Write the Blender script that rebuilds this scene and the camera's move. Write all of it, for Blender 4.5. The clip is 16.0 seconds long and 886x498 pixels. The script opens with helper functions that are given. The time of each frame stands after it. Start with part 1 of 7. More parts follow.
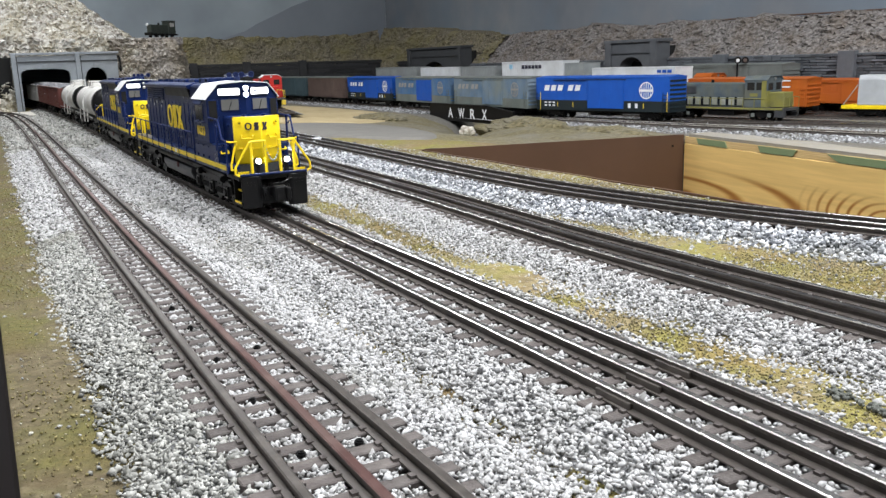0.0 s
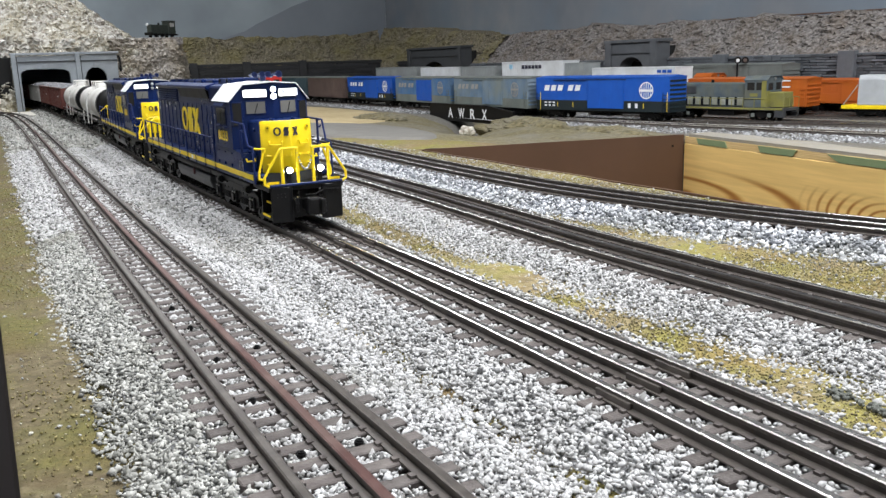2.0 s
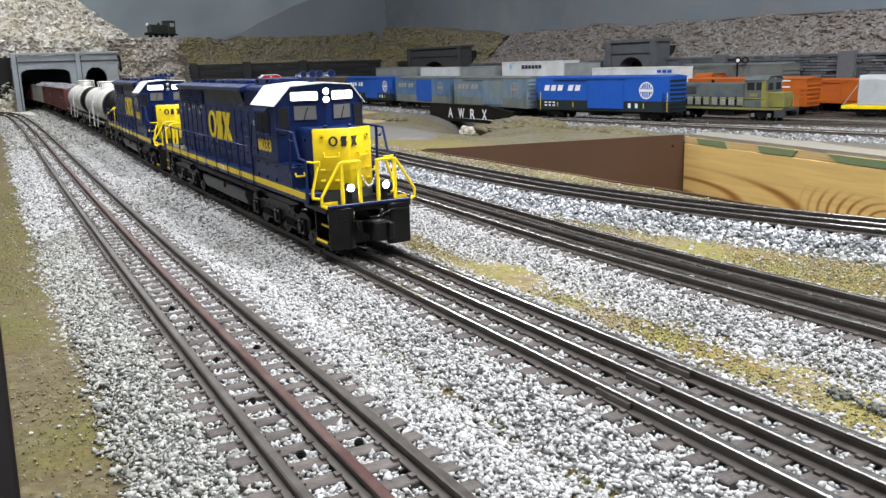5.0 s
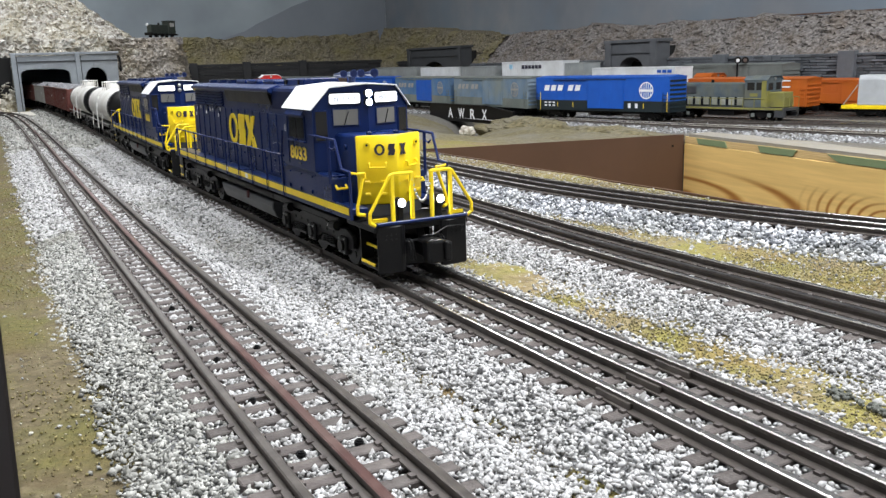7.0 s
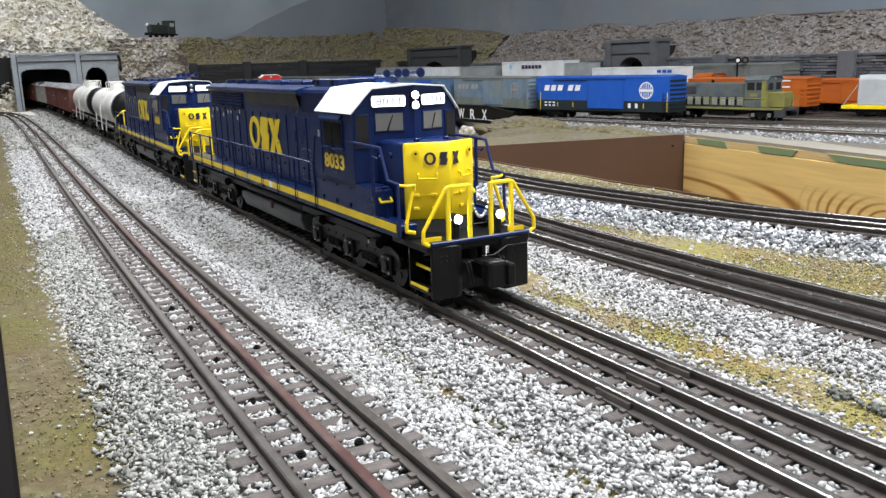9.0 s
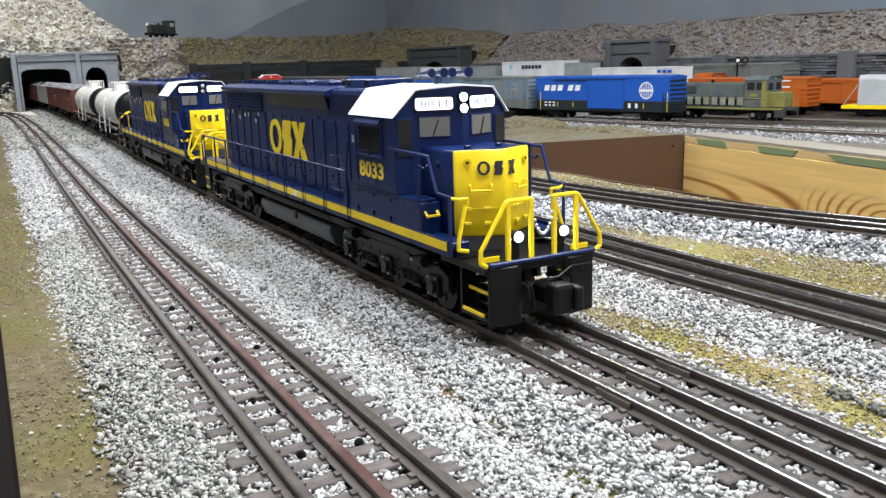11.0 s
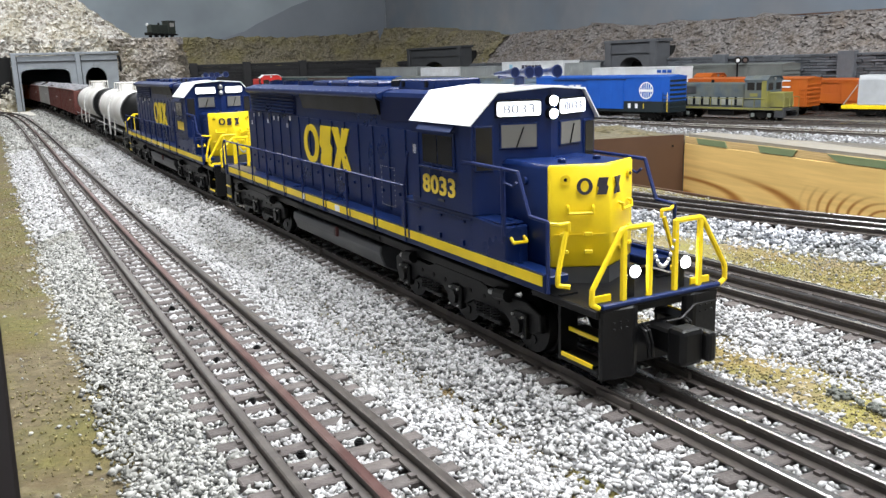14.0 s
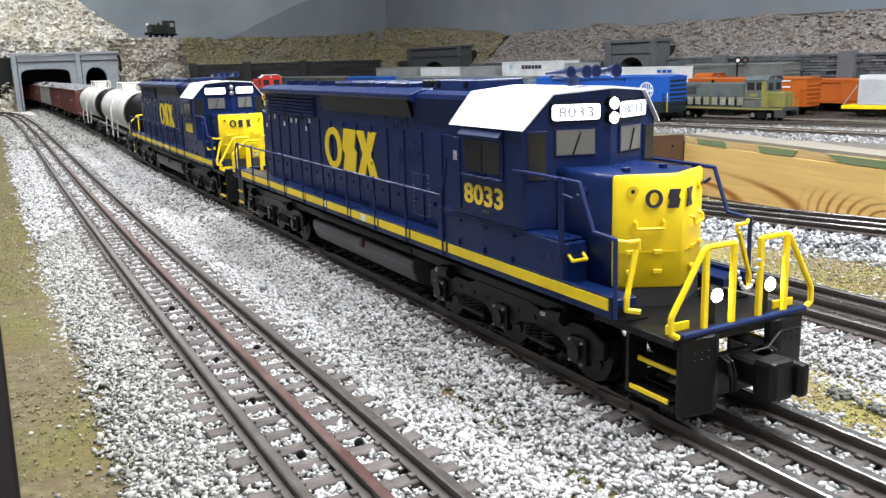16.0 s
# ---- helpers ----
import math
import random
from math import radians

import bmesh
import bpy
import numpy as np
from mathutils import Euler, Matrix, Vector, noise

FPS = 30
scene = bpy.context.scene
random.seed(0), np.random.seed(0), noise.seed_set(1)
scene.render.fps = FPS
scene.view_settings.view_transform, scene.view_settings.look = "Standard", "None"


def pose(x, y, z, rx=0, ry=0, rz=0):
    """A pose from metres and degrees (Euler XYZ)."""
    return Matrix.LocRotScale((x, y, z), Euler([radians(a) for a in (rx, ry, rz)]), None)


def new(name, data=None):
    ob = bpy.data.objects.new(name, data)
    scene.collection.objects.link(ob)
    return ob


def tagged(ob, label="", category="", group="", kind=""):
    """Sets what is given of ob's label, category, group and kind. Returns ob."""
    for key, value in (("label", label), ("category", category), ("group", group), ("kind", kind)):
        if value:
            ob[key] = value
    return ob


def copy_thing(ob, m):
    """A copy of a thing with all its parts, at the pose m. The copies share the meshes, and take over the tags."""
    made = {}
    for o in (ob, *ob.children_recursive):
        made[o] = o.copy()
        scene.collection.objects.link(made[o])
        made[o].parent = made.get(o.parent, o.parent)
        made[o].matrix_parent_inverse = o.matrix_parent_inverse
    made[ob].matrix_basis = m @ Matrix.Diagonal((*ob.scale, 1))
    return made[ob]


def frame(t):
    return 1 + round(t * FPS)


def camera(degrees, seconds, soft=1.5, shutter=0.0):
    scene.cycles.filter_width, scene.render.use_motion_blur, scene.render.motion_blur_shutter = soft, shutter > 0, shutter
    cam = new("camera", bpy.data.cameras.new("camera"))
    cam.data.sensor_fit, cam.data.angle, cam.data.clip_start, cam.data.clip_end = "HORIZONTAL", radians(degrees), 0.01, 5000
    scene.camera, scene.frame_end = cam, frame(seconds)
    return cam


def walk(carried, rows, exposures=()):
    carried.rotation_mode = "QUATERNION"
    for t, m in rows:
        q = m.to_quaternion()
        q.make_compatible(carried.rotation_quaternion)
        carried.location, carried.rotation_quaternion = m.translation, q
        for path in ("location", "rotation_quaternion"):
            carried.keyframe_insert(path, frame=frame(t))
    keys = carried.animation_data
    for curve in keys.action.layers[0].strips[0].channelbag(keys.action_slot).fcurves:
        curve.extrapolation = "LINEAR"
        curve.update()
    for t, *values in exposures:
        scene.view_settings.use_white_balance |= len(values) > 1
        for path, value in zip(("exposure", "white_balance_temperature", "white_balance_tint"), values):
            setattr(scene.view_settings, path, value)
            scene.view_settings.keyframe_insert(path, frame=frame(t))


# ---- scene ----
cam = camera(55.25, 16.0, soft=1.4)
EYE = pose(-0.0745, 0.0, 0.1007, 90 - 12.449, 0, -28.28) @ pose(0, 0, 0, 0, 0, -1.805)
walk(cam, [(0.0, EYE), (16.0, EYE)], exposures=[(0.0, 0.10), (9.0, 0.16), (12.5, 0.28), (16.0, 0.45)])

# ---------------- world and light: a closed basement room with ceiling tubes ----------------
world = bpy.data.worlds.new("room_world")
scene.world = world
world.use_nodes = True
world.node_tree.nodes["Background"].inputs[0].default_value = (0.6, 0.7, 0.85, 1)
world.node_tree.nodes["Background"].inputs[1].default_value = 0.05
LAMP_POWER = 15.8
CEILING = 1.35
LAMPS = [(0.10, -0.52), (0.64, 0.18), (-0.26, 0.78), (0.15, 2.45), (0.92, -0.15)]


# ---------------- materials ----------------
def ramp(nt, fac, stops):
    r = nt.nodes.new("ShaderNodeValToRGB")
    while len(r.color_ramp.elements) < len(stops):
        r.color_ramp.elements.new(0.5)
    for e, (p, c) in zip(r.color_ramp.elements, stops):
        e.position, e.color = p, (*c, 1)
    nt.links.new(fac, r.inputs[0])
    return r.outputs[0]


def noise_tex(nt, scale, detail=4.0, stretch=(1, 1, 1), rough=0.6):
    tc = nt.nodes.new("ShaderNodeTexCoord")
    mp = nt.nodes.new("ShaderNodeMapping")
    mp.inputs["Scale"].default_value = stretch
    n = nt.nodes.new("ShaderNodeTexNoise")
    n.inputs["Scale"].default_value, n.inputs["Detail"].default_value = scale, detail
    n.inputs["Roughness"].default_value = rough
    nt.links.new(tc.outputs["Object"], mp.inputs[0])
    nt.links.new(mp.outputs[0], n.inputs["Vector"])
    return n.outputs["Fac"]


def mix(nt, fac, a, b, mode="MIX"):
    m = nt.nodes.new("ShaderNodeMix")
    m.data_type, m.blend_type = "RGBA", mode
    for sock, v in ((m.inputs[0], fac), (m.inputs[6], a), (m.inputs[7], b)):
        if isinstance(v, (int, float)):
            sock.default_value = v
        elif isinstance(v, tuple):
            sock.default_value = (*v, 1)
        else:
            nt.links.new(v, sock)
    return m.outputs[2]


def material(name, stops, scale=300.0, rough=0.6, metal=0.0, bump=0.0, bump_scale=None, stretch=(1, 1, 1),
             dirt=None, dirt_scale=40.0, dirt_amount=0.5, island=0.0, piece=0.0, coat=0.0, spec=0.5, rough_var=0.12):
    """A procedural surface: base colours over a noise, a second larger stain noise, fine relief, and variation piece by piece."""
    m = bpy.data.materials.new(name)
    m.use_nodes = True
    nt = m.node_tree
    b = nt.nodes["Principled BSDF"]
    if isinstance(stops[0], (int, float)):
        c = stops
        stops = [(0.3, tuple(v * 0.88 for v in c)), (0.7, tuple(min(1, v * 1.1) for v in c))]
    fac = noise_tex(nt, scale, stretch=stretch)
    col = ramp(nt, fac, stops)
    if dirt:
        d = ramp(nt, noise_tex(nt, dirt_scale, 5.0), [(0.42, (0, 0, 0)), (0.68, (dirt_amount,) * 3)])
        col = mix(nt, d, col, dirt)
    if island or piece:
        src = nt.nodes.new("ShaderNodeNewGeometry").outputs["Random Per Island"] if island else nt.nodes.new("ShaderNodeObjectInfo").outputs["Random"]
        k = island or piece
        v = ramp(nt, src, [(0.0, (1 - k,) * 3), (1.0, (1 + k * 0.4,) * 3)])
        col = mix(nt, 1.0, col, v, "MULTIPLY")
    nt.links.new(col, b.inputs["Base Color"])
    rr = nt.nodes.new("ShaderNodeMapRange")
    rr.inputs[3].default_value, rr.inputs[4].default_value = max(0.02, rough - rough_var), min(1, rough + rough_var)
    nt.links.new(noise_tex(nt, scale * 0.5), rr.inputs[0])
    nt.links.new(rr.outputs[0], b.inputs["Roughness"])
    b.inputs["Metallic"].default_value = metal
    b.inputs["Coat Weight"].default_value = coat
    b.inputs["Specular IOR Level"].default_value = spec
    if bump:
        bp = nt.nodes.new("ShaderNodeBump")
        bp.inputs["Strength"].default_value, bp.inputs["Distance"].default_value = bump, 0.0008
        nt.links.new(noise_tex(nt, bump_scale or scale * 2), bp.inputs["Height"])
        nt.links.new(bp.outputs[0], b.inputs["Normal"])
    return m


def glow(name, colour, strength):
    m = bpy.data.materials.new(name)
    m.use_nodes = True
    b = m.node_tree.nodes["Principled BSDF"]
    b.inputs["Base Color"].default_value = (*colour, 1)
    b.inputs["Emission Color"].default_value = (*colour, 1)
    b.inputs["Emission Strength"].default_value = strength
    return m


M_BLUE = material("navy_paint", (0.0054, 0.0172, 0.084), 60, rough=0.30, bump=0.05, bump_scale=900, dirt=(0.009, 0.023, 0.088), dirt_scale=25, dirt_amount=0.35, spec=0.27)
M_YELLOW = material("yellow_paint", (0.90, 0.66, 0.010), 60, rough=0.38, bump=0.04, bump_scale=900, dirt=(0.78, 0.54, 0.02), dirt_scale=30, dirt_amount=0.3)
M_BLACK = material("black_plastic", (0.0045, 0.0045, 0.005), 120, rough=0.40, bump=0.08, bump_scale=700, dirt=(0.013, 0.012, 0.011), dirt_scale=60, dirt_amount=0.3, spec=0.24)
M_TANKGREY = material("dark_grey_plastic", (0.045, 0.047, 0.051), 100, rough=0.4, dirt=(0.1, 0.1, 0.1), dirt_amount=0.3)
M_WHITE = material("white_paint", (0.83, 0.84, 0.86), 60, rough=0.35, dirt=(0.7, 0.71, 0.72), dirt_amount=0.3)
M_STEEL = material("bright_steel", (0.55, 0.55, 0.54), 300, rough=0.3, metal=0.9)
M_GLOWW = glow("lit_number_board", (0.93, 0.96, 1.0), 1.5)
M_BULB = glow("lit_bulb", (0.95, 0.97, 1.0), 80.0)
M_RAIL = material("rail_brown", [(0.3, (0.062, 0.052, 0.047)), (0.7, (0.105, 0.089, 0.080))], 200, rough=0.55, metal=0.15, dirt=(0.115, 0.097, 0.083), dirt_scale=60, dirt_amount=0.5)
M_RAILTOP = material("worn_rail_top", [(0.3, (0.40, 0.38, 0.36)), (0.7, (0.62, 0.60, 0.57))], 250, rough=0.26, metal=0.95, stretch=(6, 0.3, 1))
M_RUST = material("rusty_rail_top", [(0.3, (0.050, 0.019, 0.016)), (0.7, (0.092, 0.042, 0.036))], 120, rough=0.5, metal=0.3, dirt=(0.15, 0.11, 0.095), dirt_scale=30)
M_RAILDULL = material("dull_rail_top", [(0.3, (0.085, 0.075, 0.068)), (0.7, (0.145, 0.130, 0.118))], 200, rough=0.38, metal=0.6)
M_DARKRAIL = material("blackened_rail", [(0.3, (0.028, 0.026, 0.026)), (0.7, (0.06, 0.055, 0.052))], 200, rough=0.35, metal=0.6)
M_TIE = material("brown_tie", [(0.3, (0.052, 0.042, 0.039)), (0.7, (0.095, 0.080, 0.074))], 500, rough=0.75, bump=0.5, bump_scale=900, stretch=(0.25, 1, 1), piece=0.25, dirt=(0.15, 0.136, 0.126), dirt_scale=150, dirt_amount=0.4)
# pale colour paints the light reflected along the rail tops
M_SHEENRAIL = material("painted_sheen_rail_top", [(0.3, (0.42, 0.39, 0.34)), (0.7, (0.62, 0.58, 0.52))], 90, rough=0.5, metal=0.1)
M_GRIT = material("ballast_bed", [(0.3, (0.15, 0.15, 0.15)), (0.5, (0.28, 0.28, 0.285)), (0.7, (0.46, 0.46, 0.465))], 420, rough=0.9, bump=1.0, bump_scale=420)


def stone_material(name, stops):
    m = bpy.data.materials.new(name)
    m.use_nodes = True
    nt = m.node_tree
    b = nt.nodes["Principled BSDF"]
    isl = nt.nodes.new("ShaderNodeNewGeometry").outputs["Random Per Island"]
    col = ramp(nt, isl, stops)
    patch = ramp(nt, noise_tex(nt, 26.0, 3.0), [(0.35, (0.91, 0.91, 0.90)), (0.65, (1.05, 1.05, 1.05))])
    grain = ramp(nt, noise_tex(nt, 1500.0, 2.0), [(0.3, (0.82, 0.82, 0.82)), (0.7, (1.12, 1.12, 1.12))])
    grime = ramp(nt, noise_tex(nt, 11.0, 5.0), [(0.52, (0, 0, 0)), (0.72, (0.45, 0.45, 0.45))])
    col = mix(nt, grime, col, (0.17, 0.165, 0.13))
    col = mix(nt, 1.0, mix(nt, 1.0, col, patch, "MULTIPLY"), grain, "MULTIPLY")
    nt.links.new(col, b.inputs["Base Color"])
    b.inputs["Roughness"].default_value = 0.72
    return m


M_STONE = stone_material("crushed_stone", [(0.0, (0.075, 0.074, 0.073)), (0.16, (0.20, 0.197, 0.192)), (0.32, (0.34, 0.336, 0.333)), (0.6, (0.42, 0.417, 0.416)), (1.0, (0.49, 0.488, 0.49))])
# dusty grey, darkened further for weak aisle light and shaded far stones
M_DUSTDIMSTONE = stone_material("dusty_dimmed_stone", [(0.0, (0.06, 0.06, 0.054)), (0.16, (0.15, 0.15, 0.138)), (0.32, (0.24, 0.239, 0.222)), (0.6, (0.315, 0.313, 0.292)), (1.0, (0.44, 0.437, 0.41))])
M_MIXSTONE = stone_material("mixed_grey_stone", [(0.0, (0.05, 0.055, 0.065)), (0.3, (0.15, 0.16, 0.18)), (0.6, (0.33, 0.34, 0.36)), (1.0, (0.72, 0.73, 0.75))])
M_YARDSTONE = stone_material("yard_stone", [(0.0, (0.07, 0.07, 0.072)), (0.3, (0.17, 0.17, 0.17)), (0.6, (0.30, 0.30, 0.31)), (1.0, (0.52, 0.53, 0.55))])
M_YARDGRIT = material("yard_cinders", [(0.3, (0.07, 0.065, 0.058)), (0.5, (0.13, 0.125, 0.115)), (0.7, (0.24, 0.235, 0.225))], 260, rough=0.95, bump=1.0, bump_scale=260, dirt=(0.16, 0.13, 0.07), dirt_scale=8, dirt_amount=0.6)
M_CRUMB = stone_material("ground_foam", [(0.0, (0.11, 0.08, 0.035)), (0.2, (0.15, 0.12, 0.05)), (0.5, (0.19, 0.165, 0.058)), (0.8, (0.235, 0.19, 0.08)), (0.93, (0.30, 0.26, 0.15)), (1.0, (0.52, 0.50, 0.44))])


def ground_material(name, k, rust):
    """Earth and moss; k: brightness of the soil, lowered to paint weaker light, rust: how much of it is reddish."""
    m = bpy.data.materials.new(name)
    m.use_nodes = True
    nt = m.node_tree
    b = nt.nodes["Principled BSDF"]
    earth = ramp(nt, noise_tex(nt, 240.0, 6.0), [(0.3, (0.10 * k, 0.075 * k, 0.038 * k)), (0.5, (0.185 * k, 0.145 * k, 0.07 * k)), (0.7, (0.30 * k, 0.245 * k, 0.14 * k))])
    moss = ramp(nt, noise_tex(nt, 300.0, 5.0), [(0.35, (0.12 * k, 0.112 * k, 0.025 * k)), (0.65, (0.24 * k, 0.212 * k, 0.055 * k))])
    where = ramp(nt, noise_tex(nt, 20.0, 5.0), [(0.44, (0, 0, 0)), (0.58, (1, 1, 1))])
    rustp = ramp(nt, noise_tex(nt, 19.0, 3.0, stretch=(1, 1.1, 1)), [(0.50, (0, 0, 0)), (0.66, (rust, rust, rust))])
    col = mix(nt, rustp, mix(nt, where, earth, moss), (0.19 * k, 0.118 * k, 0.05 * k))
    nt.links.new(col, b.inputs["Base Color"])
    b.inputs["Roughness"].default_value = 0.95
    bp = nt.nodes.new("ShaderNodeBump")
    bp.inputs["Strength"].default_value, bp.inputs["Distance"].default_value = 0.8, 0.0012
    nt.links.new(noise_tex(nt, 500.0, 6.0), bp.inputs["Height"])
    nt.links.new(bp.outputs[0], b.inputs["Normal"])
    return m


M_GROUND = ground_material("scenic_ground", 1.0, 0.6)
# same ground at half brightness: the aisle side's weaker light in the colour
M_DIMAISLE = ground_material("dimmed_olive_soil", 0.50, 0.4)
M_SAND = material("tan_sand", [(0.3, (0.40, 0.315, 0.17)), (0.7, (0.50, 0.405, 0.235))], 60, rough=0.95, bump=0.3, bump_scale=600, dirt=(0.3, 0.22, 0.1), dirt_scale=6, dirt_amount=0.5)
M_ROAD = material("grey_paving", [(0.3, (0.145, 0.137, 0.125)), (0.7, (0.185, 0.176, 0.16))], 40, rough=0.9, bump=0.2, bump_scale=700)
M_ROCK = material("plaster_rock", [(0.30, (0.17, 0.145, 0.12)), (0.42, (0.40, 0.365, 0.32)), (0.55, (0.62, 0.60, 0.56)), (0.72, (0.82, 0.81, 0.79))], 70, rough=0.95, bump=1.0, bump_scale=170, dirt=(0.36, 0.32, 0.18), dirt_scale=8, dirt_amount=0.5)
M_ROCKGREY = material("grey_rock", [(0.30, (0.06, 0.055, 0.052)), (0.45, (0.15, 0.138, 0.13)), (0.58, (0.25, 0.232, 0.222)), (0.74, (0.38, 0.357, 0.345))], 150, rough=0.95, bump=1.0, bump_scale=330, dirt=(0.15, 0.115, 0.085), dirt_scale=16, dirt_amount=0.65)
M_ROCKTAN = material("tan_grey_rock", [(0.30, (0.12, 0.105, 0.09)), (0.45, (0.28, 0.255, 0.225)), (0.58, (0.43, 0.40, 0.365)), (0.74, (0.60, 0.57, 0.53))], 110, rough=0.95, bump=1.0, bump_scale=260, dirt=(0.22, 0.18, 0.12), dirt_scale=9, dirt_amount=0.6)
M_ROCKBROWN = material("mossy_brown_rock", [(0.3, (0.055, 0.047, 0.034)), (0.46, (0.135, 0.118, 0.082)), (0.6, (0.22, 0.195, 0.14)), (0.74, (0.36, 0.33, 0.26))], 170, rough=0.95, bump=1.0, bump_scale=360, dirt=(0.20, 0.175, 0.06), dirt_scale=8, dirt_amount=0.6)
M_SLOPE = material("mossy_bank", [(0.3, (0.065, 0.055, 0.028)), (0.5, (0.14, 0.118, 0.058)), (0.7, (0.25, 0.215, 0.125))], 130, rough=0.95, bump=1.0, bump_scale=320, dirt=(0.19, 0.18, 0.15), dirt_scale=14, dirt_amount=0.7)
M_PORTAL = material("grey_blue_portal", (0.31, 0.34, 0.37), 30, rough=0.8, dirt=(0.2, 0.21, 0.22), dirt_scale=14, dirt_amount=0.4)
M_PORTALDARK = material("dark_grey_portal", (0.055, 0.058, 0.062), 30, rough=0.85, bump=0.3, bump_scale=200)
# near-black colour that stands in for the shade inside openings
M_DARK = material("hole_shade_black", (0.008, 0.008, 0.008), 20, rough=0.95)
M_BROWNBOARD = material("brown_hardboard", (0.085, 0.043, 0.024), 12, rough=0.55, dirt=(0.066, 0.033, 0.019), dirt_scale=8, dirt_amount=0.5)
M_FASCIA = material("dark_fascia", (0.0028, 0.0016, 0.0015), 15, rough=0.85, spec=0.1)
M_WALLPAINT = material("room_wall", (0.42, 0.43, 0.44), 3, rough=0.9)
M_CEIL = material("ceiling_paint", (0.78, 0.78, 0.76), 3, rough=0.9)
M_FLOORM = material("concrete_floor", (0.28, 0.27, 0.26), 5, rough=0.8)


# ---------------- mesh helpers ----------------
def part(name, bm, mat, parent=None, label="", smooth=False):
    me = bpy.data.meshes.new(name)
    bmesh.ops.recalc_face_normals(bm, faces=bm.faces)
    bm.to_mesh(me)
    bm.free()
    if smooth:
        me.shade_smooth()
        me.set_sharp_from_angle(angle=radians(38))
    for m in (mat if isinstance(mat, (list, tuple)) else [mat]):
        me.materials.append(m)
    ob = new(name, me)
    ob.parent = parent
    if label:
        ob["label"] = label
    return ob


def shared(name, me, parent, m):
    ob = new(name, me)
    ob.parent = parent
    ob.matrix_basis = m
    return ob


def box(x0, x1, y0, y1, z0, z1, bevel=0.0, bm=None, seg=1):
    tmp = bmesh.new()
    bmesh.ops.create_cube(tmp, size=1, matrix=Matrix.Translation(((x0 + x1) / 2, (y0 + y1) / 2, (z0 + z1) / 2)) @ Matrix.Diagonal((x1 - x0, y1 - y0, z1 - z0, 1)))
    if bevel:
        bmesh.ops.bevel(tmp, geom=list(tmp.edges), offset=bevel, segments=seg, affect="EDGES", profile=0.5)
    return join(bm, tmp)


def join(bm, tmp):
    if bm is None:
        return tmp
    me = bpy.data.meshes.new("tmp")
    tmp.to_mesh(me)
    tmp.free()
    bm.from_mesh(me)
    bpy.data.meshes.remove(me)
    return bm


def prism(poly, axis, a, b, bevel=0.0, bm=None):
    """A polygon drawn in the two other axes, in order, pushed from a to b along the axis (0 x, 1 y, 2 z)."""
    tmp = bmesh.new()

    def at(p, v):
        q = list(p)
        q.insert(axis, v)
        return tmp.verts.new(q)
    lo, hi = [at(p, a) for p in poly], [at(p, b) for p in poly]
    tmp.faces.new(lo)
    tmp.faces.new(hi[::-1])
    for i in range(len(poly)):
        j = (i + 1) % len(poly)
        tmp.faces.new((lo[j], lo[i], hi[i], hi[j]))
    if bevel:
        bmesh.ops.bevel(tmp, geom=list(tmp.edges), offset=bevel, segments=1, affect="EDGES", profile=0.5)
    return join(bm, tmp)


def cyl(p, q, r, seg=12, bm=None, r2=None):
    p, q = Vector(p), Vector(q)
    d = q - p
    tmp = bmesh.new()
    m = Matrix.Translation((p + q) / 2) @ d.to_track_quat("Z", "Y").to_matrix().to_4x4()
    bmesh.ops.create_cone(tmp, cap_ends=True, segments=seg, radius1=r, radius2=r if r2 is None else r2, depth=d.length, matrix=m)
    return join(bm, tmp)


def ball(c, r, bm=None, sub=1, scale=(1, 1, 1)):
    tmp = bmesh.new()
    bmesh.ops.create_icosphere(tmp, subdivisions=sub, radius=r, matrix=Matrix.Translation(c) @ Matrix.Diagonal((*scale, 1)))
    return join(bm, tmp)


def rod(points, r, seg=6, bm=None):
    """A bent round wire through points."""
    bm = bm or bmesh.new()
    for p, q in zip(points, points[1:]):
        cyl(p, q, r, seg, bm)
    for p in points[1:-1]:
        ball(p, r * 1.02, bm)
    return bm


def raw(name, verts, faces, mat, parent=None, smooth=False):
    """A mesh from numpy arrays of vertices and equal faces."""
    verts, faces = np.asarray(verts, np.float32), np.asarray(faces, np.int32)
    me = bpy.data.meshes.new(name)
    me.vertices.add(len(verts))
    me.vertices.foreach_set("co", verts.ravel())
    k = faces.shape[1]
    me.loops.add(faces.size)
    me.loops.foreach_set("vertex_index", faces.ravel())
    me.polygons.add(len(faces))
    me.polygons.foreach_set("loop_start", np.arange(0, faces.size, k, dtype=np.int32))
    me.polygons.foreach_set("loop_total", np.full(len(faces), k, np.int32))
    me.update(calc_edges=True)
    me.validate()
    me.polygons.foreach_set("use_smooth", np.full(len(faces), bool(smooth)))
    for m in (mat if isinstance(mat, (list, tuple)) else [mat]):
        me.materials.append(m)
    ob = new(name, me)
    ob.parent = parent
    return ob


def empty(name, m=None):
    ob = new(name)
    ob.empty_display_size = 0.02
    if m is not None:
        ob.matrix_basis = m
    return ob


# ---------------- lines of the tracks (x, y), the rail tops lie at z = 0, those of the yard at YARD ----------------
YARD = -0.025


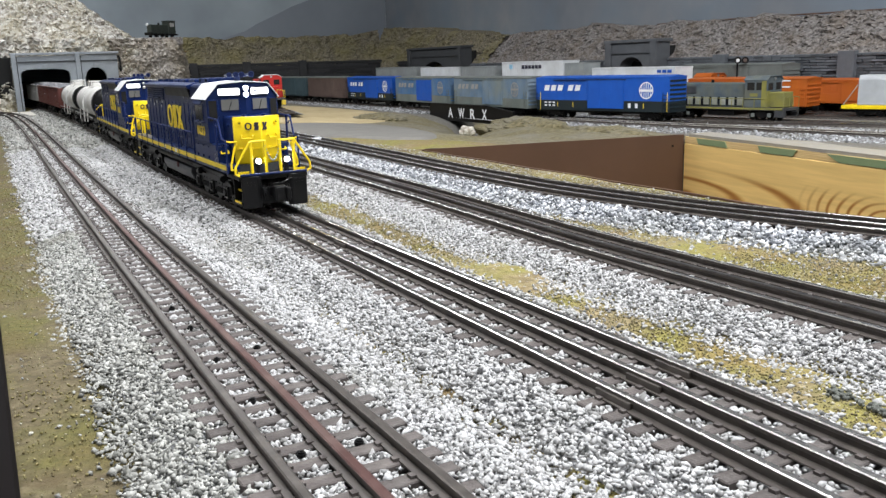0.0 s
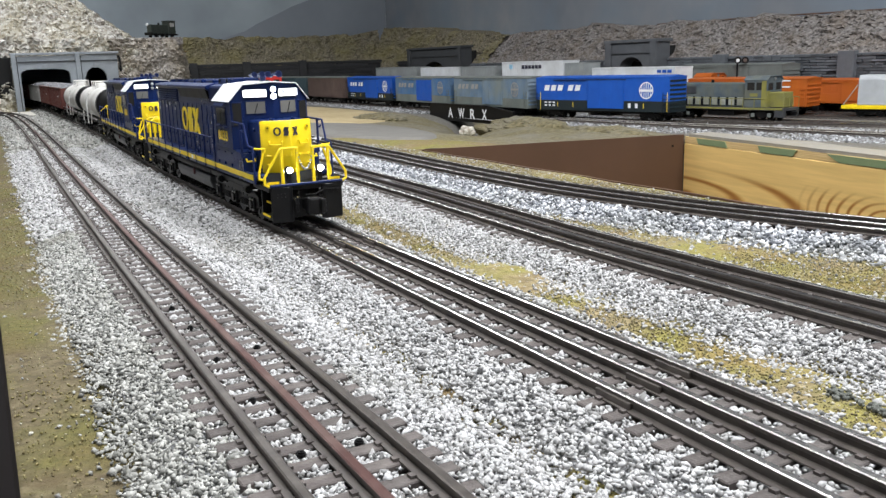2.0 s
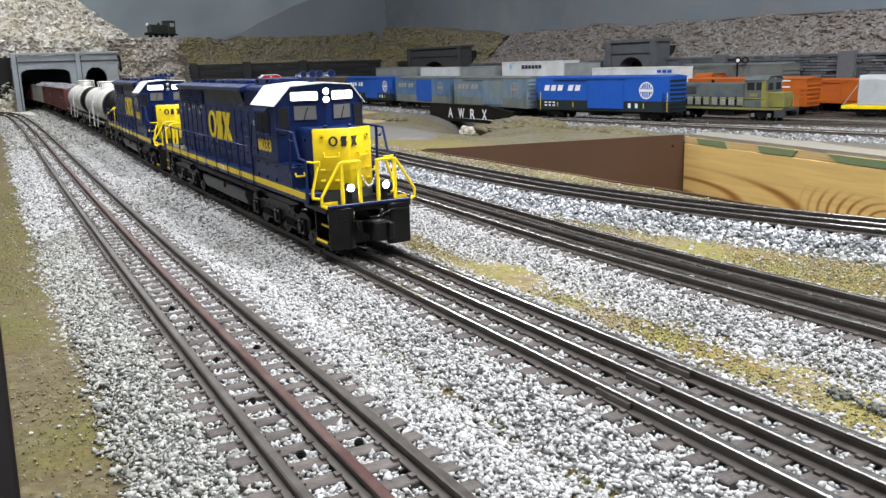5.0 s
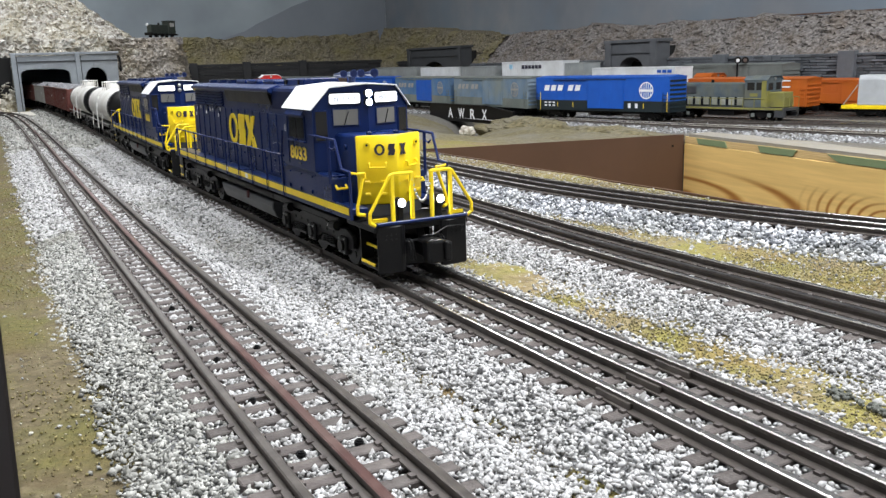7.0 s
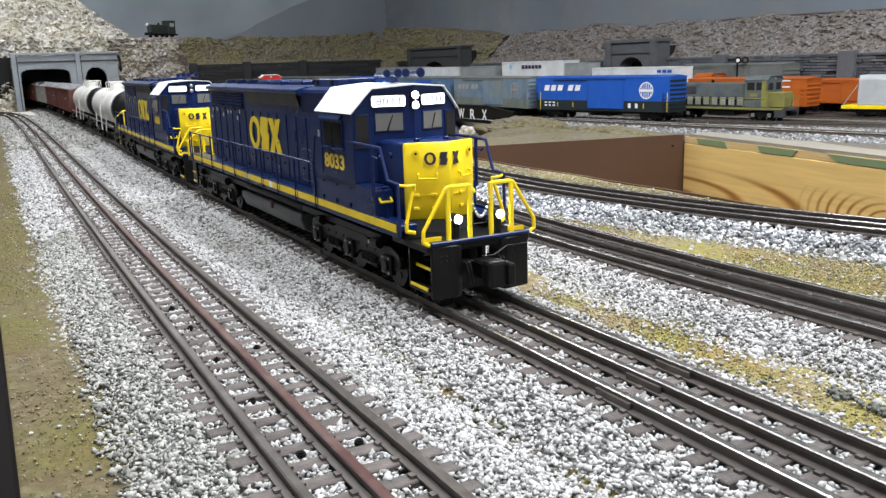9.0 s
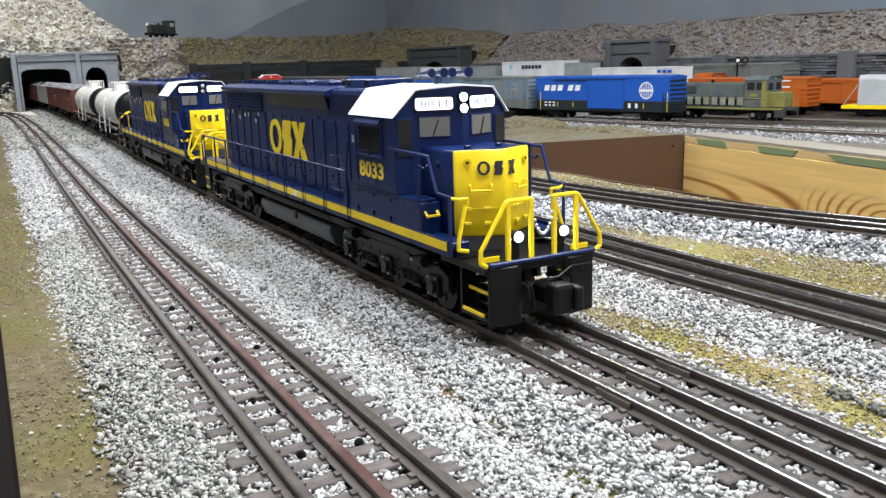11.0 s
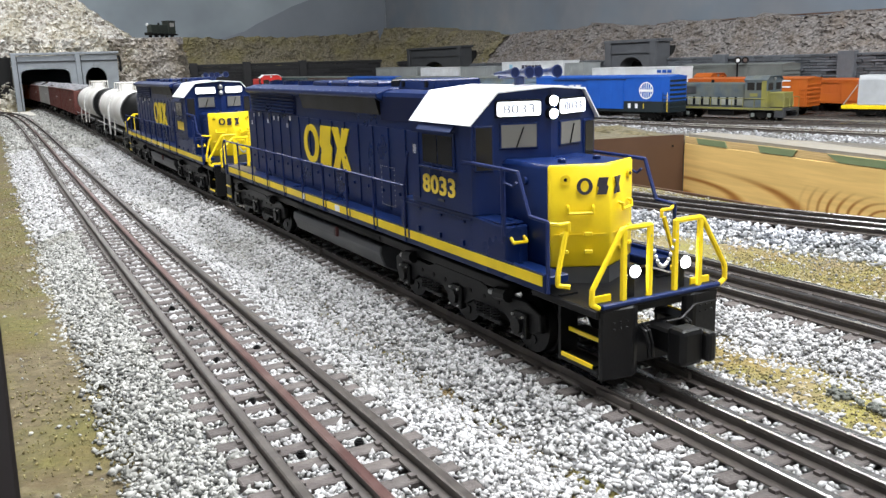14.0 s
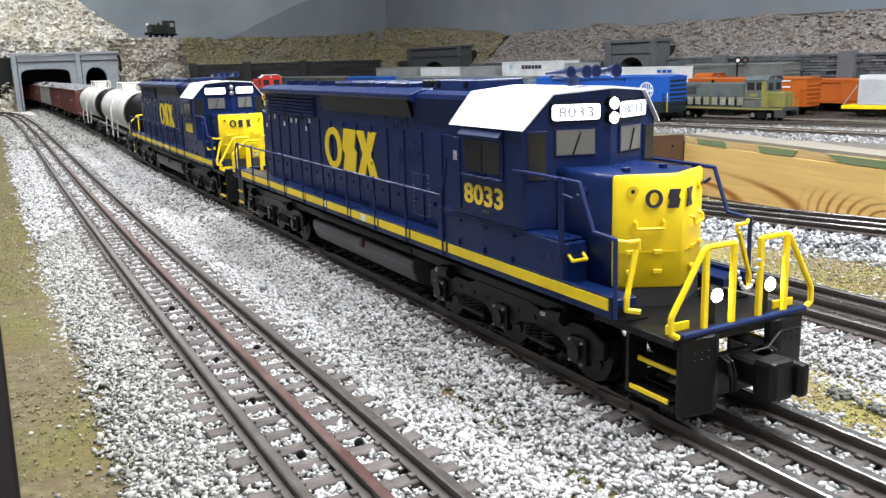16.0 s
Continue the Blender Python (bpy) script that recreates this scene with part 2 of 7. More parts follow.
class Line:
    """A smooth line through points, by the way along it."""
    def __init__(self, pts, z=0.0, step=0.004):
        p = np.array(pts, float)
        s = np.r_[0, np.cumsum(np.hypot(*np.diff(p, axis=0).T))]
        u = np.arange(0, s[-1], step)
        m = np.gradient(p, s, axis=0)
        i = np.clip(np.searchsorted(s, u, side="right") - 1, 0, len(s) - 2)
        h = (s[i + 1] - s[i])
        t = ((u - s[i]) / h)[:, None]
        h = h[:, None]
        self.xy = (2 * t**3 - 3 * t**2 + 1) * p[i] + (t**3 - 2 * t**2 + t) * h * m[i] + (3 * t**2 - 2 * t**3) * p[i + 1] + (t**3 - t**2) * h * m[i + 1]
        self.s = np.r_[0, np.cumsum(np.hypot(*np.diff(self.xy, axis=0).T))]
        self.z, self.length = z, self.s[-1]

    def at(self, s):
        return np.array([np.interp(s, self.s, self.xy[:, 0]), np.interp(s, self.s, self.xy[:, 1])])

    def along(self, y):
        """The way at which the line passes y (lines that run with falling or rising y)."""
        ys = self.xy[:, 1]
        return float(np.interp(y, ys, self.s) if ys[-1] > ys[0] else np.interp(-y, -ys, self.s))

    def heading(self, s):
        d = self.at(s + 0.01) - self.at(s - 0.01)
        return d / np.hypot(*d)

    def place(self, s):
        """At s, with the local y axis along the line."""
        x, y = self.at(s)
        d = self.heading(s)
        return pose(x, y, self.z, 0, 0, math.degrees(math.atan2(-d[0], d[1])))


LINE_1 = Line([(0, -0.35), (0, 0.0), (0, 0.5), (0.003, 0.8), (0.006, 1.02), (0.012, 1.44), (0.016, 1.86), (0.016, 2.22), (0.010, 2.48), (-0.012, 2.70), (-0.055, 2.84), (-0.12, 2.93)])
LINE_2 = Line([(0.1062, -0.55), (0.1056, -0.1), (0.1046, 0.10), (0.1051, 0.20), (0.1053, 0.30), (0.1054, 0.42), (0.1054, 0.7), (0.1075, 1.0), (0.116, 1.3), (0.126, 1.83), (0.130, 2.45), (0.127, 2.9), (0.110, 3.3), (0.05, 3.9), (-0.05, 4.5), (-0.2, 5.1), (-0.4, 5.7)])
LINE_3 = Line([(0.231, -0.35), (0.228, 0.0), (0.2245, 0.2), (0.2225, 0.30), (0.2230, 0.38), (0.2275, 0.48), (0.2325, 0.58), (0.239, 0.83), (0.249, 1.3), (0.262, 2.0), (0.275, 2.6), (0.282, 3.0), (0.285, 3.4)])
LINE_4 = Line([(0.60, -0.10), (0.455, 0.14), (0.386, 0.306), (0.356, 0.41), (0.335, 0.544), (0.332, 0.731), (0.336, 0.87), (0.339, 0.98), (0.341, 1.14), (0.352, 1.6), (0.385, 2.2), (0.42, 2.7), (0.47, 2.98)])
LINE_A = Line([(1.50, 0.45), (1.40, 0.70), (1.29, 0.92), (1.20, 1.09), (1.112, 1.285), (1.052, 1.57), (1.050, 1.97), (1.058, 2.4), (1.054, 2.75), (1.046, 3.1), (1.03, 3.4)], YARD)
LINE_B = Line([(1.22, 0.45), (1.155, 0.72), (1.11, 0.95), (1.075, 1.16), (1.035, 1.42), (1.02, 1.56)], YARD)
LINE_C = Line([(1.60, 0.45), (1.50, 0.80), (1.42, 1.06), (1.37, 1.25), (1.335, 1.45), (1.33, 1.8), (1.33, 2.4), (1.33, 3.0), (1.33, 3.4)], YARD)
LINE_E = Line([(1.40, 0.5), (1.31, 0.86), (1.262, 1.06), (1.218, 1.30), (1.20, 1.6)], YARD)
LINE_R = Line([(0.56, 1.95), (0.61, 2.2), (0.66, 2.5), (0.70, 2.9), (0.72, 3.25)], 0.001)
LINE_G = Line([(1.56, 0.70), (1.49, 1.0), (1.45, 1.20), (1.432, 1.4), (1.43, 1.7), (1.43, 2.1)], YARD)
LINE_H = Line([(1.525, 0.9), (1.515, 1.2), (1.51, 1.5), (1.51, 1.8), (1.51, 2.1)], YARD)


# ---------------- room ----------------
def room():
    x0, x1, y0, y1, zf = -1.6, 3.1, -1.7, 5.9, -1.05
    def slab(name, *a, mat=M_WALLPAINT, label=""):
        tagged(part(name, box(*a), mat), label, "room", kind="structure")
    slab("floor", x0, x1, y0, y1, zf - 0.1, zf, mat=M_FLOORM, label="grey concrete basement floor under the layout")
    slab("ceiling", x0, x1, y0, y1, CEILING, CEILING + 0.1, mat=M_CEIL, label="white painted ceiling over the layout")
    slab("wall_south", x0, x1, y0 - 0.1, y0, zf, CEILING, label="plain grey painted wall behind the layout aisle")
    slab("wall_west", x0 - 0.1, x0, y0, y1, zf, CEILING, label="plain grey painted wall beside the aisle")
    slab("wall_north", x0, x1, y1, y1 + 0.1, zf, CEILING, label="plain grey painted end wall")
    slab("wall_east", x1, x1 + 0.1, y0, y1, zf, CEILING, label="plain grey painted side wall")
    fixture = empty("ceiling_light")
    tagged(fixture, "white fluorescent ceiling fixture with a glowing diffuser", "ceiling light", "ceiling lights")
    part("frame", box(-0.11, 0.11, -0.63, 0.63, -0.03, 0.0, 0.004), M_WHITE, fixture)
    part("diffuser", box(-0.095, 0.095, -0.61, 0.61, -0.038, -0.031, 0.002), glow("diffuser_glow", (1.0, 0.99, 0.96), 4.0), fixture)
    for i, (x, y) in enumerate(LAMPS):
        m = pose(x, y, CEILING - 0.001)
        if i:
            copy_thing(fixture, m)
        else:
            fixture.matrix_basis = m
        la = bpy.data.lights.new("tube_light", "AREA")
        la.shape, la.size, la.size_y, la.energy, la.color = "RECTANGLE", 0.19, 1.22, LAMP_POWER, (0.927, 0.955, 1.0)
        ob = new("tube_light", la)
        ob.matrix_basis = pose(x, y, CEILING - 0.045)


room()

# ---------------- ground ----------------
PIT = dict(x0=0.432, x1=0.893, y1=0.990)
SKEW = 0.169


def pit_edge(y):
    """The near rim of the pit, beside the curving track."""
    s = LINE_4.along(min(max(y, -0.05), 0.98))
    return max(0.4285 + 0.0012 * math.sin(y * 40), float(LINE_4.at(s)[0]) + 0.036)


def smooth(a, b, v):
    t = np.clip((v - a) / (b - a), 0, 1)
    return t * t * (3 - 2 * t)


def creek(x, y):
    """How deep the creek bed is cut here: a wide dip with a narrow channel."""
    t = (y - (1.84 + 1.45 * (x - 1.0))) / 1.76
    run = smooth(0.66, 0.78, x) * (1 - smooth(1.20, 1.35, x))
    return (0.026 * np.exp(-(t / 0.085) ** 2) + 0.030 * np.exp(-(t / 0.030) ** 2)) * run


def bank(x, y):
    """The low mossy bank between the pit and the yard."""
    return smooth(0.70, 0.86, x) * (1 - smooth(0.90, 0.985, x)) * smooth(0.98, 1.06, y) * (1 - smooth(1.45, 1.56, y))


def ground_z(x, y):
    z = -0.0105 + (-0.0225) * smooth(0.40, 0.85, x)
    z = z - creek(x, y) + 0.006 * bank(x, y)
    return z


def ground():
    xs = np.r_[np.arange(-0.0775, 0.45, 0.0075), np.arange(0.45, 1.2, 0.0125), np.arange(1.2, 3.1, 0.06)]
    ys = np.r_[np.arange(-0.9, 0.0, 0.03), np.arange(0.0, 2.0, 0.0125), np.arange(2.0, 3.6, 0.03), np.arange(3.6, 5.9, 0.1)]
    X, Y = np.meshgrid(xs, ys, indexing="ij")
    Z = ground_z(X, Y)
    for k, a in ((7, 0.0012), (23, 0.0007), (61, 0.0004)):
        Z += a * np.array([[noise.noise((x * k, y * k, k)) for y in ys] for x in xs])
    n = len(ys)
    # the hatch rim is sharp: columns inside the hatch are left out
    V = np.stack([X, Y, Z], -1).reshape(-1, 3)
    F = []
    for i in range(len(xs) - 1):
        for j in range(n - 1):
            x, y = (xs[i] + xs[i + 1]) / 2, (ys[j] + ys[j + 1]) / 2
            if y < PIT["y1"] + 0.0065 and x < PIT["x1"] + 0.04 + (y - PIT["y1"]) * SKEW and x > pit_edge(y):
                continue
            F.append((i * n + j, (i + 1) * n + j, (i + 1) * n + j + 1, i * n + j + 1))
    ob = raw("ground", V, F, [M_GROUND, M_SLOPE, M_DIMAISLE], smooth=True)
    ob.data.polygons.foreach_set("material_index", np.array([1 if V[f[0]][0] > 0.56 + 0.02 * math.sin(V[f[0]][1] * 31) else 2 if V[f[0]][0] < 0 else 0 for f in F], np.int32))
    tagged(ob, "mustard and brown scenic ground with moss flock", "ground", kind="structure")


ground()


def pit():
    """The hatch cut into the layout: a brown board and a pine board wall."""
    x0, x1, y1 = PIT["x0"] - 0.03, PIT["x1"], PIT["y1"]
    zt = -0.0235
    bm = prism([(x0, -0.0098), (x1, zt + 0.002), (x1, -0.55), (x0, -0.55)], 1, y1, y1 + 0.004)
    tagged(part("brown_board", bm, M_BROWNBOARD), "flat brown painted hardboard lining one side of the hatch", "board")
    tagged(part("screw", cyl((x1 - 0.024, y1 - 0.0015, zt - 0.014), (x1 - 0.024, y1, zt - 0.014), 0.0018), M_BLACK), "small dark screw head in the brown hardboard", "screw")
    pine = bpy.data.materials.new("pine_board")
    pine.use_nodes = True
    nt = pine.node_tree
    b = nt.nodes["Principled BSDF"]
    tc = nt.nodes.new("ShaderNodeTexCoord")

    def rings(cy, cz, sy, sz, scale, dist):
        mp = nt.nodes.new("ShaderNodeMapping")
        mp.inputs["Location"].default_value = (0, -cy * sy, -cz * sz)
        mp.inputs["Scale"].default_value = (0, sy, sz)
        nt.links.new(tc.outputs["Object"], mp.inputs[0])
        wv = nt.nodes.new("ShaderNodeTexWave")
        wv.wave_type, wv.rings_direction = "RINGS", "X"
        wv.inputs["Scale"].default_value, wv.inputs["Distortion"].default_value = scale, dist
        wv.inputs["Detail"].default_value, wv.inputs["Detail Scale"].default_value = 1.0, 0.6
        nt.links.new(mp.outputs[0], wv.inputs["Vector"])
        return wv.outputs["Fac"]
    light, mid, dark = (0.83, 0.57, 0.21), (0.68, 0.40, 0.12), (0.36, 0.155, 0.035)
    knot = ramp(nt, rings(0.585, -0.098, 0.5, 1.0, 38.0, 0.8), [(0.0, dark), (0.22, mid), (0.5, light), (1.0, light)])
    arcs = ramp(nt, rings(0.98, -0.110, 0.16, 1.0, 15.0, 1.6), [(0.0, dark), (0.14, mid), (0.34, light), (1.0, light)])
    sep = nt.nodes.new("ShaderNodeSeparateXYZ")
    nt.links.new(tc.outputs["Object"], sep.inputs[0])
    side = ramp(nt, sep.outputs[1], [(0.69, (0, 0, 0)), (0.74, (1, 1, 1))])
    low = nt.nodes.new("ShaderNodeMapRange")
    low.inputs[1].default_value, low.inputs[2].default_value = -0.082, -0.066
    nt.links.new(sep.outputs[2], low.inputs[0])
    ring = mix(nt, low.outputs[0], mix(nt, side, knot, arcs), light)
    fine = ramp(nt, noise_tex(nt, 60.0, 4.0, stretch=(1, 0.15, 3)), [(0.3, (0.88, 0.86, 0.82)), (0.7, (1.06, 1.05, 1.03))])
    nt.links.new(mix(nt, 1.0, ring, fine, "MULTIPLY"), b.inputs["Base Color"])
    b.inputs["Roughness"].default_value = 0.5
    ztop = zt - 0.0115
    corner = Matrix.Translation((x1, y1, 0)) @ pose(0, 0, 0, 0, 0, -math.degrees(math.atan(SKEW))) @ Matrix.Translation((-x1, -y1, 0))
    tagged(part("pine_board", box(x1, x1 + 0.018, -0.9, y1 - 0.001, -0.55, ztop, 0.0008), pine), "clear-varnished yellow pine board with cathedral grain lining the hatch", "board").matrix_basis = corner
    ply = empty("plywood_edge")
    ply.matrix_basis = corner
    tagged(ply, "plywood deck edge with green painted patches above the pine", "plywood")
    M_PLY = material("plywood_edge", [(0.3, (0.48, 0.30, 0.12)), (0.5, (0.66, 0.46, 0.20)), (0.7, (0.74, 0.56, 0.28))], 160, rough=0.7, stretch=(1, 0.06, 6))
    M_GREENP = material("green_paint_patch", (0.20, 0.26, 0.13), 60, rough=0.7, stretch=(1, 0.2, 4))
    part("board_edge", box(x1 + 0.001, x1 + 0.012, -0.9, y1 - 0.001, ztop + 0.0006, zt - 0.001), M_PLY, ply)
    for a, c, d, e in ((0.958, 0.952, 0.890, 0.884), (0.818, 0.812, 0.742, 0.750), (0.690, 0.670, 0.50, 0.49), (0.33, 0.31, 0.2, 0.18)):
        part("green_patch", prism([(a, zt - 0.0016), (d, zt - 0.0016), (e, ztop + 0.001), (c, ztop + 0.001)], 0, x1 - 0.0004, x1 + 0.003), M_GREENP, ply, "patch of green paint")
    lip = bmesh.new()
    rr = random.Random(4)
    top = [(x1 + 0.002 + rr.uniform(-0.001, 0.001), y) for y in np.arange(-0.9, y1, 0.02)]
    poly = top + [(x1 + 0.055 + rr.uniform(-0.008, 0.008), y) for y in np.arange(y1, -0.9, -0.03)]
    prism(poly, 2, zt - 0.003, zt + 0.0035, bm=lip)
    tagged(part("plaster_edge", lip, material("grey_plaster", (0.27, 0.25, 0.215), 120, rough=0.95, bump=0.6, bump_scale=300, dirt=(0.28, 0.24, 0.16), dirt_scale=30)), "rough grey plaster rim along the plywood edge", "plaster rim").matrix_basis = corner
    # side of the deck below the near rim
    ys = np.arange(-0.3, PIT["y1"] + 0.001, 0.02)
    lo = [(pit_edge(y) - 0.004, y) for y in ys]
    rim = bmesh.new()
    prism(lo + [(p[0] + 0.003, p[1]) for p in lo[::-1]], 2, -0.3, -0.0095, bm=rim)
    tagged(part("deck_rim", rim, M_BROWNBOARD), "brown hardboard rim below the curving track", "board")


pit()
bm = box(-0.12, -0.0775, -0.9, 3.6, -0.35, -0.006, 0.001)
tagged(part("fascia", bm, M_FASCIA), "dark brown fascia board along the layout's front edge", "fascia", kind="structure")


def patch(name, pts, lift, mat, label, cat):
    """A thin uneven sheet laid on the ground inside a rounded outline."""
    pts = np.array(pts, float)
    c = pts.mean(0)
    out = []
    n = len(pts)
    for i in range(n):
        for t in np.linspace(0, 1, 6, endpoint=False):
            p0, p1, p2, p3 = pts[i - 1], pts[i], pts[(i + 1) % n], pts[(i + 2) % n]
            out.append(0.5 * (2 * p1 + (p2 - p0) * t + (2 * p0 - 5 * p1 + 4 * p2 - p3) * t * t + (3 * p1 - p0 - 3 * p2 + p3) * t**3))
    out = np.array(out)
    V, F, k = [], [], len(out)
    rings = [1.0, 0.97, 0.8, 0.6, 0.4, 0.2, 0.02]
    for r in rings:
        for q in c + (out - c) * r:
            V.append((*q, float(ground_z(q[0], q[1])) + (lift if r < 1 else -0.004)))
    for a in range(len(rings) - 1):
        for i in range(k):
            j = (i + 1) % k
            F.append((a * k + i, a * k + j, (a + 1) * k + j, (a + 1) * k + i))
    ob = raw(name, V, F, mat, smooth=True)
    return tagged(ob, label, cat, kind="structure")


patch("sand_lot", [(0.47, 1.66), (0.56, 1.70), (0.66, 1.70), (0.79, 1.85), (0.90, 2.05), (0.93, 2.5), (0.86, 3.0), (0.70, 3.1), (0.58, 2.6), (0.50, 2.1)], 0.0022, M_SAND, "flat tan sandy lot beside the yard", "sand")
patch("grey_road", [(0.385, 1.32), (0.43, 1.24), (0.47, 1.17), (0.52, 1.15), (0.58, 1.22), (0.63, 1.35), (0.66, 1.52), (0.62, 1.64), (0.52, 1.66), (0.44, 1.62), (0.40, 1.5)], 0.0030, M_ROAD, "smooth grey paved patch beside the sand", "paving")


# ---------------- tracks ----------------
RAIL_H = 0.0043
GAUGE = 0.0165
TIE_TOP = -RAIL_H
PITCH = 0.0113


def sweep(line, off, prof, s0, s1, step=0.02):
    n = max(2, int((s1 - s0) / step))
    ss = np.linspace(s0, s1, n)
    V, F, k = [], [], len(prof)
    for s in ss:
        p, d = line.at(s), line.heading(s)
        nrm = np.array([d[1], -d[0]])
        for a, z in prof:
            q = p + nrm * (off + a)
            V.append((q[0], q[1], line.z + z))
    for i in range(n - 1):
        for j in range(k):
            F.append((i * k + j, i * k + (j + 1) % k, (i + 1) * k + (j + 1) % k, (i + 1) * k + j))
    return V, F


PROFILE = [(-0.0029, -0.0043), (0.0029, -0.0043), (0.0029, -0.0038), (0.0007, -0.0033), (0.0006, -0.0018), (0.0014, -0.0013), (0.0015, -0.0003), (0.0010, 0.0), (-0.0010, 0.0), (-0.0015, -0.0003), (-0.0014, -0.0013), (-0.0006, -0.0018), (-0.0007, -0.0033), (-0.0029, -0.0038)]


def tie_mesh():
    bm = box(-0.0268, 0.0268, -0.0027, 0.0027, -0.0042, 0.0, 0.0004)
    for x in (-GAUGE, 0.0, GAUGE):
        for s in (-1, 1):
            box(x + s * 0.0033 - 0.0009, x + s * 0.0033 + 0.0009, -0.0011, 0.0011, -0.0005, 0.0009, bm=bm)
    me = bpy.data.meshes.new("tie")
    bm.to_mesh(me)
    bm.free()
    me.materials.append(M_TIE)
    return me


TIE = tie_mesh()


def track(line, tops, label, s0=0.0, s1=None, ties=(0.0, 9.0), mat=None):
    s1 = s1 or line.length
    th = empty("track")
    tagged(th, label, "railway track", "tracks")
    for off, top in zip((-GAUGE, 0.0, GAUGE), tops):
        V, F = sweep(line, off, PROFILE, s0, s1)
        ob = raw("rail", V, F, [mat or M_RAIL, top], th)
        idx = np.zeros(len(ob.data.polygons), np.int32)
        k = len(PROFILE)
        for j in (6, 7, 8):
            idx[j::k] = 1
        ob.data.polygons.foreach_set("material_index", idx)
    rr = random.Random(int(line.length * 1000))
    for s in np.arange(max(s0, ties[0]) + 0.003, min(s1, ties[1]), PITCH):
        m = line.place(float(s)) @ pose(rr.uniform(-0.0004, 0.0004), 0, TIE_TOP + rr.uniform(-0.0002, 0.0001), 0, 0, rr.uniform(-1.2, 1.2))
        shared("tie", TIE, th, m)
    return th


TRACK_1 = track(LINE_1, (M_RAILDULL, M_RUST, M_RAILDULL), "brown-railed three-rail track with a rusty centre rail in white ballast", s0=0.1)
TRACK_2 = track(LINE_2, (M_RAILTOP, M_RAILTOP, M_RAILTOP), "three-rail track with shiny worn railheads under the blue train", s0=0.3, s1=4.1, ties=(0.45, 3.9))
TRACK_3 = track(LINE_3, (M_RAILTOP, M_DARKRAIL, M_RAILTOP), "three-rail track with bright outer rails and dark centre rail", s0=0.1)
TRACK_4 = track(LINE_4, (M_RAILTOP, M_RAILTOP, M_RAILTOP), "curving three-rail track beside the hatch with bright railheads", s0=0.0)
TRACK_5 = track(LINE_A, (M_RAILTOP, M_DARKRAIL, M_RAILTOP), "yard track under the parked blue boxcars")
TRACK_6 = track(LINE_B, (M_SHEENRAIL, M_RAILTOP, M_SHEENRAIL), "empty yard track in front of the boxcars with pale painted sheen on its rails")

TRACK_7 = track(LINE_C, (M_RAILTOP, M_DARKRAIL, M_RAILTOP), "rear yard track under containers and orange cars")
TRACK_8 = track(LINE_E, (M_RAILTOP, M_DARKRAIL, M_RAILTOP), "yard track under the weathered switcher")
TRACK_10 = track(LINE_G, (M_RAILTOP, M_DARKRAIL, M_RAILTOP), "yard track under the parked orange diesel")
TRACK_11 = track(LINE_H, (M_RAILTOP, M_DARKRAIL, M_RAILTOP), "back yard track along the stone wall")
TRACK_9 = track(LINE_R, (M_RAILTOP, M_DARKRAIL, M_RAILTOP), "short track under the parked red locomotive")


def stones(name, label, boxes, spacing, size, zfun, mat, keep, seed, flat=0.7):
    """Crushed stones laid on a surface: small distorted six-sided lumps, all of one material."""
    rng = np.random.default_rng(seed)
    P = []
    for x0, x1, y0, y1 in boxes:
        n = int((x1 - x0) * (y1 - y0) / spacing**2)
        P.append(np.stack([rng.uniform(x0, x1, n), rng.uniform(y0, y1, n)], 1))
    P = np.concatenate(P)
    P = P[keep(P[:, 0], P[:, 1], rng)]
    n = len(P)
    lump = np.array([(1, 0, 0), (-1, 0, 0), (0, 1, 0), (0, -1, 0), (0, 0, 1), (0, 0, -1)], float) * 0.62
    tri = np.array([(0, 2, 4), (2, 1, 4), (1, 3, 4), (3, 0, 4), (2, 0, 5), (1, 2, 5), (3, 1, 5), (0, 3, 5)])
    v = lump[None] * (1 + rng.uniform(-0.25, 0.25, (n, 6, 3))) + rng.uniform(-0.14, 0.14, (n, 6, 3))
    v *= (size * rng.lognormal(0, 0.28, (n, 1, 1))) * np.stack([rng.uniform(0.8, 1.65, n), rng.uniform(0.62, 1.05, n), rng.uniform(0.7, 1.1, n) * flat / 0.75], 1)[:, None, :]
    a, b = rng.uniform(0, 6.283, n), rng.uniform(-0.7, 0.7, n)
    ca, sa, cb, sb = np.cos(a), np.sin(a), np.cos(b), np.sin(b)
    x, y, z = v[..., 0].copy(), v[..., 1].copy(), v[..., 2].copy()
    x, z = x * cb[:, None] - z * sb[:, None], x * sb[:, None] + z * cb[:, None]
    x, y = x * ca[:, None] - y * sa[:, None], x * sa[:, None] + y * ca[:, None]
    zz = zfun(P[:, 0], P[:, 1]) + rng.uniform(-0.25, 0.45, n) * size
    V = np.stack([x + P[:, :1], y + P[:, 1:], z + zz[:, None]], -1).reshape(-1, 3)
    F = (tri[None] + 6 * np.arange(n)[:, None, None]).reshape(-1, 3)
    ob = raw(name, V, F, mat, smooth=True)
    return tagged(ob, label, "ballast" if mat in (M_STONE, M_DUSTDIMSTONE, M_MIXSTONE, M_YARDSTONE) else "ground cover", kind="stuff")


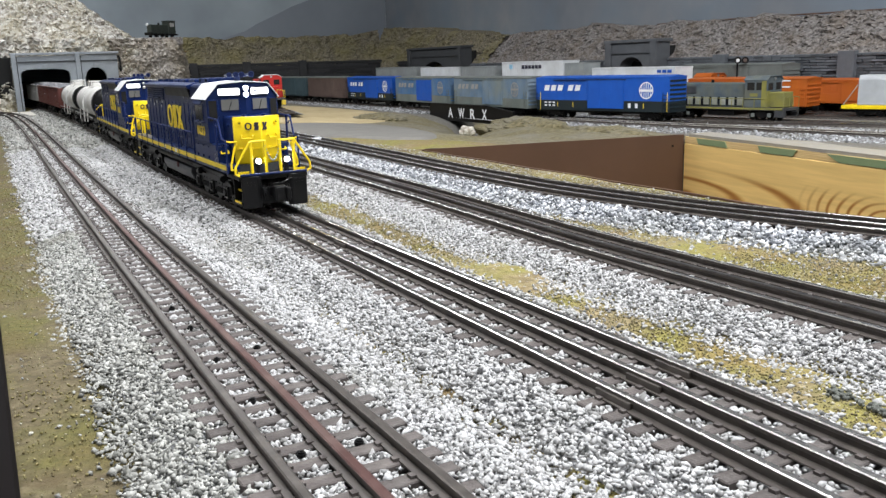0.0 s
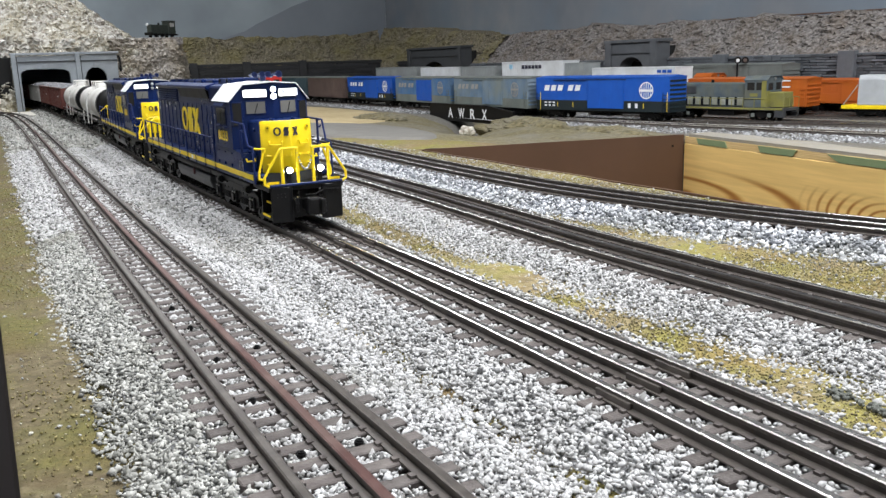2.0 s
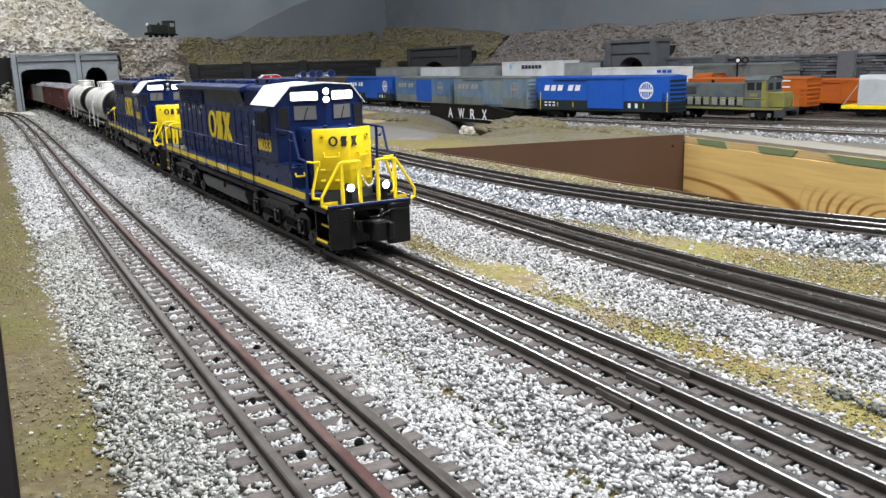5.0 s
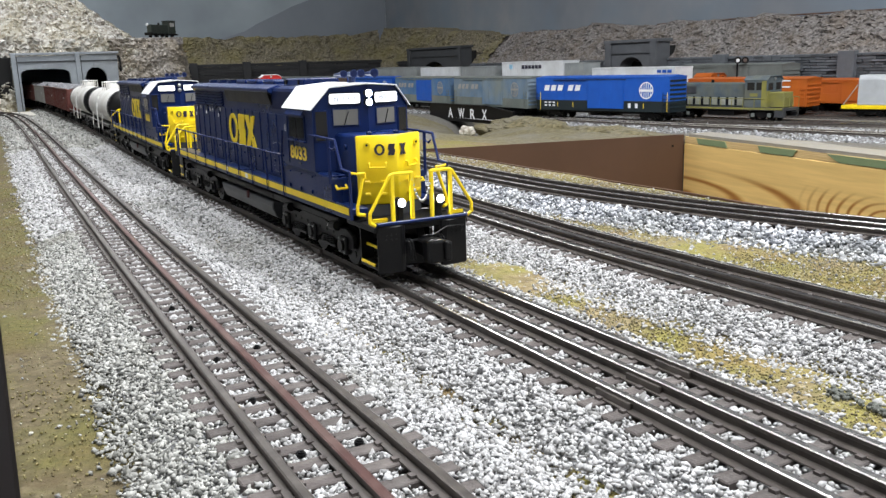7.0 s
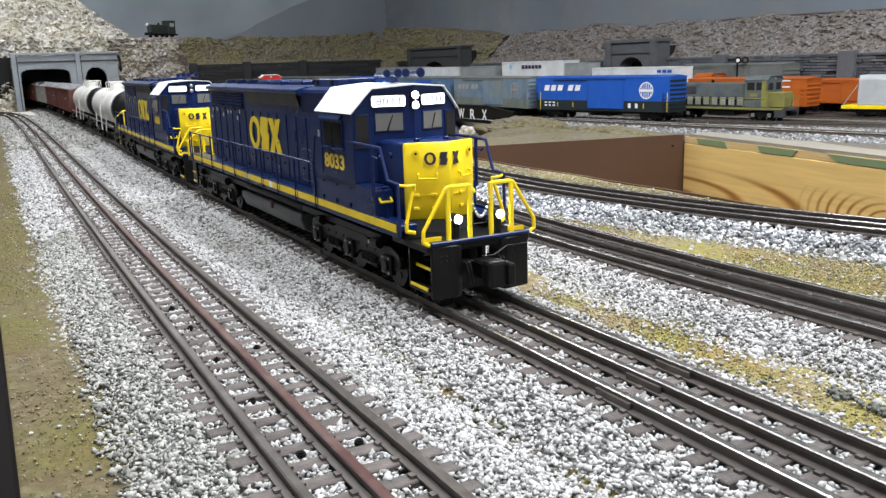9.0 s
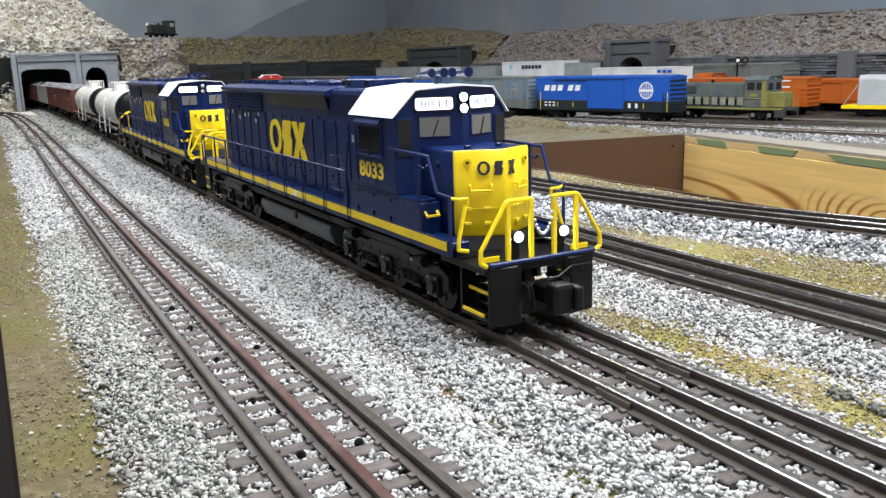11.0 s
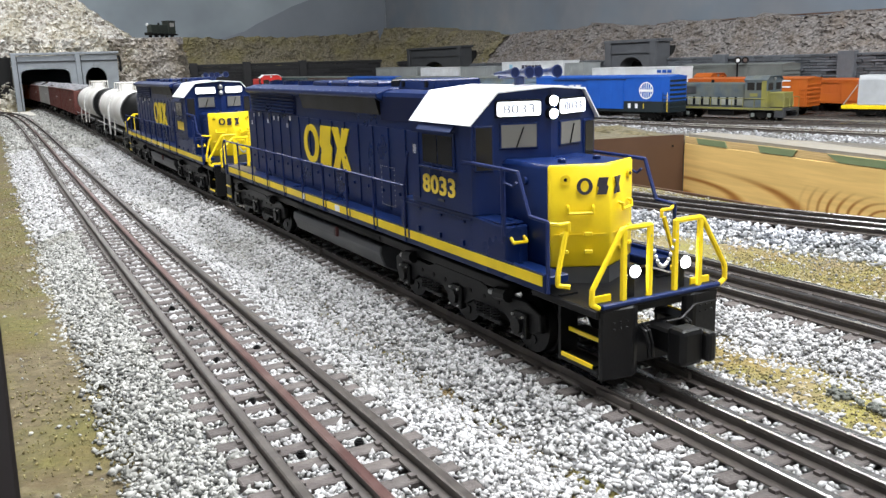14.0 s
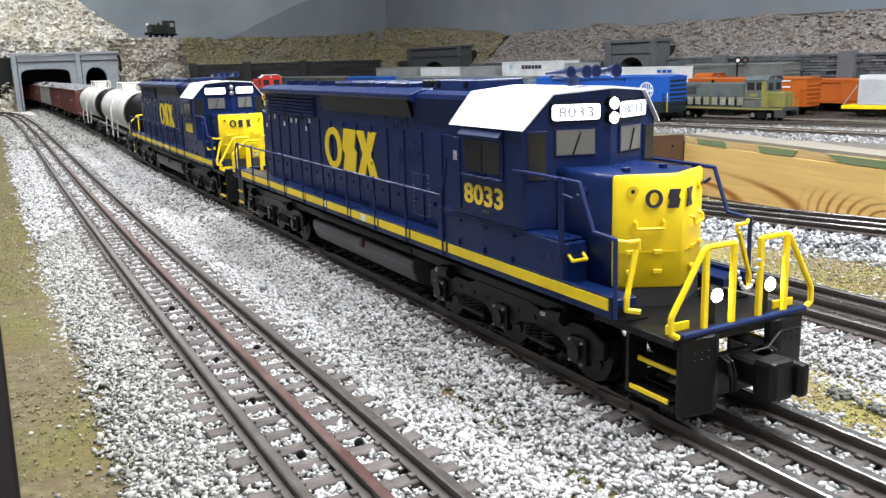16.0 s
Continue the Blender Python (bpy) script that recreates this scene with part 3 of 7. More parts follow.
def offset_to(line, x, y):
    """Side distance from a line that runs nearly with y, and the way along it."""
    o = np.argsort(line.xy[:, 1])
    cx = np.interp(y, line.xy[o, 1], line.xy[o, 0])
    dx = np.gradient(line.xy[o, 0], line.xy[o, 1])
    sl = np.interp(y, line.xy[o, 1], dx)
    return (x - cx) / np.sqrt(1 + sl**2), np.interp(y, line.xy[o, 1], line.s[o])


def clear_of(line, x, y, base=None):
    """True where a stone does not lie on a tie or a rail."""
    d, s = offset_to(line, x, y)
    d = np.abs(d)
    ph = (s - (base if base is not None else 0.103)) % PITCH
    on_tie = (d < 0.0270) & (np.minimum(ph, PITCH - ph) < 0.0029)
    on_rail = (d < 0.0032) | (np.abs(d - GAUGE) < 0.0032)
    return ~(on_tie | on_rail)


def bed_z(x, y):
    """Top of the ballast: tie height near a track, falling to the ground beyond the shoulder."""
    z = np.full(x.shape, -0.0105)
    for line in (LINE_1, LINE_2, LINE_3, LINE_4):
        d = np.abs(offset_to(line, x, y)[0])
        z = np.maximum(z, -0.0054 - 0.0056 * smooth(0.030, 0.058, d))
    return z


def wander(y, k, a):
    return a * (np.sin(y * 21 + k) + 0.6 * np.sin(y * 53 + 2.3 * k) + 0.4 * np.sin(y * 117 + k * 5))


def in_bed(x, y, rng, beside_hatch=False):
    j = rng.normal(0, 0.0036, x.shape)
    d1, d2, d3, d4 = (offset_to(l, x, y)[0] for l in (LINE_1, LINE_2, LINE_3, LINE_4))
    a = (d1 > -0.0515 + wander(y, 1, 0.0012) + j) & (d2 < 0.0305 + wander(y, 2, 0.0012) + j)
    b = (d3 > -0.058 + wander(y, 3, 0.002) + j) & (d3 < 0.030 + wander(y, 5, 0.001) + j)
    c = (d4 > -0.060 + wander(y, 4, 0.002) + j) & (d4 < 0.030 + j)
    inside = (c & ~(a | b)) if beside_hatch else (a | b)
    ok = clear_of(LINE_1, x, y, 0.103) & clear_of(LINE_2, x, y, 0.453) & clear_of(LINE_3, x, y, 0.103) & clear_of(LINE_4, x, y, 0.003)
    return inside & ok


def on_shoulder(x, y, rng):
    """The dusty aisle-side shoulder of the first track, darkened for weaker light."""
    return offset_to(LINE_1, x, y)[0] + rng.normal(0, 0.006, x.shape) < -0.020


stones("ballast", "crushed white and grey ballast stones between the near tracks", [(-0.03, 0.46, 0.10, 0.62)], 0.00108, 0.00134, bed_z, M_STONE, lambda x, y, rng: in_bed(x, y, rng) & ~on_shoulder(x, y, rng), 1)
stones("ballast", "dusty grey ballast stones along the aisle edge, darkened for weaker light", [(-0.06, 0.0, 0.10, 0.62)], 0.00108, 0.00134, bed_z, M_DUSTDIMSTONE, lambda x, y, rng: in_bed(x, y, rng) & on_shoulder(x, y, rng), 21)
stones("ballast", "crushed white and grey ballast stones along the distant tracks", [(-0.06, 0.46, 0.62, 1.35)], 0.00170, 0.00205, bed_z, M_STONE, in_bed, 2)
# the greyer colour here stands for the shadowed sides of distant stones
stones("ballast", "crushed ballast stones near the tunnel mouths, greyed for their shaded sides", [(-0.06, 0.46, 1.35, 2.9)], 0.0034, 0.0038, lambda x, y: bed_z(x, y) - 0.0008, M_DUSTDIMSTONE, in_bed, 3)
stones("ballast", "mixed white and dark grey ballast stones along the curved track", [(0.15, 0.46, 0.10, 1.0)], 0.00165, 0.0021, bed_z, M_MIXSTONE, lambda x, y, rng: in_bed(x, y, rng, True), 4)
stones("ballast", "mixed white and dark grey ballast stones beyond the hatch", [(0.05, 0.46, 1.0, 2.9)], 0.0034, 0.0038, lambda x, y: bed_z(x, y) - 0.0008, M_MIXSTONE, lambda x, y, rng: in_bed(x, y, rng, True), 5)


def bed_sheet():
    """The packed fine ballast under the stones."""
    for line, a, b, s1 in ((LINE_1, -0.049, 0.0525, 3.3), (LINE_2, -0.0525, 0.029, 3.6), (LINE_3, -0.052, 0.029, 3.4), (LINE_4, -0.055, 0.029, 2.9)):
        prof = [(a, -0.0125), (b, -0.0125), (min(b, 0.03), -0.0074), (max(a, -0.03), -0.0074)]
        V, F = sweep(line, 0.0, prof, 0.1, s1, 0.03)
        tagged(raw("ballast_bed", V, F, M_GRIT), "packed grey ballast bed under a track", "ballast", kind="structure")
    for line in (LINE_A, LINE_B, LINE_C, LINE_E, LINE_R, LINE_G, LINE_H):
        V, F = sweep(line, 0.0, [(-0.062, -0.012), (0.05, -0.012), (0.031, -0.0068), (-0.031, -0.0068)], 0.0, line.length, 0.03)
        tagged(raw("ballast_bed", V, F, M_GRIT), "packed grey ballast bed under a yard track", "ballast", kind="structure")


bed_sheet()


def not_bed(x, y, rng):
    d1, d2, d3, d4 = (offset_to(l, x, y)[0] for l in (LINE_1, LINE_2, LINE_3, LINE_4))
    a = (d1 > -0.049) & (d2 < 0.029)
    b = (d3 > -0.050) & (d3 < 0.029)
    c = (d4 > -0.052) & (d4 < 0.029)
    keep = ~(a | b | c)
    return keep & ((x < 0.4275) | (y > 0.98)) & (d4 < 0.034 + (y > 0.40)) & (rng.random(x.shape) < np.where(x < 0, 0.22, 0.75))


stones("scenic_crumbs", "mustard, olive and brown foam crumbs scattered on the ground", [(-0.0765, 0.42, 0.12, 1.1)], 0.0012, 0.00062, lambda x, y: ground_z(x, y) + 0.0002, M_CRUMB, not_bed, 7, 0.8)


def strays(x, y, rng):
    return not_bed(x, y, rng) & (rng.random(x.shape) < np.where(x < 0, 0.010, 0.075))


stones("stray_ballast", "stray white ballast stones scattered over the flocked ground", [(-0.0765, 0.42, 0.10, 1.1)], 0.0012, 0.00120, lambda x, y: ground_z(x, y) + 0.0004, M_STONE, strays, 8)


# the yard floor: cinders and grey stone under and between the yard tracks
def yard_floor():
    xs, ys = np.linspace(0.915, 1.575, 34), np.linspace(0.3, 3.48, 120)
    X, Y = np.meshgrid(xs, ys, indexing="ij")
    edge = np.where(X < 0.93, 0.006, 0.0)
    Z = np.minimum(ground_z(X, Y) + 0.0022, -0.0305) - edge
    n = len(ys)
    F = [(i * n + j, (i + 1) * n + j, (i + 1) * n + j + 1, i * n + j + 1) for i in range(len(xs) - 1) for j in range(n - 1)]
    tagged(raw("yard_floor", np.stack([X, Y, Z], -1).reshape(-1, 3), F, M_YARDGRIT, smooth=True), "grey cinder and stone floor of the yard", "ground", kind="structure")


yard_floor()


def yard_bed(x, y, rng):
    d, e = offset_to(LINE_B, x, y)[0], offset_to(LINE_A, x, y)[0]
    ok = ((d > -0.115) | (e > -0.115)) & (rng.random(x.shape) < 0.75)
    return ok & clear_of(LINE_B, x, y, 0.003) & clear_of(LINE_A, x, y, 0.003) & ~((y > 1.63) & (y < 2.02) & (x < 1.10)) & (x > 0.945 + (y - 0.99) * SKEW * (y < 0.99))


stones("yard_ballast", "grey ballast stones along the yard tracks", [(0.90, 1.22, 0.55, 1.64), (0.90, 1.12, 2.0, 3.3)], 0.0042, 0.0042, lambda x, y: np.full(x.shape, YARD - 0.0072), M_YARDSTONE, yard_bed, 11)

tagged(part("pale_board", box(0.018, 0.070, 2.60, 2.86, -0.0115, -0.0060, 0.0006), material("pale_plank", (0.62, 0.60, 0.54), 40, rough=0.8, dirt=(0.4, 0.37, 0.3), dirt_scale=20)), "pale wooden strip lying beside the tunnel track", "board")


# ---------------- the blue diesel locomotive: y runs back from the nose, z up from the rail tops ----------------
def mark(kind, w, h, mat, parent, m, name="emblem", t=0.0004):
    """Plain painted shapes, w by h, lying in the xy plane of m."""
    bm = bmesh.new()
    if kind == "oval":
        n = 28
        rim = [[bm.verts.new((0.5 * w * k * math.cos(6.2832 * i / n), 0.5 * h * (k if k == 1 else k + 0.13) * math.sin(6.2832 * i / n), z)) for i in range(n)] for k, z in ((1, 0), (1, t), (0.54, t), (0.54, 0))]
        for a in range(4):
            for i in range(n):
                bm.faces.new((rim[a][i], rim[a][(i + 1) % n], rim[(a + 1) % 4][(i + 1) % n], rim[(a + 1) % 4][i]))
    elif kind == "bend":
        poly = [(-0.34, 0.5), (0.5, 0.5), (0.34, 0.08), (0.5, -0.02), (0.34, -0.5), (-0.5, -0.5), (-0.34, -0.08), (-0.5, 0.02)]
        prism([(x * w, y * h) for x, y in poly], 2, 0, t, bm=bm)
    elif kind == "cross":
        poly = [(-0.5, 0.5), (-0.12, 0.5), (0.0, 0.2), (0.12, 0.5), (0.5, 0.5), (0.2, 0.0), (0.5, -0.5), (0.12, -0.5), (0.0, -0.2), (-0.12, -0.5), (-0.5, -0.5), (-0.2, 0.0)]
        prism([(x * w, y * h) for x, y in poly], 2, 0, t, bm=bm)
    else:
        box(-0.5 * w, 0.5 * w, -0.5 * h, 0.5 * h, 0, t, bm=bm)
    ob = part(name, bm, mat, parent)
    ob.matrix_basis = m
    return ob


SIDE = Matrix(((0, 0, -1, 0), (-1, 0, 0, 0), (0, 1, 0, 0), (0, 0, 0, 1)))          # lies on the side that faces -x, read towards the nose
SIDE_R = Matrix(((0, 0, 1, 0), (1, 0, 0, 0), (0, 1, 0, 0), (0, 0, 0, 1)))


def lettering(body, size, mat, parent, m, name="lettering", width=None, t=0.0002, bold=0.0):
    cu = bpy.data.curves.new(name, "FONT")
    cu.body, cu.size, cu.extrude, cu.offset, cu.resolution_u = body, size, t, bold, 3
    cu.align_x, cu.align_y = "CENTER", "CENTER"
    tmp = bpy.data.objects.new(name, cu)
    me = bpy.data.meshes.new_from_object(tmp)
    bpy.data.objects.remove(tmp)
    xs = [v.co.x for v in me.vertices]
    ys = [v.co.y for v in me.vertices]
    k = (width / (max(xs) - min(xs))) if width else 1.0
    cx, cy = (max(xs) + min(xs)) / 2, (max(ys) + min(ys)) / 2
    for v in me.vertices:
        v.co.x, v.co.y = (v.co.x - cx) * k, v.co.y - cy
    me.materials.append(mat)
    ob = new(name, me)
    ob.parent = parent
    ob.matrix_basis = m
    return ob


GLASS = bpy.data.materials.new("cab_glass")
GLASS.use_nodes = True
_b = GLASS.node_tree.nodes["Principled BSDF"]
_b.inputs["Base Color"].default_value = (0.20, 0.195, 0.18, 1)
_b.inputs["Roughness"].default_value = 0.06
_b.inputs["Transmission Weight"].default_value = 0.15
M_DARKGLASS = material("dark_window", (0.018, 0.017, 0.016), 40, rough=0.12)
M_MARK = material("dark_blue_mark", (0.03, 0.028, 0.05), 100, rough=0.45)
M_DARKBLUE = material("dark_navy_screen", (0.004, 0.009, 0.045), 100, rough=0.5, spec=0.2)
M_NUMYEL = material("number_yellow", (0.83, 0.60, 0.06), 100, rough=0.45)
M_NUMGREY = material("number_grey", (0.30, 0.31, 0.36), 100, rough=0.6)
M_PLACARD = material("white_placard", (0.75, 0.75, 0.75), 100, rough=0.5)
M_GREYRAIL = material("blue_grey_wire", (0.010, 0.022, 0.10), 100, rough=0.5, spec=0.3)
M_HORNBLUE = material("horn_blue", (0.02, 0.035, 0.11), 80, rough=0.3)
WHEELS = []          # wheelsets that turn: (object, centre, radius, index of its thing)


def wheelset(parent, y, r, half, index, mat=None):
    bm = cyl((-half - 0.004, 0, 0), (half + 0.004, 0, 0), 0.0018, 8)
    for s in (-1, 1):
        cyl((s * (half - 0.0022), 0, 0), (s * (half + 0.0018), 0, 0), r, 20, bm)
        cyl((s * (half - 0.0030), 0, 0), (s * (half - 0.0018), 0, 0), r + 0.0011, 20, bm)
        for k in range(5):
            a = k * 1.2566
            cyl((s * (half + 0.0018), 0.55 * r * math.cos(a), 0.55 * r * math.sin(a)), (s * (half + 0.0023), 0.55 * r * math.cos(a), 0.55 * r * math.sin(a)), r * 0.16, 6, bm)
    ob = part("wheelset", bm, mat or M_BLACK, parent, "dark metal wheel pair on its axle", smooth=True)
    ob.location = (0, y, r)
    WHEELS.append((ob, (0, y, r), r, index))
    return ob


def loco_truck(th, yc, index):
    for k, dy in enumerate((-0.045, 0, 0.045)):
        wheelset(th, yc + dy, 0.0105, 0.0165, index)
    for s in (-1, 1):
        x = s * 0.0215
        frame_poly = [(-0.056, 0.0105), (-0.05, 0.0085), (-0.040, 0.0085), (-0.034, 0.0125), (-0.012, 0.0125), (-0.006, 0.0088), (0.006, 0.0088), (0.012, 0.0125), (0.034, 0.0125), (0.040, 0.0085), (0.05, 0.0085), (0.056, 0.0105), (0.056, 0.0165), (0.048, 0.0195), (0.024, 0.0178), (0.018, 0.0205), (-0.018, 0.0205), (-0.024, 0.0178), (-0.048, 0.0195), (-0.056, 0.0165)]
        bm = prism([(yc + a, b) for a, b in frame_poly], 0, x - 0.0012, x + 0.0012, 0.0004)
        fr = part("truck_frame", bm, M_BLACK, th, "black cast truck sideframe")
        for dy in (-0.045, 0, 0.045):
            y = yc + dy
            bm = box(x + s * 0.0012 - 0.0016, x + s * 0.0012 + 0.0016, y - 0.0042, y + 0.0042, 0.0062, 0.0152, 0.0006)
            cyl((x + s * 0.0020, y, 0.0108), (x + s * 0.0042, y, 0.0108), 0.0030, 10, bm)
            part("axle_box", bm, M_BLACK, fr)
            # bolts in a bright steel colour stand for glints on the black truck
            for q in (-0.0030, 0.0030):
                for w in (-0.0034, 0.0034):
                    part("bolt", cyl((x + s * 0.0026, y + q, 0.0108 + w), (x + s * 0.0035, y + q, 0.0108 + w), 0.0005, 6), M_STEEL, fr, "small bolt head in bright steel as a painted glint")
        for dy in (-0.0225, 0.0225):
            bm = bmesh.new()
            for q in (-0.005, 0, 0.005):
                for zz in np.arange(0.0085, 0.0125, 0.0011):
                    cyl((x + s * 0.0012, yc + dy + q, zz), (x + s * 0.0012, yc + dy + q, zz + 0.0006), 0.0019, 8, bm)
            box(x - 0.0005, x + s * 0.002 + 0.0005, yc + dy - 0.009, yc + dy + 0.009, 0.0066, 0.0084, 0.0003, bm=bm)
            part("spring_pack", bm, M_BLACK, fr)
        for dy in (-0.034, 0.040):
            bm = cyl((x + s * 0.0022, yc + dy - 0.0045, 0.0198), (x + s * 0.0022, yc + dy + 0.003, 0.0190), 0.0026, 10)
            part("brake_cylinder", bm, M_BLACK, fr)
            part("brake_rod", cyl((x + s * 0.0022, yc + dy + 0.003, 0.0190), (x + s * 0.0022, yc + dy + 0.008, 0.0186), 0.0011, 8), M_STEEL, fr, "bright steel brake rod")
        # black discs paint the shade of holes onto the solid frame
        for q in np.linspace(-0.03, 0.03, 7):
            part("painted_frame_hole", cyl((x + s * 0.0011, yc + q, 0.0152), (x + s * 0.0014, yc + q, 0.0152), 0.0009, 8), M_DARK, fr)


def v_front(y0, d, half):
    """The y of a front that comes forward by d at its middle."""
    return lambda x: y0 - d * (1 - abs(x) / half)


def on_front(f, x, z, half, d, out=0.0003):
    """A frame of axes on a V-shaped front at x, z, to lay flat things on; it looks forward."""
    s = -1 if x < 0 else 1
    a = math.atan2(d, half) * s
    n = Vector((math.sin(a), -math.cos(a), 0))
    r = Vector((math.cos(a), math.sin(a), 0))
    p = Vector((x, f(x), z)) + n * out
    return Matrix(((r.x, 0, n.x, p.x), (r.y, 0, n.y, p.y), (0, 1, 0, p.z), (0, 0, 0, 1)))


def locomotive(lit, number, index):
    th = empty("diesel_locomotive")
    tagged(th, "navy diesel locomotive with yellow nose, white cab roof, " + ("lit ditch lights" if lit else "dark headlights"), "locomotive", "locomotives of the train")
    # underframe, deck and sills
    und = part("underframe", box(-0.0225, 0.0225, 0.018, 0.396, 0.0195, 0.0237, 0.0006), M_BLACK, th, "black underframe")
    part("deck", box(-0.0268, 0.0268, 0.001, 0.402, 0.0265, 0.0292, 0.0005), M_BLACK, th, "black walkway deck")
    part("front_platform", box(-0.0250, 0.0250, -0.0335, 0.0008, 0.0238, 0.0264, 0.0004), M_BLACK, th, "black front platform")
    part("platform_edge", box(-0.0242, 0.0242, -0.0356, -0.0338, 0.0271, 0.0287, 0.0004), M_BLUE, th, "navy platform edge")
    for s in (-1, 1):
        part("walkway", box(min(s * 0.0172, s * 0.0268), max(s * 0.0172, s * 0.0268), 0.084, 0.385, 0.0292, 0.0330, 0.0003), M_BLUE, th, "navy walkway")
        sill = part("side_sill", box(min(s * 0.0256, s * 0.0270), max(s * 0.0256, s * 0.0270), -0.010, 0.388, 0.0268, 0.0334, 0.0002), M_BLUE, th)
        ys = [-0.0098, 0.0875] + [0.0875 + 0.0322 * k for k in range(1, 10)]
        for a, b in zip(ys, ys[1:]):
            part("sill_stripe", box(min(s * 0.0269, s * 0.02735), max(s * 0.0269, s * 0.02735), a + 0.0011, b - 0.0011, 0.0291, 0.0326), M_YELLOW, sill, "yellow sill stripe")
        if s < 0:
            for a, b in ((0.165, 0.171), (0.2165, 0.22)):
                part("worn_patch", box(-0.0275, -0.0273, a, b, 0.0293, 0.0324), M_WHITE, sill, "worn pale patch on the stripe")
        # battery boxes beside the nose and the cab
        x0, x1 = sorted((s * 0.0174, s * 0.0268))
        bx = part("battery_box", prism([(0.0135, 0.0292), (0.0955, 0.0292), (0.0955, 0.0458), (0.036, 0.0458), (0.0135, 0.0449)], 0, x0, x1, 0.0004), M_BLUE, th, "navy equipment box below the cab")
        part("platform_floor", box(x0, x1, -0.0098, 0.0132, 0.0294, 0.0322, 0.0003), M_BLUE, th, "low navy floor before the equipment box")
        part("box_lid", box(x0 + 0.0006, x1 - 0.0006, 0.0150, 0.0345, 0.0452, 0.0460, 0.0003), M_BLUE, bx)
        for y in (0.042, 0.060, 0.078):
            part("lid_hinge", box(min(s * 0.0266, s * 0.0275), max(s * 0.0266, s * 0.0275), y - 0.0016, y + 0.0016, 0.0426, 0.0434), M_BLUE, bx)
            part("lid_latch", box(min(s * 0.0266, s * 0.0277), max(s * 0.0266, s * 0.0277), y - 0.0007, y + 0.0007, 0.0338, 0.0358), M_BLUE, bx)
        for y in (0.0155, 0.0275, 0.036, 0.093):
            for z in np.linspace(0.0352, 0.0445, 5):
                part("rivet", ball((s * 0.0268, y, z), 0.00032, scale=(0.8, 1, 1)), M_BLUE, bx)
        part("grab_iron", rod([(s * 0.0246, 0.0135, 0.0412), (s * 0.0246, 0.0115, 0.0396), (s * 0.0192, 0.0115, 0.0396), (s * 0.0192, 0.0135, 0.0412)], 0.0006), M_YELLOW, bx, "yellow grab iron")
        part("seam", box(min(s * 0.0266, s * 0.0272), max(s * 0.0266, s * 0.0272), 0.036, 0.095, 0.0440, 0.0444), M_BLUE, bx)
        # walkway handrail
        ends = [0.0905 + 0.0322 * k for k in range(10)]
        hr = part("handrail", rod([(s * 0.0274, 0.0855, 0.0656), (s * 0.0272, 0.0900, 0.0520)] + [(s * 0.0272, y, 0.0507) for y in ends] + [(s * 0.0272, 0.384, 0.0507), (s * 0.0272, 0.388, 0.046), (s * 0.0272, 0.388, 0.030)], 0.00055), M_GREYRAIL, th, "thin navy wire handrail")
        for y in ends:
            part("stanchion", cyl((s * 0.0272, y, 0.0270), (s * 0.0272, y, 0.0512), 0.0006, 6), M_GREYRAIL, hr)
            part("rail_knob", ball((s * 0.0272, y, 0.0508), 0.0010), M_GREYRAIL, hr)
        part("front_handrail", rod([(s * 0.0272, 0.0400, 0.0653), (s * 0.0272, 0.0140, 0.0650), (s * 0.0272, 0.0049, 0.0648), (s * 0.0270, -0.0015, 0.0511), (s * 0.0267, -0.0110, 0.0505), (s * 0.0267, -0.0113, 0.0272)], 0.0007), M_GREYRAIL, th, "navy handrail beside the nose")
        part("handrail_post", cyl((s * 0.0270, 0.0140, 0.0420), (s * 0.0272, 0.0140, 0.0656), 0.0009, 8), M_GREYRAIL, th)
        part("bracket", rod([(s * 0.0272, 0.0140, 0.0606), (s * 0.0268, 0.0085, 0.0596), (s * 0.0268, 0.0062, 0.0612)], 0.0005), M_GREYRAIL, th)
        # yellow grab rails at the nose corner
        part("nose_grab", rod([(s * 0.0266, -0.0104, 0.0500), (s * 0.0235, -0.0125, 0.0495), (s * 0.0195, -0.0125, 0.0495), (s * 0.0195, -0.0125, 0.0470)], 0.0006), M_YELLOW, th, "yellow grab rail")
        part("step_rail", rod([(s * 0.0205, -0.0125, 0.0470), (s * 0.0245, -0.0135, 0.0335), (s * 0.0245, -0.0135, 0.0300), (s * 0.0215, -0.0160, 0.0296)], 0.00085), M_YELLOW, th, "yellow step rail")
        # front railing
        rl = part("front_railing", rod([(s * 0.0245, -0.0340, 0.0275), (s * 0.0272, -0.0340, 0.0290), (s * 0.0270, -0.0340, 0.0335), (s * 0.0165, -0.0342, 0.0500), (s * 0.0150, -0.0342, 0.0508), (s * 0.0052, -0.0342, 0.0508)], 0.00085, 8), M_YELLOW, th, "bent yellow pipe railing", smooth=True)
        for x in (0.0154, 0.0052):
            part("railing_post", box(s * x - 0.0010, s * x + 0.0010, -0.0349, -0.0335, 0.0277, 0.0512, 0.0003), M_YELLOW, rl)
        part("tread_edge", box(min(s * 0.0165, s * 0.0245), max(s * 0.0165, s * 0.0245), -0.0300, -0.0292, 0.0272, 0.0298), M_YELLOW, rl)
        # steps
        st = part("step_well", box(min(s * 0.0195, s * 0.0238), max(s * 0.0195, s * 0.0238), -0.0325, -0.0130, 0.0055, 0.0072, 0.0003), M_BLACK, th, "black step well")
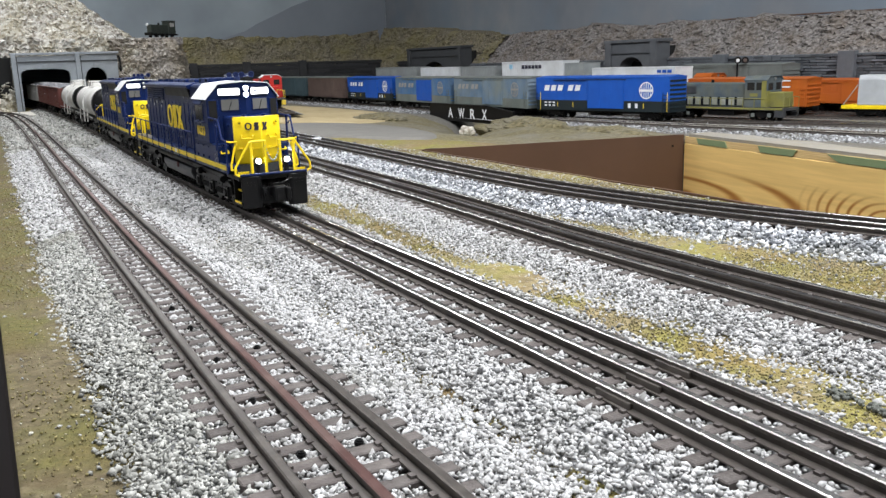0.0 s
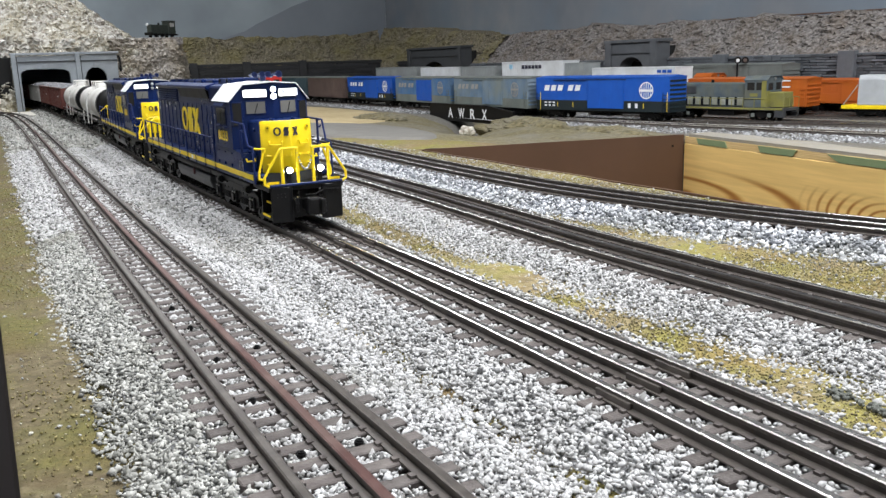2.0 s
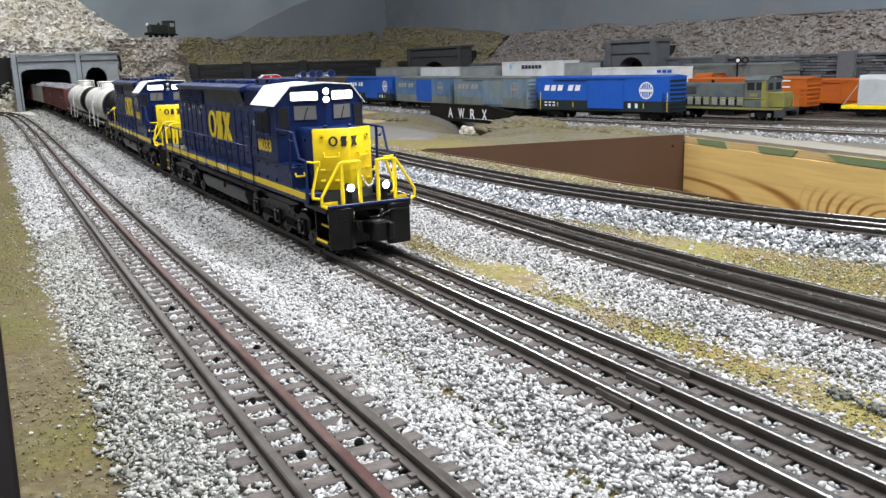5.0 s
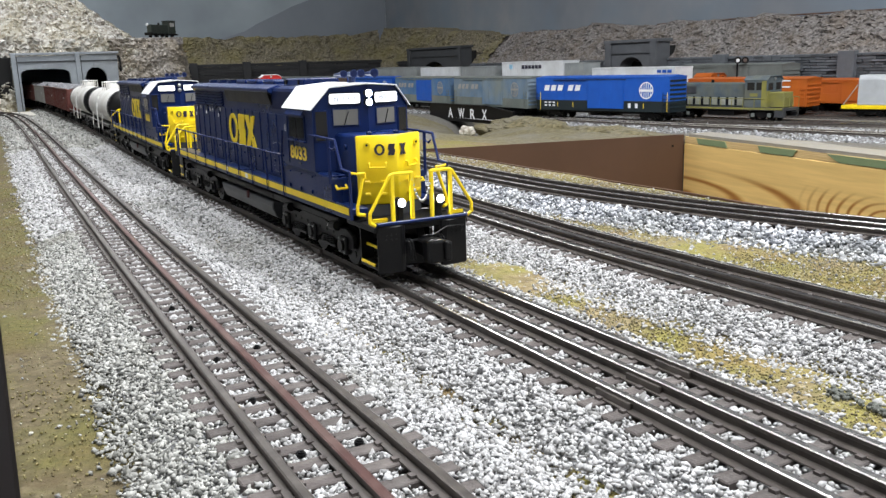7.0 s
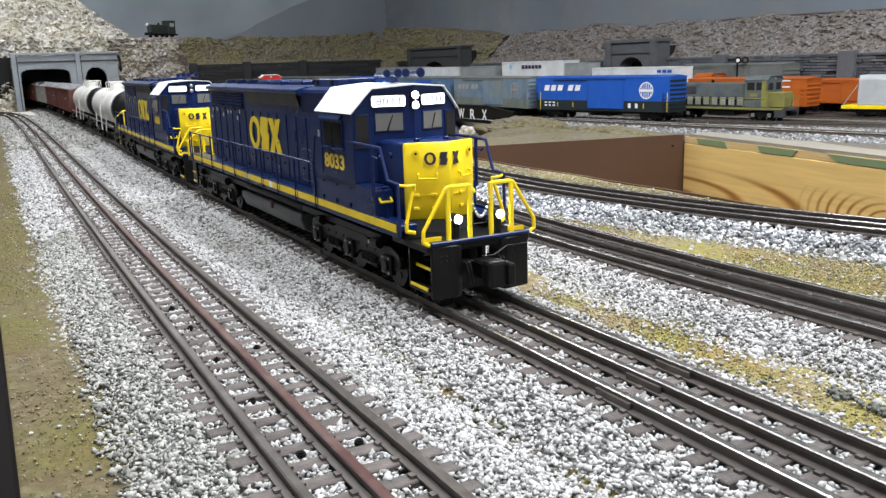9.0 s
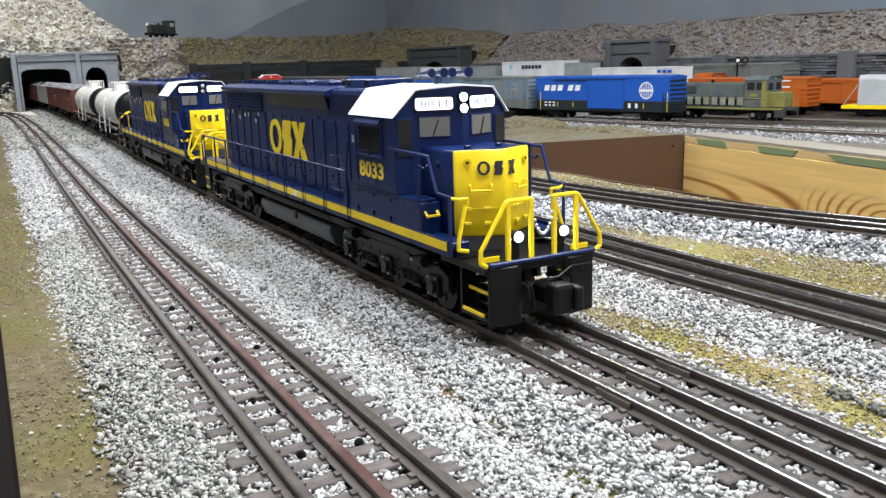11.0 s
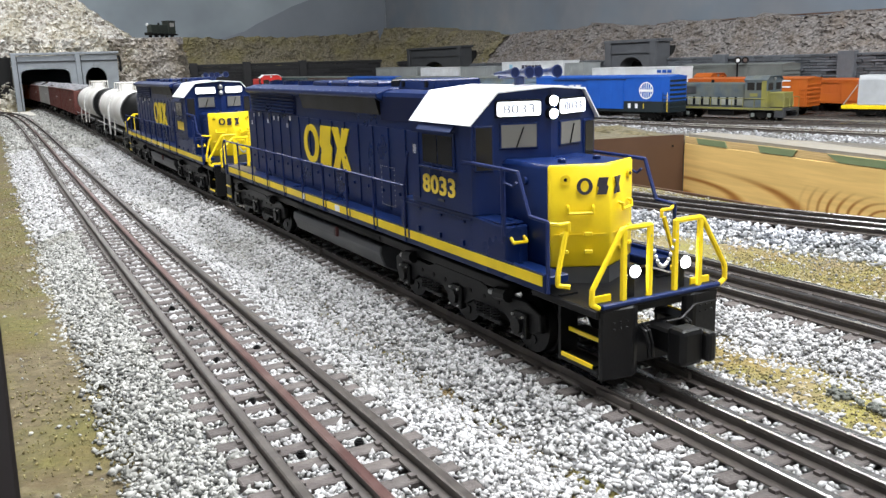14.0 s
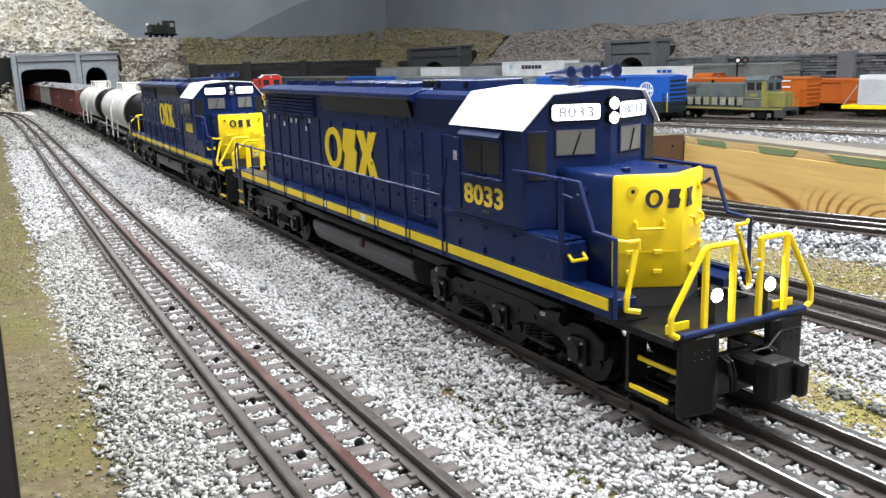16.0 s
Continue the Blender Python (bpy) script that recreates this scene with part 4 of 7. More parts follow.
        for z, w in ((0.0072, 0.0), (0.0150, 0.003)):
            part("tread", box(min(s * (0.0175 - w), s * (0.0240 - w)), max(s * (0.0175 - w), s * (0.0240 - w)), -0.0310, -0.0150, z, z + 0.0009), M_BLACK, st)
            part("tread_stripe", box(min(s * (0.0238 - w), s * (0.0244 - w)), max(s * (0.0238 - w), s * (0.0244 - w)), -0.0305, -0.0150, z + 0.0001, z + 0.0014), M_YELLOW, st, "yellow step edge")
        part("step_side", box(min(s * 0.0170, s * 0.0238), max(s * 0.0170, s * 0.0238), -0.0140, -0.0128, 0.0055, 0.027), M_BLACK, st)
        # pilot plates
        pl = part("pilot_plate", prism([(s * 0.0238, -0.0325), (s * 0.0238, -0.0345), (s * 0.0125, -0.0360), (s * 0.0095, -0.0345), (s * 0.0095, -0.0325)], 2, 0.0040, 0.0268, 0.0006), M_BLACK, th, "black pilot plate")
        for z in (0.0225, 0.0205):
            for x in (0.0150, 0.0175, 0.0200):
                part("bolt", ball((s * x, -0.0358, z), 0.0004), M_BLACK, pl)
        for k, x in enumerate((0.0078, 0.0092)):
            part("air_hose", rod([(s * x, -0.0345, 0.0195), (s * x, -0.0375, 0.0185), (s * (x - 0.0004), -0.0385, 0.0150), (s * (x - 0.0012), -0.0380, 0.0100)], 0.0006), M_BLACK, th)
        if lit:
            dl = part("ditch_light", cyl((s * 0.0103, -0.0335, 0.0368), (s * 0.0103, -0.0290, 0.0368), 0.0023, 14), M_BLACK, th, "ditch light housing")
            part("bulb", ball((s * 0.0103, -0.0336, 0.0368), 0.0019, sub=2, scale=(1, 0.55, 1)), M_BULB, dl, "glowing white bulb")
            part("light_foot", box(s * 0.0103 - 0.0015, s * 0.0103 + 0.0015, -0.0320, -0.0295, 0.0262, 0.0350, 0.0003), M_BLACK, dl)
    part("pilot_backing", box(-0.0125, 0.0125, -0.0315, -0.0285, 0.0060, 0.0180, 0.0004), M_BLACK, th, "black pilot centre")
    part("anticlimber", box(-0.0238, 0.0238, -0.0352, -0.0310, 0.0262, 0.0283, 0.0005), M_BLACK, th, "black ribbed anticlimber")
    part("uncoupling_lever", rod([(-0.0030, -0.0400, 0.0212), (0.0030, -0.0400, 0.0212), (0.0110, -0.0372, 0.0236), (0.0215, -0.0362, 0.0232)], 0.00035), M_BLACK, th)
    for y0, s in ((-0.0315, -1), (0.3995, 1)):
        cp = part("coupler", box(-0.0032, 0.0032, min(y0, y0 + s * 0.012), max(y0, y0 + s * 0.012), 0.0110, 0.0185, 0.0009), M_BLACK, th, "black knuckle coupler")
        part("knuckle", box(-0.0048, 0.0040, min(y0 + s * 0.010, y0 + s * 0.0175), max(y0 + s * 0.010, y0 + s * 0.0175), 0.0090, 0.0205, 0.0016, seg=2), M_BLACK, cp)
        part("knuckle_jaw", box(0.0030, 0.0066, min(y0 + s * 0.0125, y0 + s * 0.0200), max(y0 + s * 0.0125, y0 + s * 0.0200), 0.0100, 0.0195, 0.0012, seg=2), M_BLACK, cp)
    # chain across the front platform
    bm = bmesh.new()
    for i in range(15):
        t = i / 14
        c = Vector((-0.0052 + 0.0104 * t, -0.0345, 0.0475 - 0.0105 * (1 - (2 * t - 1) ** 2)))
        ball(c, 0.00075, bm, scale=(1.1, 0.7, 1.1))
    part("chain", bm, M_STEEL, th, "silver safety chain")
    # rear railings
    for s in (-1, 1):
        rr = part("rear_railing", rod([(s * 0.0262, 0.3995, 0.0300), (s * 0.0262, 0.3995, 0.0420), (s * 0.0160, 0.4015, 0.0505), (s * 0.0055, 0.4015, 0.0505)], 0.0008), M_YELLOW, th, "bent yellow pipe railing")
        for x in (0.0154, 0.0055):
            part("railing_post", box(s * x - 0.0009, s * x + 0.0009, 0.4008, 0.4022, 0.0290, 0.0508), M_YELLOW, rr)
        part("rear_step", box(min(s * 0.0185, s * 0.0240), max(s * 0.0185, s * 0.0240), 0.386, 0.3995, 0.0070, 0.0272, 0.0004), M_BLACK, th)
        for z in (0.0085, 0.0160):
            part("tread_stripe", box(min(s * 0.0238, s * 0.0244), max(s * 0.0238, s * 0.0244), 0.388, 0.399, z, z + 0.0013), M_YELLOW, th, "yellow step edge")
    part("rear_pilot", box(-0.0235, 0.0235, 0.3985, 0.4010, 0.0050, 0.0268, 0.0005), M_BLACK, th, "black rear pilot")
    # nose
    f = v_front(0.0, 0.0094, 0.0171)
    nb = prism([(-0.0171, 0.036), (-0.0171, 0.0012), (0, -0.0080), (0.0171, 0.0012), (0.0171, 0.036)], 2, 0.0262, 0.0661, 0.0014)
    nose = part("nose", nb, M_BLUE, th, "navy short hood", smooth=True)
    nf = prism([(-0.0175, 0.0024), (-0.0175, 0.0002), (0, -0.0096), (0.0175, 0.0002), (0.0175, 0.0024), (0, -0.0070)], 2, 0.0322, 0.0665, 0.0007)
    part("nose_front", nf, M_YELLOW, nose, "bright yellow V-shaped nose front", smooth=True)
    part("kick_plate", prism([(-0.0172, 0.002), (-0.0172, 0.0006), (0, -0.0090), (0.0172, 0.0006), (0.0172, 0.002)], 2, 0.0262, 0.0321), M_TANKGREY, nose, "dark kick plate")
    H, D = 0.0171, 0.0094
    for s in (-1, 1):
        def at(x, z, o=0.0004):
            return on_front(f, s * x, z, H, D, o)
        ring = part("class_light", cyl((0, 0, 0), (0, 0, 0.0004), 0.0017, 14), M_YELLOW, nose)
        ring.matrix_basis = at(0.0132, 0.0618)
        lens = part("lens", cyl((0, 0, 0.0003), (0, 0, 0.0007), 0.0006, 10), M_DARKGLASS, nose)
        lens.matrix_basis = at(0.0132, 0.0618)
        gi = part("grab_iron", rod([(-0.0042, 0.0022, 0), (-0.0042, 0.0018, 0.0014), (-0.0040, 0, 0.0016), (0.0040, 0, 0.0016), (0.0042, 0.0018, 0.0014), (0.0042, 0.0022, 0)], 0.00055), M_YELLOW, nose, "yellow grab iron")
        gi.matrix_basis = at(0.0088, 0.0508)
        for x, z in ((0.0135, 0.0435), (0.0065, 0.0435), (0.0135, 0.0375), (0.0065, 0.0375)):
            hg = part("hinge", box(-0.0014, 0.0014, -0.0007, 0.0007, 0, 0.0009, 0.0002), M_YELLOW, nose)
            hg.matrix_basis = at(x, z)
        seam = part("door_seam", box(-0.0085, 0.0085, -0.00012, 0.00012, 0, 0.0003), M_YELLOW, nose)
        seam.matrix_basis = at(0.0088, 0.0435)
        part("nose_top_lug", box(s * 0.0075 - 0.0012, s * 0.0075 + 0.0012, 0.0065, 0.0085, 0.0660, 0.0676, 0.0003), M_BLUE, nose)
        part("sand_hatch", cyl((s * 0.0171, 0.0150, 0.0600), (s * 0.0182, 0.0150, 0.0600), 0.0014, 10), M_BLUE, nose)
    mark("oval", 0.0052, 0.0056, M_MARK, nose, on_front(f, -0.0077, 0.0595, H, D, 0.0007))
    mark("bend", 0.0038, 0.0056, M_MARK, nose, on_front(f, -0.0025, 0.0595, H, D, 0.0007))
    mark("cross", 0.0048, 0.0056, M_MARK, nose, on_front(f, 0.0029, 0.0595, H, D, 0.0007))
    # cab
    g = v_front(0.0340, 0.0100, 0.0275)
    prof = [(-0.0275, 0.0462), (-0.0275, 0.0793), (-0.0190, 0.0893), (0.0, 0.0908), (0.0190, 0.0893), (0.0275, 0.0793), (0.0275, 0.0462), (0.0, 0.0462)]
    bm = bmesh.new()
    fr = [bm.verts.new((x, g(x), z)) for x, z in prof]
    bk = [bm.verts.new((x, 0.0820, z)) for x, z in prof]
    bm.faces.new((fr[0], fr[1], fr[2], fr[3], fr[7]))
    bm.faces.new((fr[7], fr[3], fr[4], fr[5], fr[6]))
    bm.faces.new(bk[::-1])
    for i in range(8):
        j = (i + 1) % 8
        bm.faces.new((fr[j], fr[i], bk[i], bk[j]))
    cab = part("cab", bm, M_BLUE, th, "navy cab body")
    # white roof shell
    top = [(-0.0290, 0.0785), (-0.0192, 0.0900), (0.0, 0.0916), (0.0192, 0.0900), (0.0290, 0.0785)]
    inn = [(-0.0285, 0.0783), (-0.0190, 0.0894), (0.0, 0.0909), (0.0190, 0.0894), (0.0285, 0.0783)]
    bm = bmesh.new()
    loops = []
    for pts, dy in ((top, -0.0020), (inn, -0.0020), (inn, 0), (top, 0)):
        loops.append([bm.verts.new((x, (g(x) + dy) if k < 2 else 0.0800, z)) for x, z in pts for k in [len(loops)]])
    for a, b in ((0, 3), (3, 2), (2, 1), (1, 0)):
        for i in range(4):
            bm.faces.new((loops[a][i], loops[a][i + 1], loops[b][i + 1], loops[b][i]))
    for i in (0, 4):
        bm.faces.new((loops[0][i], loops[1][i], loops[2][i], loops[3][i]))
    part("cab_roof", bm, M_WHITE, cab, "white painted roof")
    for s in (-1, 1):
        def af(x, z, o=0.0002):
            return on_front(g, s * x, z, 0.0275, 0.0100, o)
        for x, z, w, h in ((0.0112, 0.0742, 0.0128, 0.0080), (0.0232, 0.0700, 0.0058, 0.0150)):
            wn = part("cab_window", box(-w / 2 - 0.0007, w / 2 + 0.0007, -h / 2 - 0.0007, h / 2 + 0.0007, -0.0004, 0.0004, 0.0003), M_BLUE, cab)
            wn.matrix_basis = af(x, z)
            part("pane", box(-w / 2, w / 2, -h / 2, h / 2, 0.0003, 0.0006), GLASS if w > 0.01 else M_DARKGLASS, wn, "grey cab glass" if w > 0.01 else "dark cab glass")
            if w > 0.01:
                part("wiper", rod([(-0.001, -h / 2, 0.0009), (0.0016, h / 2 - 0.001, 0.0009)], 0.00025), M_BLACK, wn)
        nb = part("number_board", box(-0.0084, 0.0084, -0.0031, 0.0031, 0, 0.0009, 0.0008, seg=2), M_BLACK, cab)
        nb.matrix_basis = af(0.0113, 0.0838)
        part("lit_face", box(-0.0079, 0.0079, -0.0025, 0.0025, 0.0007, 0.0012, 0.0009, seg=2), M_GLOWW, nb, "glowing white number board")
        if lit:
            lettering(number, 0.0046, M_NUMGREY, nb, pose(0, 0, 0.0013), "number_strokes", 0.0115)
        part("headlight_ring", cyl((0, g(0) - 0.0018, 0.0839 + s * 0.0023), (0, g(0) + 0.003, 0.0839 + s * 0.0023), 0.0021, 14), M_BLACK, cab)
        part("headlight", ball((0, g(0) - 0.0018, 0.0839 + s * 0.0023), 0.0018, sub=2, scale=(1, 0.5, 1)), M_BULB if lit else M_STEEL, cab, "glowing white headlight" if lit else "unlit silver headlight")
        # side window with visor and sill
        xo = s * 0.0275
        wn = part("side_window", box(min(xo, xo + s * 0.0006), max(xo, xo + s * 0.0006), 0.0455, 0.0715, 0.0618, 0.0750, 0.0002), M_BLUE, cab)
        for a, b in ((0.0468, 0.0580), (0.0588, 0.0702)):
            part("pane", box(min(xo + s * 0.0004, xo + s * 0.0008), max(xo + s * 0.0004, xo + s * 0.0008), a, b, 0.0630, 0.0738), M_DARKGLASS, wn, "dark window glass")
        part("visor", prism([(xo, 0.0786), (xo + s * 0.0026, 0.0756), (xo + s * 0.0026, 0.0751), (xo, 0.0780)], 1, 0.0448, 0.0722), M_BLUE, wn, "navy sun visor")
        part("sill", box(min(xo, xo + s * 0.0018), max(xo, xo + s * 0.0018), 0.0445, 0.0728, 0.0608, 0.0616, 0.0002), M_BLUE, wn)
        part("door", box(min(xo, xo + s * 0.0004), max(xo, xo + s * 0.0004), 0.0745, 0.0805, 0.0480, 0.0740, 0.0001), M_BLUE, cab)
        for y in (0.0365, 0.0425, 0.0735):
            for z in np.linspace(0.050, 0.077, 9):
                part("rivet", ball((s * 0.0275, y, z), 0.00025), M_BLUE, cab)
    if not lit:
        for k in range(4):
            mark("bar", 0.0050, 0.0070, M_NUMYEL, cab, Matrix.Translation((-0.0276, 0.0690 - k * 0.0066, 0.0545)) @ SIDE, "number_bar")
    else:
        lettering(number, 0.0098, M_NUMYEL, cab, Matrix.Translation((-0.0276, 0.0590, 0.0545)) @ SIDE, "road_number", 0.0262, bold=0.00025)
    mark("bar", 0.0050, 0.0009, M_TANKGREY, cab, Matrix.Translation((-0.0276, 0.0570, 0.0490)) @ SIDE, "small_writing")
    for k in range(8):
        for z in (0.0372, 0.0550):
            part("rivet", ball((-0.0190, 0.1170 + 0.0020 * k, z), 0.00026), M_STEEL, cab)
    for y in np.arange(0.088, 0.33, 0.0086):
        part("rivet", ball((-0.0189, y, 0.0733), 0.00024), M_BLUE, cab)
    for y in np.arange(0.134, 0.335, 0.0100):
        part("roof_rivet", ball((-0.0212, y, 0.0884), 0.00028), M_STEEL, cab)
    # horn cluster
    hn = part("horn", cyl((0, 0.0440, 0.0905), (0, 0.0440, 0.0952), 0.0020, 10), M_HORNBLUE, th, "five-chime navy horn")
    for x, y0, y1, r in ((-0.0088, 0.0335, 0.047, 0.0020), (-0.0042, 0.0310, 0.047, 0.0022), (0.0003, 0.0320, 0.047, 0.0022), (0.0072, 0.0300, 0.047, 0.0024)):
        bell = cyl((x, y0, 0.0962), (x, y0 + 0.004, 0.0961), r, 14, r2=r * 0.62)
        cyl((x, y0 + 0.004, 0.0961), (x, y1, 0.0957), r * 0.62, 12, bell, r2=0.0006)
        ch = part("chime", bell, M_HORNBLUE, hn, smooth=True)
        # the bell is solid: a dark disc paints the shade of its hollow
        part("mouth", cyl((x, y0 - 0.0001, 0.0962), (x, y0 + 0.0002, 0.0962), r * 0.78, 14), M_DARKBLUE, ch, "dark disc painted as the shade in the bell mouth")
    part("horn_bar", rod([(-0.0090, 0.0440, 0.0950), (0.0074, 0.0440, 0.0950)], 0.0009), M_HORNBLUE, hn)
    # long hood
    hood = part("long_hood", box(-0.0185, 0.0185, 0.0820, 0.3390, 0.0325, 0.0868, 0.0008), M_BLUE, th, "navy engine hood with doors and latches")
    part("hood_roof", prism([(-0.0185, 0.0862), (-0.0178, 0.0882), (-0.012, 0.0895), (0.012, 0.0895), (0.0178, 0.0882), (0.0185, 0.0862)], 1, 0.0820, 0.3390), M_BLUE, hood)
    part("radiator_cap", prism([(-0.0185, 0.0840), (-0.0218, 0.0862), (-0.0218, 0.0880), (-0.015, 0.0900), (0.015, 0.0900), (0.0218, 0.0880), (0.0218, 0.0862), (0.0185, 0.0840)], 1, 0.1270, 0.3380, 0.0004), M_BLUE, hood, "flared radiator top")
    for s in (-1, 1):
        part("radiator_intake", prism([(s * 0.0186, 0.0782), (s * 0.0192, 0.0782), (s * 0.0212, 0.0858), (s * 0.0186, 0.0858)], 1, 0.1300, 0.2330), M_BLACK, hood, "black sloping radiator screen")
        lv = part("louvre_panel", box(min(s * 0.0184, s * 0.0189), max(s * 0.0184, s * 0.0189), 0.2470, 0.3340, 0.0732, 0.0852), M_DARKBLUE, hood)
        for z in np.linspace(0.0742, 0.0842, 6):
            for a, b in ((0.2480, 0.2900), (0.2912, 0.3330)):
                part("slat", prism([(s * 0.0188, z), (s * 0.0201, z - 0.0001), (s * 0.0201, z + 0.0003), (s * 0.0188, z + 0.0012)], 1, a, b), M_BLUE, lv)
        part("central_intake", box(min(s * 0.0184, s * 0.0188), max(s * 0.0184, s * 0.0188), 0.0850, 0.1290, 0.0758, 0.0865), M_DARKBLUE, hood, "dark air intake panel")
        k = 0
        for a in np.arange(0.0870, 0.3300, 0.0172):
            z1 = 0.0728
            d = part("hood_door", box(min(s * 0.0184, s * 0.0189), max(s * 0.0184, s * 0.0189), a + 0.0004, a + 0.0166, 0.0350, z1, 0.00015), M_BLUE, hood)
            part("hinge_strip", cyl((s * 0.0190, a + 0.0003, 0.0352), (s * 0.0190, a + 0.0003, z1), 0.00042, 6), M_BLUE, d)
            for z in (0.0395, 0.0545, 0.0690):
                part("latch", box(min(s * 0.0188, s * 0.0196), max(s * 0.0188, s * 0.0196), a - 0.0003, a + 0.0010, z, z + 0.0013, 0.0002), M_BLUE, d)
            for z in (0.0430, 0.0475):
                part("door_handle", box(min(s * 0.0188, s * 0.0197), max(s * 0.0188, s * 0.0197), a + 0.0070, a + 0.0084, z, z + 0.0016, 0.0002), M_BLUE, d)
            k += 1
        if s < 0:
            for y, z in ((0.335, 0.0640), (0.318, 0.0700), (0.300, 0.0665), (0.287, 0.0690), (0.278, 0.0690), (0.262, 0.0655), (0.2560, 0.0700), (0.3290, 0.0690)):
                part("placard", box(-0.0192, -0.0189, y, y + 0.0022, z, z + 0.0026), M_PLACARD, hood, "small white warning placard")
            part("placard", box(-0.0279, -0.0276, 0.0765, 0.0795, 0.0655, 0.0690), M_PLACARD, cab, "white warning placard")
            for kd, y, w in (("oval", 0.2225, 0.0235), ("bend", 0.2005, 0.0185), ("cross", 0.1790, 0.0240)):
                mark(kd, w, 0.0215, M_YELLOW, hood, Matrix.Translation((-0.0190, y, 0.0590)) @ SIDE, "emblem", 0.0004)
        # rivet frame of a small hatch
        for t in range(8):
            part("rivet", ball((s * 0.0189, 0.1310, 0.0380 + t * 0.0023), 0.0003), M_STEEL, hood)
            part("rivet", ball((s * 0.0189, 0.1170, 0.0380 + t * 0.0023), 0.0003), M_STEEL, hood)
    for y in (0.262, 0.290, 0.318):
        fan = part("radiator_fan", cyl((0, y, 0.0895), (0, y, 0.0922), 0.0105, 20), M_BLUE, hood, "round radiator fan housing")
        part("grille", cyl((0, y, 0.0922), (0, y, 0.0925), 0.0090, 20), M_BLACK, fan)
    for y, w in ((0.165, 0.009), (0.200, 0.010), (0.228, 0.010)):
        part("brake_hatch", box(-w, w, y - 0.012, y + 0.012, 0.0893, 0.0926, 0.0009), M_BLUE, hood)
    part("exhaust", box(-0.0035, 0.0035, 0.140, 0.150, 0.0893, 0.0935, 0.0008), M_BLACK, hood, "black exhaust stack")
    bxx = part("roof_hatch", prism([(-0.0120, 0.0893), (-0.0105, 0.0938), (0.0105, 0.0938), (0.0120, 0.0893)], 1, 0.0900, 0.1240, 0.0005), M_BLUE, hood, "raised roof hatch")
    for y in (0.0960, 0.1180):
        part("lift_lug", box(-0.0124, -0.0112, y, y + 0.0016, 0.0905, 0.0930), M_BLACK, bxx)
    # fuel tank
    part("fuel_tank", prism([(-0.0245, 0.0185), (-0.0250, 0.0150), (-0.0225, 0.0085), (-0.0165, 0.0055), (0.0165, 0.0055), (0.0225, 0.0085), (0.0250, 0.0150), (0.0245, 0.0185)], 1, 0.1235, 0.2460, 0.0006), M_TANKGREY, th, "dark grey fuel tank")
    part("fuel_filler", cyl((-0.0255, 0.1780, 0.0165), (-0.0245, 0.1780, 0.0165), 0.0018, 10), M_BLACK, th)
    part("fuel_gauge", box(-0.0262, -0.0245, 0.1745, 0.1765, 0.0150, 0.0200, 0.0003), material("dark_red_paint", (0.06, 0.012, 0.012), 80), th, "dark red filler guard")
    part("air_reservoir", cyl((-0.0200, 0.128, 0.0215), (-0.0200, 0.242, 0.0215), 0.0030, 12), M_BLACK, th, "black air tank")
    loco_truck(th, 0.0550, index)
    loco_truck(th, 0.3250, index)
    return th


LOCO_A = locomotive(True, "8033", 0)
LOCO_B = locomotive(False, "", 1)


# ---------------- freight cars ----------------
M_TANKWHITE = material("tank_white", (0.80, 0.79, 0.76), 40, rough=0.4, dirt=(0.42, 0.38, 0.32), dirt_scale=18, dirt_amount=0.45)
M_BROWNCAR = material("oxide_brown", (0.12, 0.028, 0.022), 50, rough=0.6, dirt=(0.17, 0.07, 0.05), dirt_scale=25, dirt_amount=0.6)
M_GREYCAR = material("car_grey", (0.34, 0.34, 0.33), 50, rough=0.6, dirt=(0.22, 0.2, 0.18), dirt_scale=25)
M_COAL = material("coal_load", [(0.3, (0.05, 0.05, 0.055)), (0.7, (0.32, 0.32, 0.34))], 220, rough=0.75, bump=1.0, bump_scale=220)
M_ORANGE = material("orange_paint", (0.45, 0.105, 0.010), 40, rough=0.5, dirt=(0.40, 0.08, 0.02), dirt_scale=20)
M_BRIGHTBLUE = material("bright_blue_paint", (0.008, 0.088, 0.45), 40, rough=0.42, dirt=(0.01, 0.085, 0.39), dirt_scale=20)
M_DARKGREEN = material("dark_green_band", (0.008, 0.016, 0.02), 40, rough=0.5)
M_FADED = material("weathered_blue_grey", [(0.3, (0.10, 0.17, 0.26)), (0.7, (0.17, 0.25, 0.35))], 30, rough=0.7, dirt=(0.20, 0.23, 0.22), dirt_scale=14, dirt_amount=0.9)
M_FADEDLOW = material("weathered_grey_green", [(0.3, (0.12, 0.15, 0.14)), (0.7, (0.20, 0.22, 0.20))], 30, rough=0.75, dirt=(0.10, 0.10, 0.08), dirt_scale=16, stretch=(1, 1, 0.3))
M_FADEDBLUE = material("weathered_mid_blue", (0.06, 0.16, 0.34), 30, rough=0.65, dirt=(0.15, 0.2, 0.24), dirt_scale=14, dirt_amount=0.8)
M_RUSTBROWN = material("dull_brown_car", (0.10, 0.065, 0.055), 40, rough=0.75, dirt=(0.15, 0.11, 0.09), dirt_scale=18)
M_TEALCAR = material("dull_teal_car", (0.05, 0.085, 0.10), 40, rough=0.7)
M_CONTW = material("container_white", (0.72, 0.74, 0.76), 30, rough=0.5, dirt=(0.5, 0.5, 0.48), dirt_scale=12)
M_CONTG = material("container_grey", (0.30, 0.32, 0.32), 30, rough=0.6, dirt=(0.22, 0.23, 0.22), dirt_scale=12)
